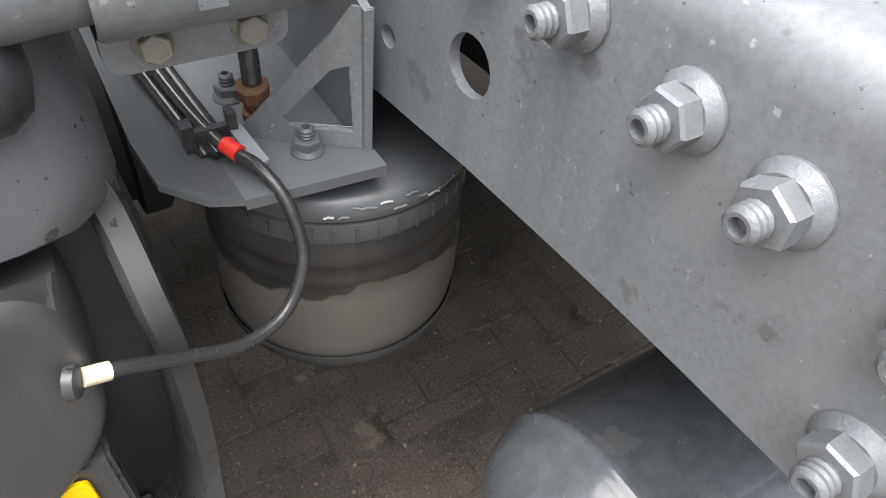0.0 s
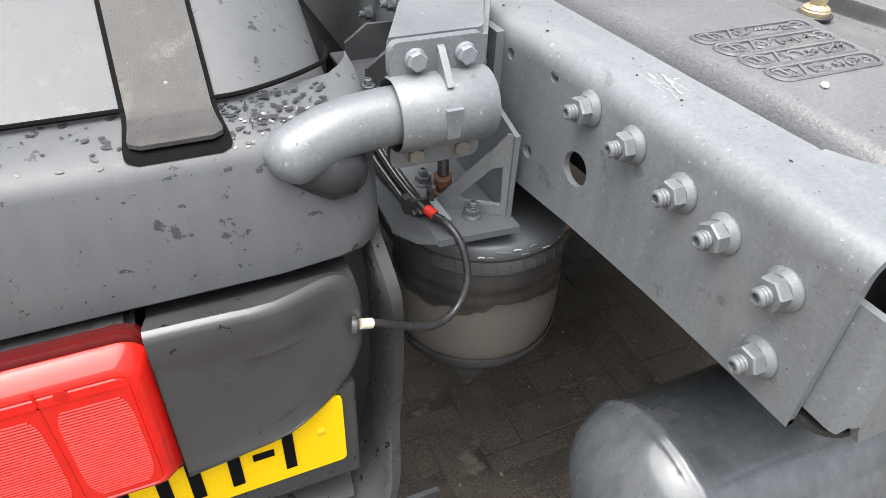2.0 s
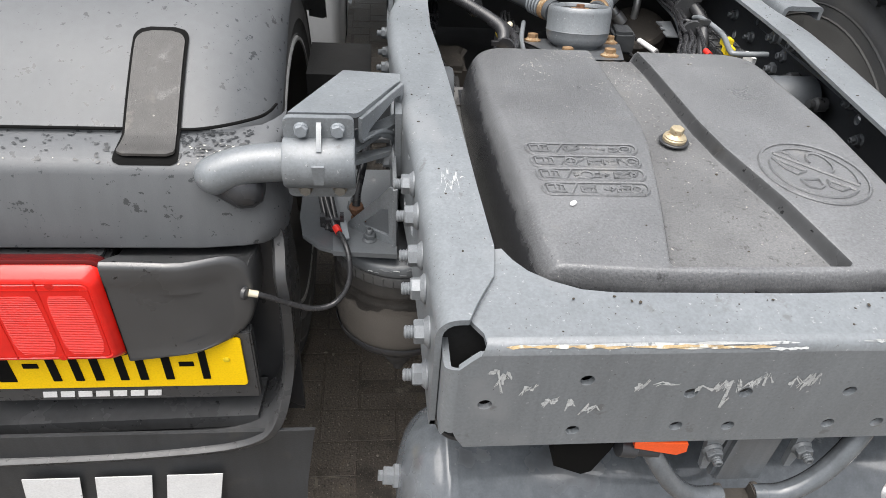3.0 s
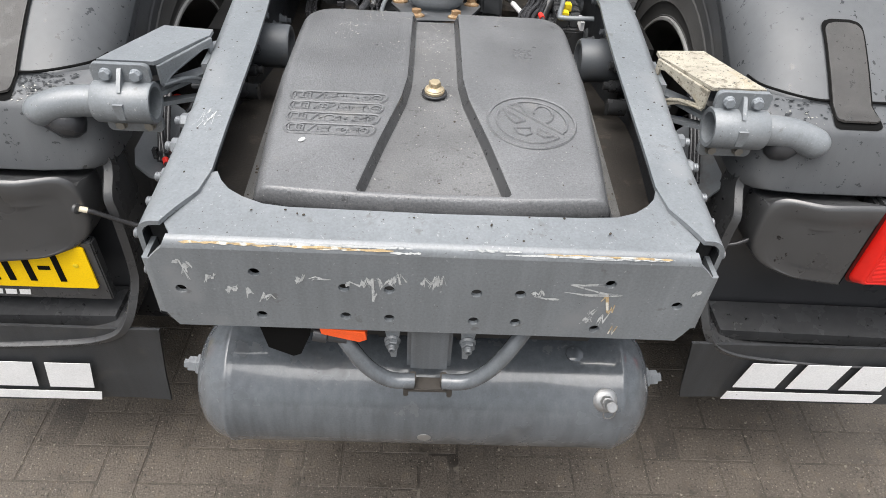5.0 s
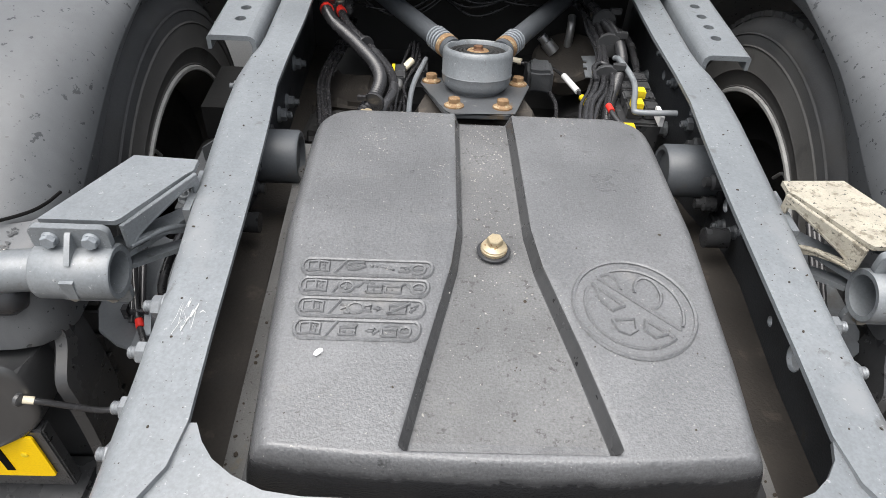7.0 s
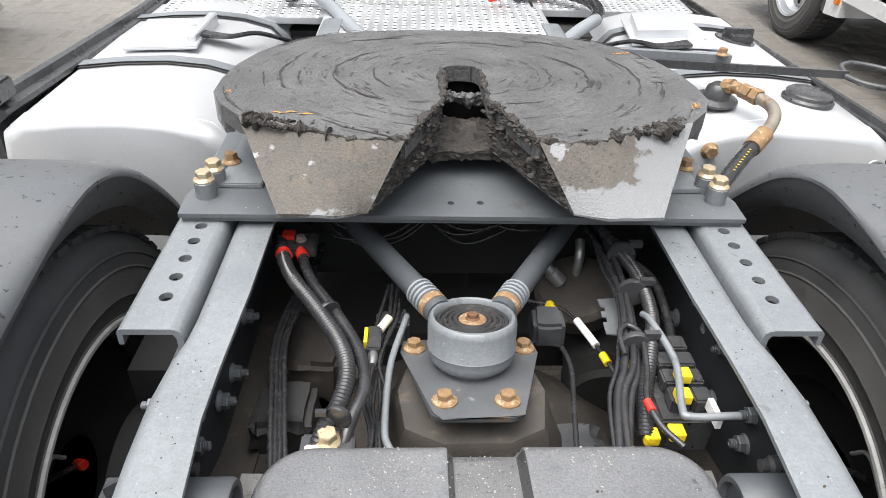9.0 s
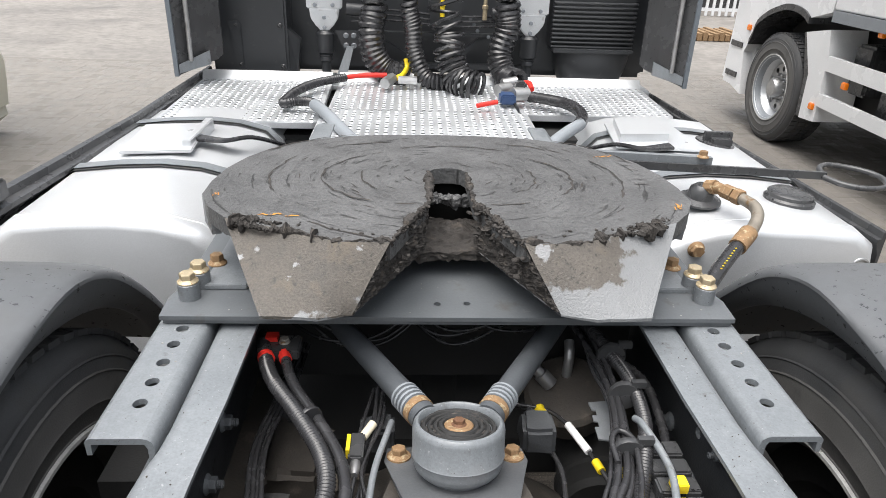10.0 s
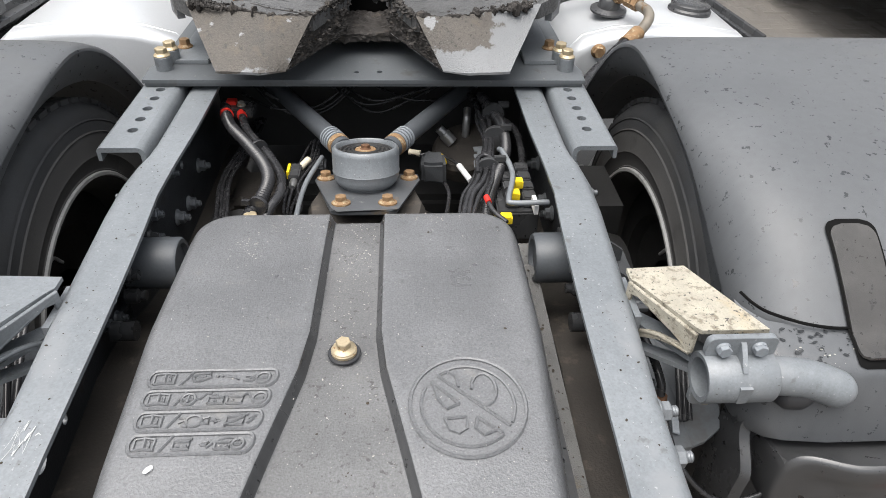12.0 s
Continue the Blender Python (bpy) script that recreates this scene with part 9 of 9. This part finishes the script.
part("step_bumper", bm, mat("cream bumper", (0.50, 0.49, 0.42), 0.5, 0, 0.06, 5, 200, 0.05), van, bevel=0.015)
bm = bmesh.new()
box(bm, -4.3, -3.462, 3.2, 5.97, 0.185, 0.20)
part("step_tread", bm, plastic_black, van)
for z in (0.80, 0.60):
    bm = bmesh.new()
    lathe(bm, [(0.016, 0), (0.016, 0.004)], (-3.427, 5.85, z - 0.0), (1, 0, 0), 12)
    part("hinge_dot", bm, plastic_black, van)
van.location += V(0.08, -0.15, 0)
fence = thing("yard_fence", (9, 16.2, GZ), "white vertical-bar metal fence at the yard's edge", "fence")
for k in range(44):
    bm = bmesh.new()
    x = 5.6 + 0.16 * k
    box(bm, x - 0.028, x + 0.028, 16.2, 16.24, GZ, GZ + 1.5)
    part("bar", bm, white_paint, fence)
for z in (0.14, 1.3):
    bm = bmesh.new()
    box(bm, 5.5, 12.8, 16.23, 16.29, GZ + z - 0.04, GZ + z + 0.03)
    part("rail", bm, white_paint, fence)
bm = bmesh.new()
box(bm, 4.0, 40, 17.6, 25, GZ, GZ + 3.5)
solid("far_building", bm, plastic_black, "dark far building behind the fence", "building", (10, 22, GZ))
timber = thing("timber_pallet", (5.3, 12.6, GZ), "low reddish-brown timber stack lying in the yard", "pallet")
for k in range(9):
    bm = bmesh.new()
    box(bm, 4.85 + 0.10 * k, 4.93 + 0.10 * k, 12.2, 13.0, GZ, GZ + 0.10 + 0.02 * (k % 3))
    part("plank", bm, rusty, timber)
for k, (x, y, w) in enumerate(((-10.4, 19.5, 1.1), (-8.6, 20.2, 1.0), (-7.2, 20.6, 0.9), (-5.6, 21, 1.2), (-4.0, 21.5, 1.0))):
    bm = bmesh.new()
    for j in range(4):
        box(bm, x - w / 2, x + w / 2, y + 0.18 * j, y + 0.1 + 0.18 * j, GZ + 0.02, GZ + 0.12)
    box(bm, x - w / 2, x + w / 2, y, y + 0.7, GZ + 0.12, GZ + 0.5)
    solid("pallet_stack", bm, paint_light if k % 2 else rubber, "far stack of goods on a pallet", "pallet stack", (x, y, GZ), "pallet stacks", bevel=0.01)

# leaf crumbs and grit lying on the metal
def crumbs(name, places, material, label, lo, hi):
    """Loose grains, one joined heap: places are points, sizes from lo to hi."""
    bm = bmesh.new()
    for p in places:
        r = lo + (hi - lo) * random.random() ** 2.5
        bmesh.ops.create_icosphere(bm, subdivisions=1, radius=1.0, matrix=Matrix.Translation(p) @ Matrix.Rotation(random.random() * 6, 4, "Z") @ Matrix.Diagonal((r * random.uniform(0.7, 1.9), r, r * 0.45, 1)))
    solid(name, bm, material, label, "debris", (0, 0, 0.96), kind="stuff", smooth=0)


random.seed(31)
on_rail = lambda y, s: V(s * random.uniform(interp(INN, y) + 0.008, interp(OUT, y) - 0.016), y, TOP + 0.0004)
on_lid = lambda x, y: V(x, y, lid_z(x, y) + 0.0003)
crumbs("debris_on_crossmember", [V(random.uniform(-0.33, 0.33), 0.018 + 0.055 * random.random(), 0.9684) for _ in range(60)], debris, "leaf crumbs on the crossmember", 0.0004, 0.0022)
crumbs("debris_on_rail", [on_rail(random.uniform(0.10, 1.22), random.choice((-1, 1))) for _ in range(150)], debris, "leaf crumbs on the rails", 0.0004, 0.0019)
crumbs("leaf_crumbs_on_cover", [on_lid(random.uniform(-0.24, 0.24), random.uniform(0.14, 0.79)) for _ in range(36)] + [on_lid(0.012, 0.244), on_lid(0.016, 0.241), on_lid(0.010, 0.240)], debris, "dark leaf crumbs scattered on the cover", 0.0005, 0.0028)
heap = lambda x, y, a, b, n: [on_lid(random.gauss(x, a), min(0.795, random.gauss(y, b))) for _ in range(n)]
crumbs("grit_on_cover", heap(-0.105, 0.735, 0.035, 0.022, 170) + heap(-0.178, 0.675, 0.014, 0.020, 90) + heap(-0.07, 0.60, 0.02, 0.02, 30) + heap(0.09, 0.765, 0.06, 0.015, 90) + [on_lid(random.uniform(-0.24, 0.24), random.uniform(0.14, 0.79)) for _ in range(150)] + [on_lid(random.uniform(-0.03, 0.03) * (1 if y > 0.42 else 1 + 8 * (0.42 - y)), y) for y in [0.15 + 0.64 * random.random() ** 0.7 for _ in range(420)]], grit, "pale grit in patches on the cover", 0.0003, 0.0014)
crumbs("grit_on_tray", [V(s * random.uniform(0.285, 0.315), random.uniform(0.12, 0.80), 0.8408) for s in (-1, 1) for _ in range(70)], debris, "grit lying on the tray strips", 0.0006, 0.0032)
crumbs("grit_on_mounting_plate", [V(random.uniform(-0.46, 0.46), random.uniform(1.245, 1.36), 0.9984) for _ in range(70)] + [V(s * random.uniform(0.437, 0.500), random.uniform(0.96, 1.23), 0.9803) for s in (-1, 1) for _ in range(14)], grit, "pale grit on the mounting plate", 0.0004, 0.0016)
chip = V(-0.207, 0.241, 0)
bm = bmesh.new()
bmesh.ops.create_icosphere(bm, subdivisions=2, radius=1.0, matrix=Matrix.Translation(on_lid(chip.x, chip.y) + V(0, 0, 0.0015)) @ Matrix.Rotation(0.9, 4, "Z") @ Matrix.Diagonal((0.0065, 0.0035, 0.0022, 1)))
for v in bm.verts:
    v.co += noise.noise_vector(v.co * 400) * 0.0012
solid("paint_chip", bm, white, "pale paint chip lying on the battery cover", "chip", (chip.x, chip.y, 0.96), smooth=0)

# loose gravel scattered over the paving
def gravel(name, count, x0, x1, y0, y1, lo, hi, material, label):
    ball = bmesh.new()
    bmesh.ops.create_icosphere(ball, subdivisions=1, radius=1.0)
    ball.verts.index_update()
    unit, tris = [v.co.copy() for v in ball.verts], [[v.index for v in f.verts] for f in ball.faces]
    ball.free()
    verts, faces = [], []
    while len(faces) < count * len(tris):
        x, y = random.uniform(x0, x1), random.uniform(y0, y1)
        if noise.noise(V(x * 2.3, y * 2.3, 4.0)) + 0.5 * noise.noise(V(x * 9, y * 9, 1.0)) < random.uniform(-0.55, 0.35):
            continue
        r = lo + (hi - lo) * random.random() ** 3
        m = Matrix.Translation((x, y, GZ + 0.25 * r)) @ Matrix.Rotation(random.random() * 6, 4, "Z") @ Matrix.Diagonal((r * random.uniform(0.8, 1.5), r, r * 0.65, 1))
        k = len(verts)
        verts += [tuple(m @ v) for v in unit]
        faces += [[a + k for a in f] for f in tris]
    me = bpy.data.meshes.new(name)
    me.from_pydata(verts, [], faces)
    me.materials.append(material)
    tagged(new(name, me), label, "gravel", kind="stuff")


random.seed(77)
pebble = mat("pale grit stones", (0.22, 0.195, 0.16), 0.8, 0, 0.3, 40, 300, 0.4, [((0.08, 0.066, 0.052), 30, 0.52, 0.1, 0.8)], random_obj=0.5)
gravel("gravel", 5200, -1.9, 1.9, -0.75, 1.0, 0.0008, 0.0042, pebble, "fine pale gravel scattered on the damp paving")

# ---- pavers, the nearest as pieces ----
yard_blocks = thing("pavement", (0, 0.6, GZ - 0.06), "damp brown-grey concrete block paving laid in herringbone", "paving", kind="structure")
bm = bmesh.new()
L, W, G = 0.2, 0.1, 0.0060
for dx in (0,):
    x0, x1, y0, y1 = -L / 2 + G / 2, L / 2 - G / 2, -W / 2 + G / 2, W / 2 - G / 2
    e = 0.0009
    loops = [[V(x0, y0, -0.03), V(x1, y0, -0.03), V(x1, y1, -0.03), V(x0, y1, -0.03)], [V(x0, y0, -e), V(x1, y0, -e), V(x1, y1, -e), V(x0, y1, -e)], [V(x0 + e, y0 + e, 0), V(x1 - e, y0 + e, 0), V(x1 - e, y1 - e, 0), V(x0 + e, y1 - e, 0)]]
    rings(bm, loops)
stone = mesh_of("paver", bm, paver, 25)
random.seed(21)
spots_near, spots_far = [], []
for i in range(-110, 171):
    for j in range(-75, 76):
        # herringbone cell: one lying and one standing block per step
        ox, oy = (i * 0.1 + j * 0.2), (i * 0.1 - j * 0.2)
        for cx, cy, turn in ((ox + 0.1, oy + 0.05, 0.0), (ox + 0.05, oy + 0.2, math.pi / 2)):
            if not (-6.0 < cx < 6.0 and -4.6 < cy < 9.0):
                continue
            z = GZ + random.uniform(-0.0012, 0.0004)
            m = Matrix.Translation((cx, cy, z)) @ Matrix.Rotation(turn + random.uniform(-0.012, 0.012), 4, "Z") @ Matrix.Rotation(random.uniform(-0.006, 0.006), 4, "X")
            near = abs(cx) < 1.5 and 0.0 < cy < 1.3
            (spots_near if near else spots_far).append((abs(cx) + abs(cy - 0.45), m))
spots_near.sort(key=lambda p: p[0])
base = origin(yard_blocks)
for _, m in spots_near[:300]:
    ob = new("paver", stone)
    ob.parent = yard_blocks
    ob.matrix_basis = Matrix.Translation(-base) @ m
verts, faces = [], []
src_v = [v.co.copy() for v in stone.vertices]
src_f = [list(p.vertices) for p in stone.polygons]
for _, m in spots_near[300:] + spots_far:
    k = len(verts)
    verts += [m @ v - base for v in src_v]
    faces += [[a + k for a in f] for f in src_f]
me = bpy.data.meshes.new("paver_field")
me.from_pydata([tuple(v) for v in verts], [], faces)
me.materials.append(paver)
ob = new("paver_field", me)
ob.parent = yard_blocks
tagged(ob, kind="stuff")
bm = bmesh.new()
box(bm, -6.1, 6.1, -4.7, 9.1, GZ - 0.03, GZ - 0.0010)
part("joint_bed", bm, sand, yard_blocks)
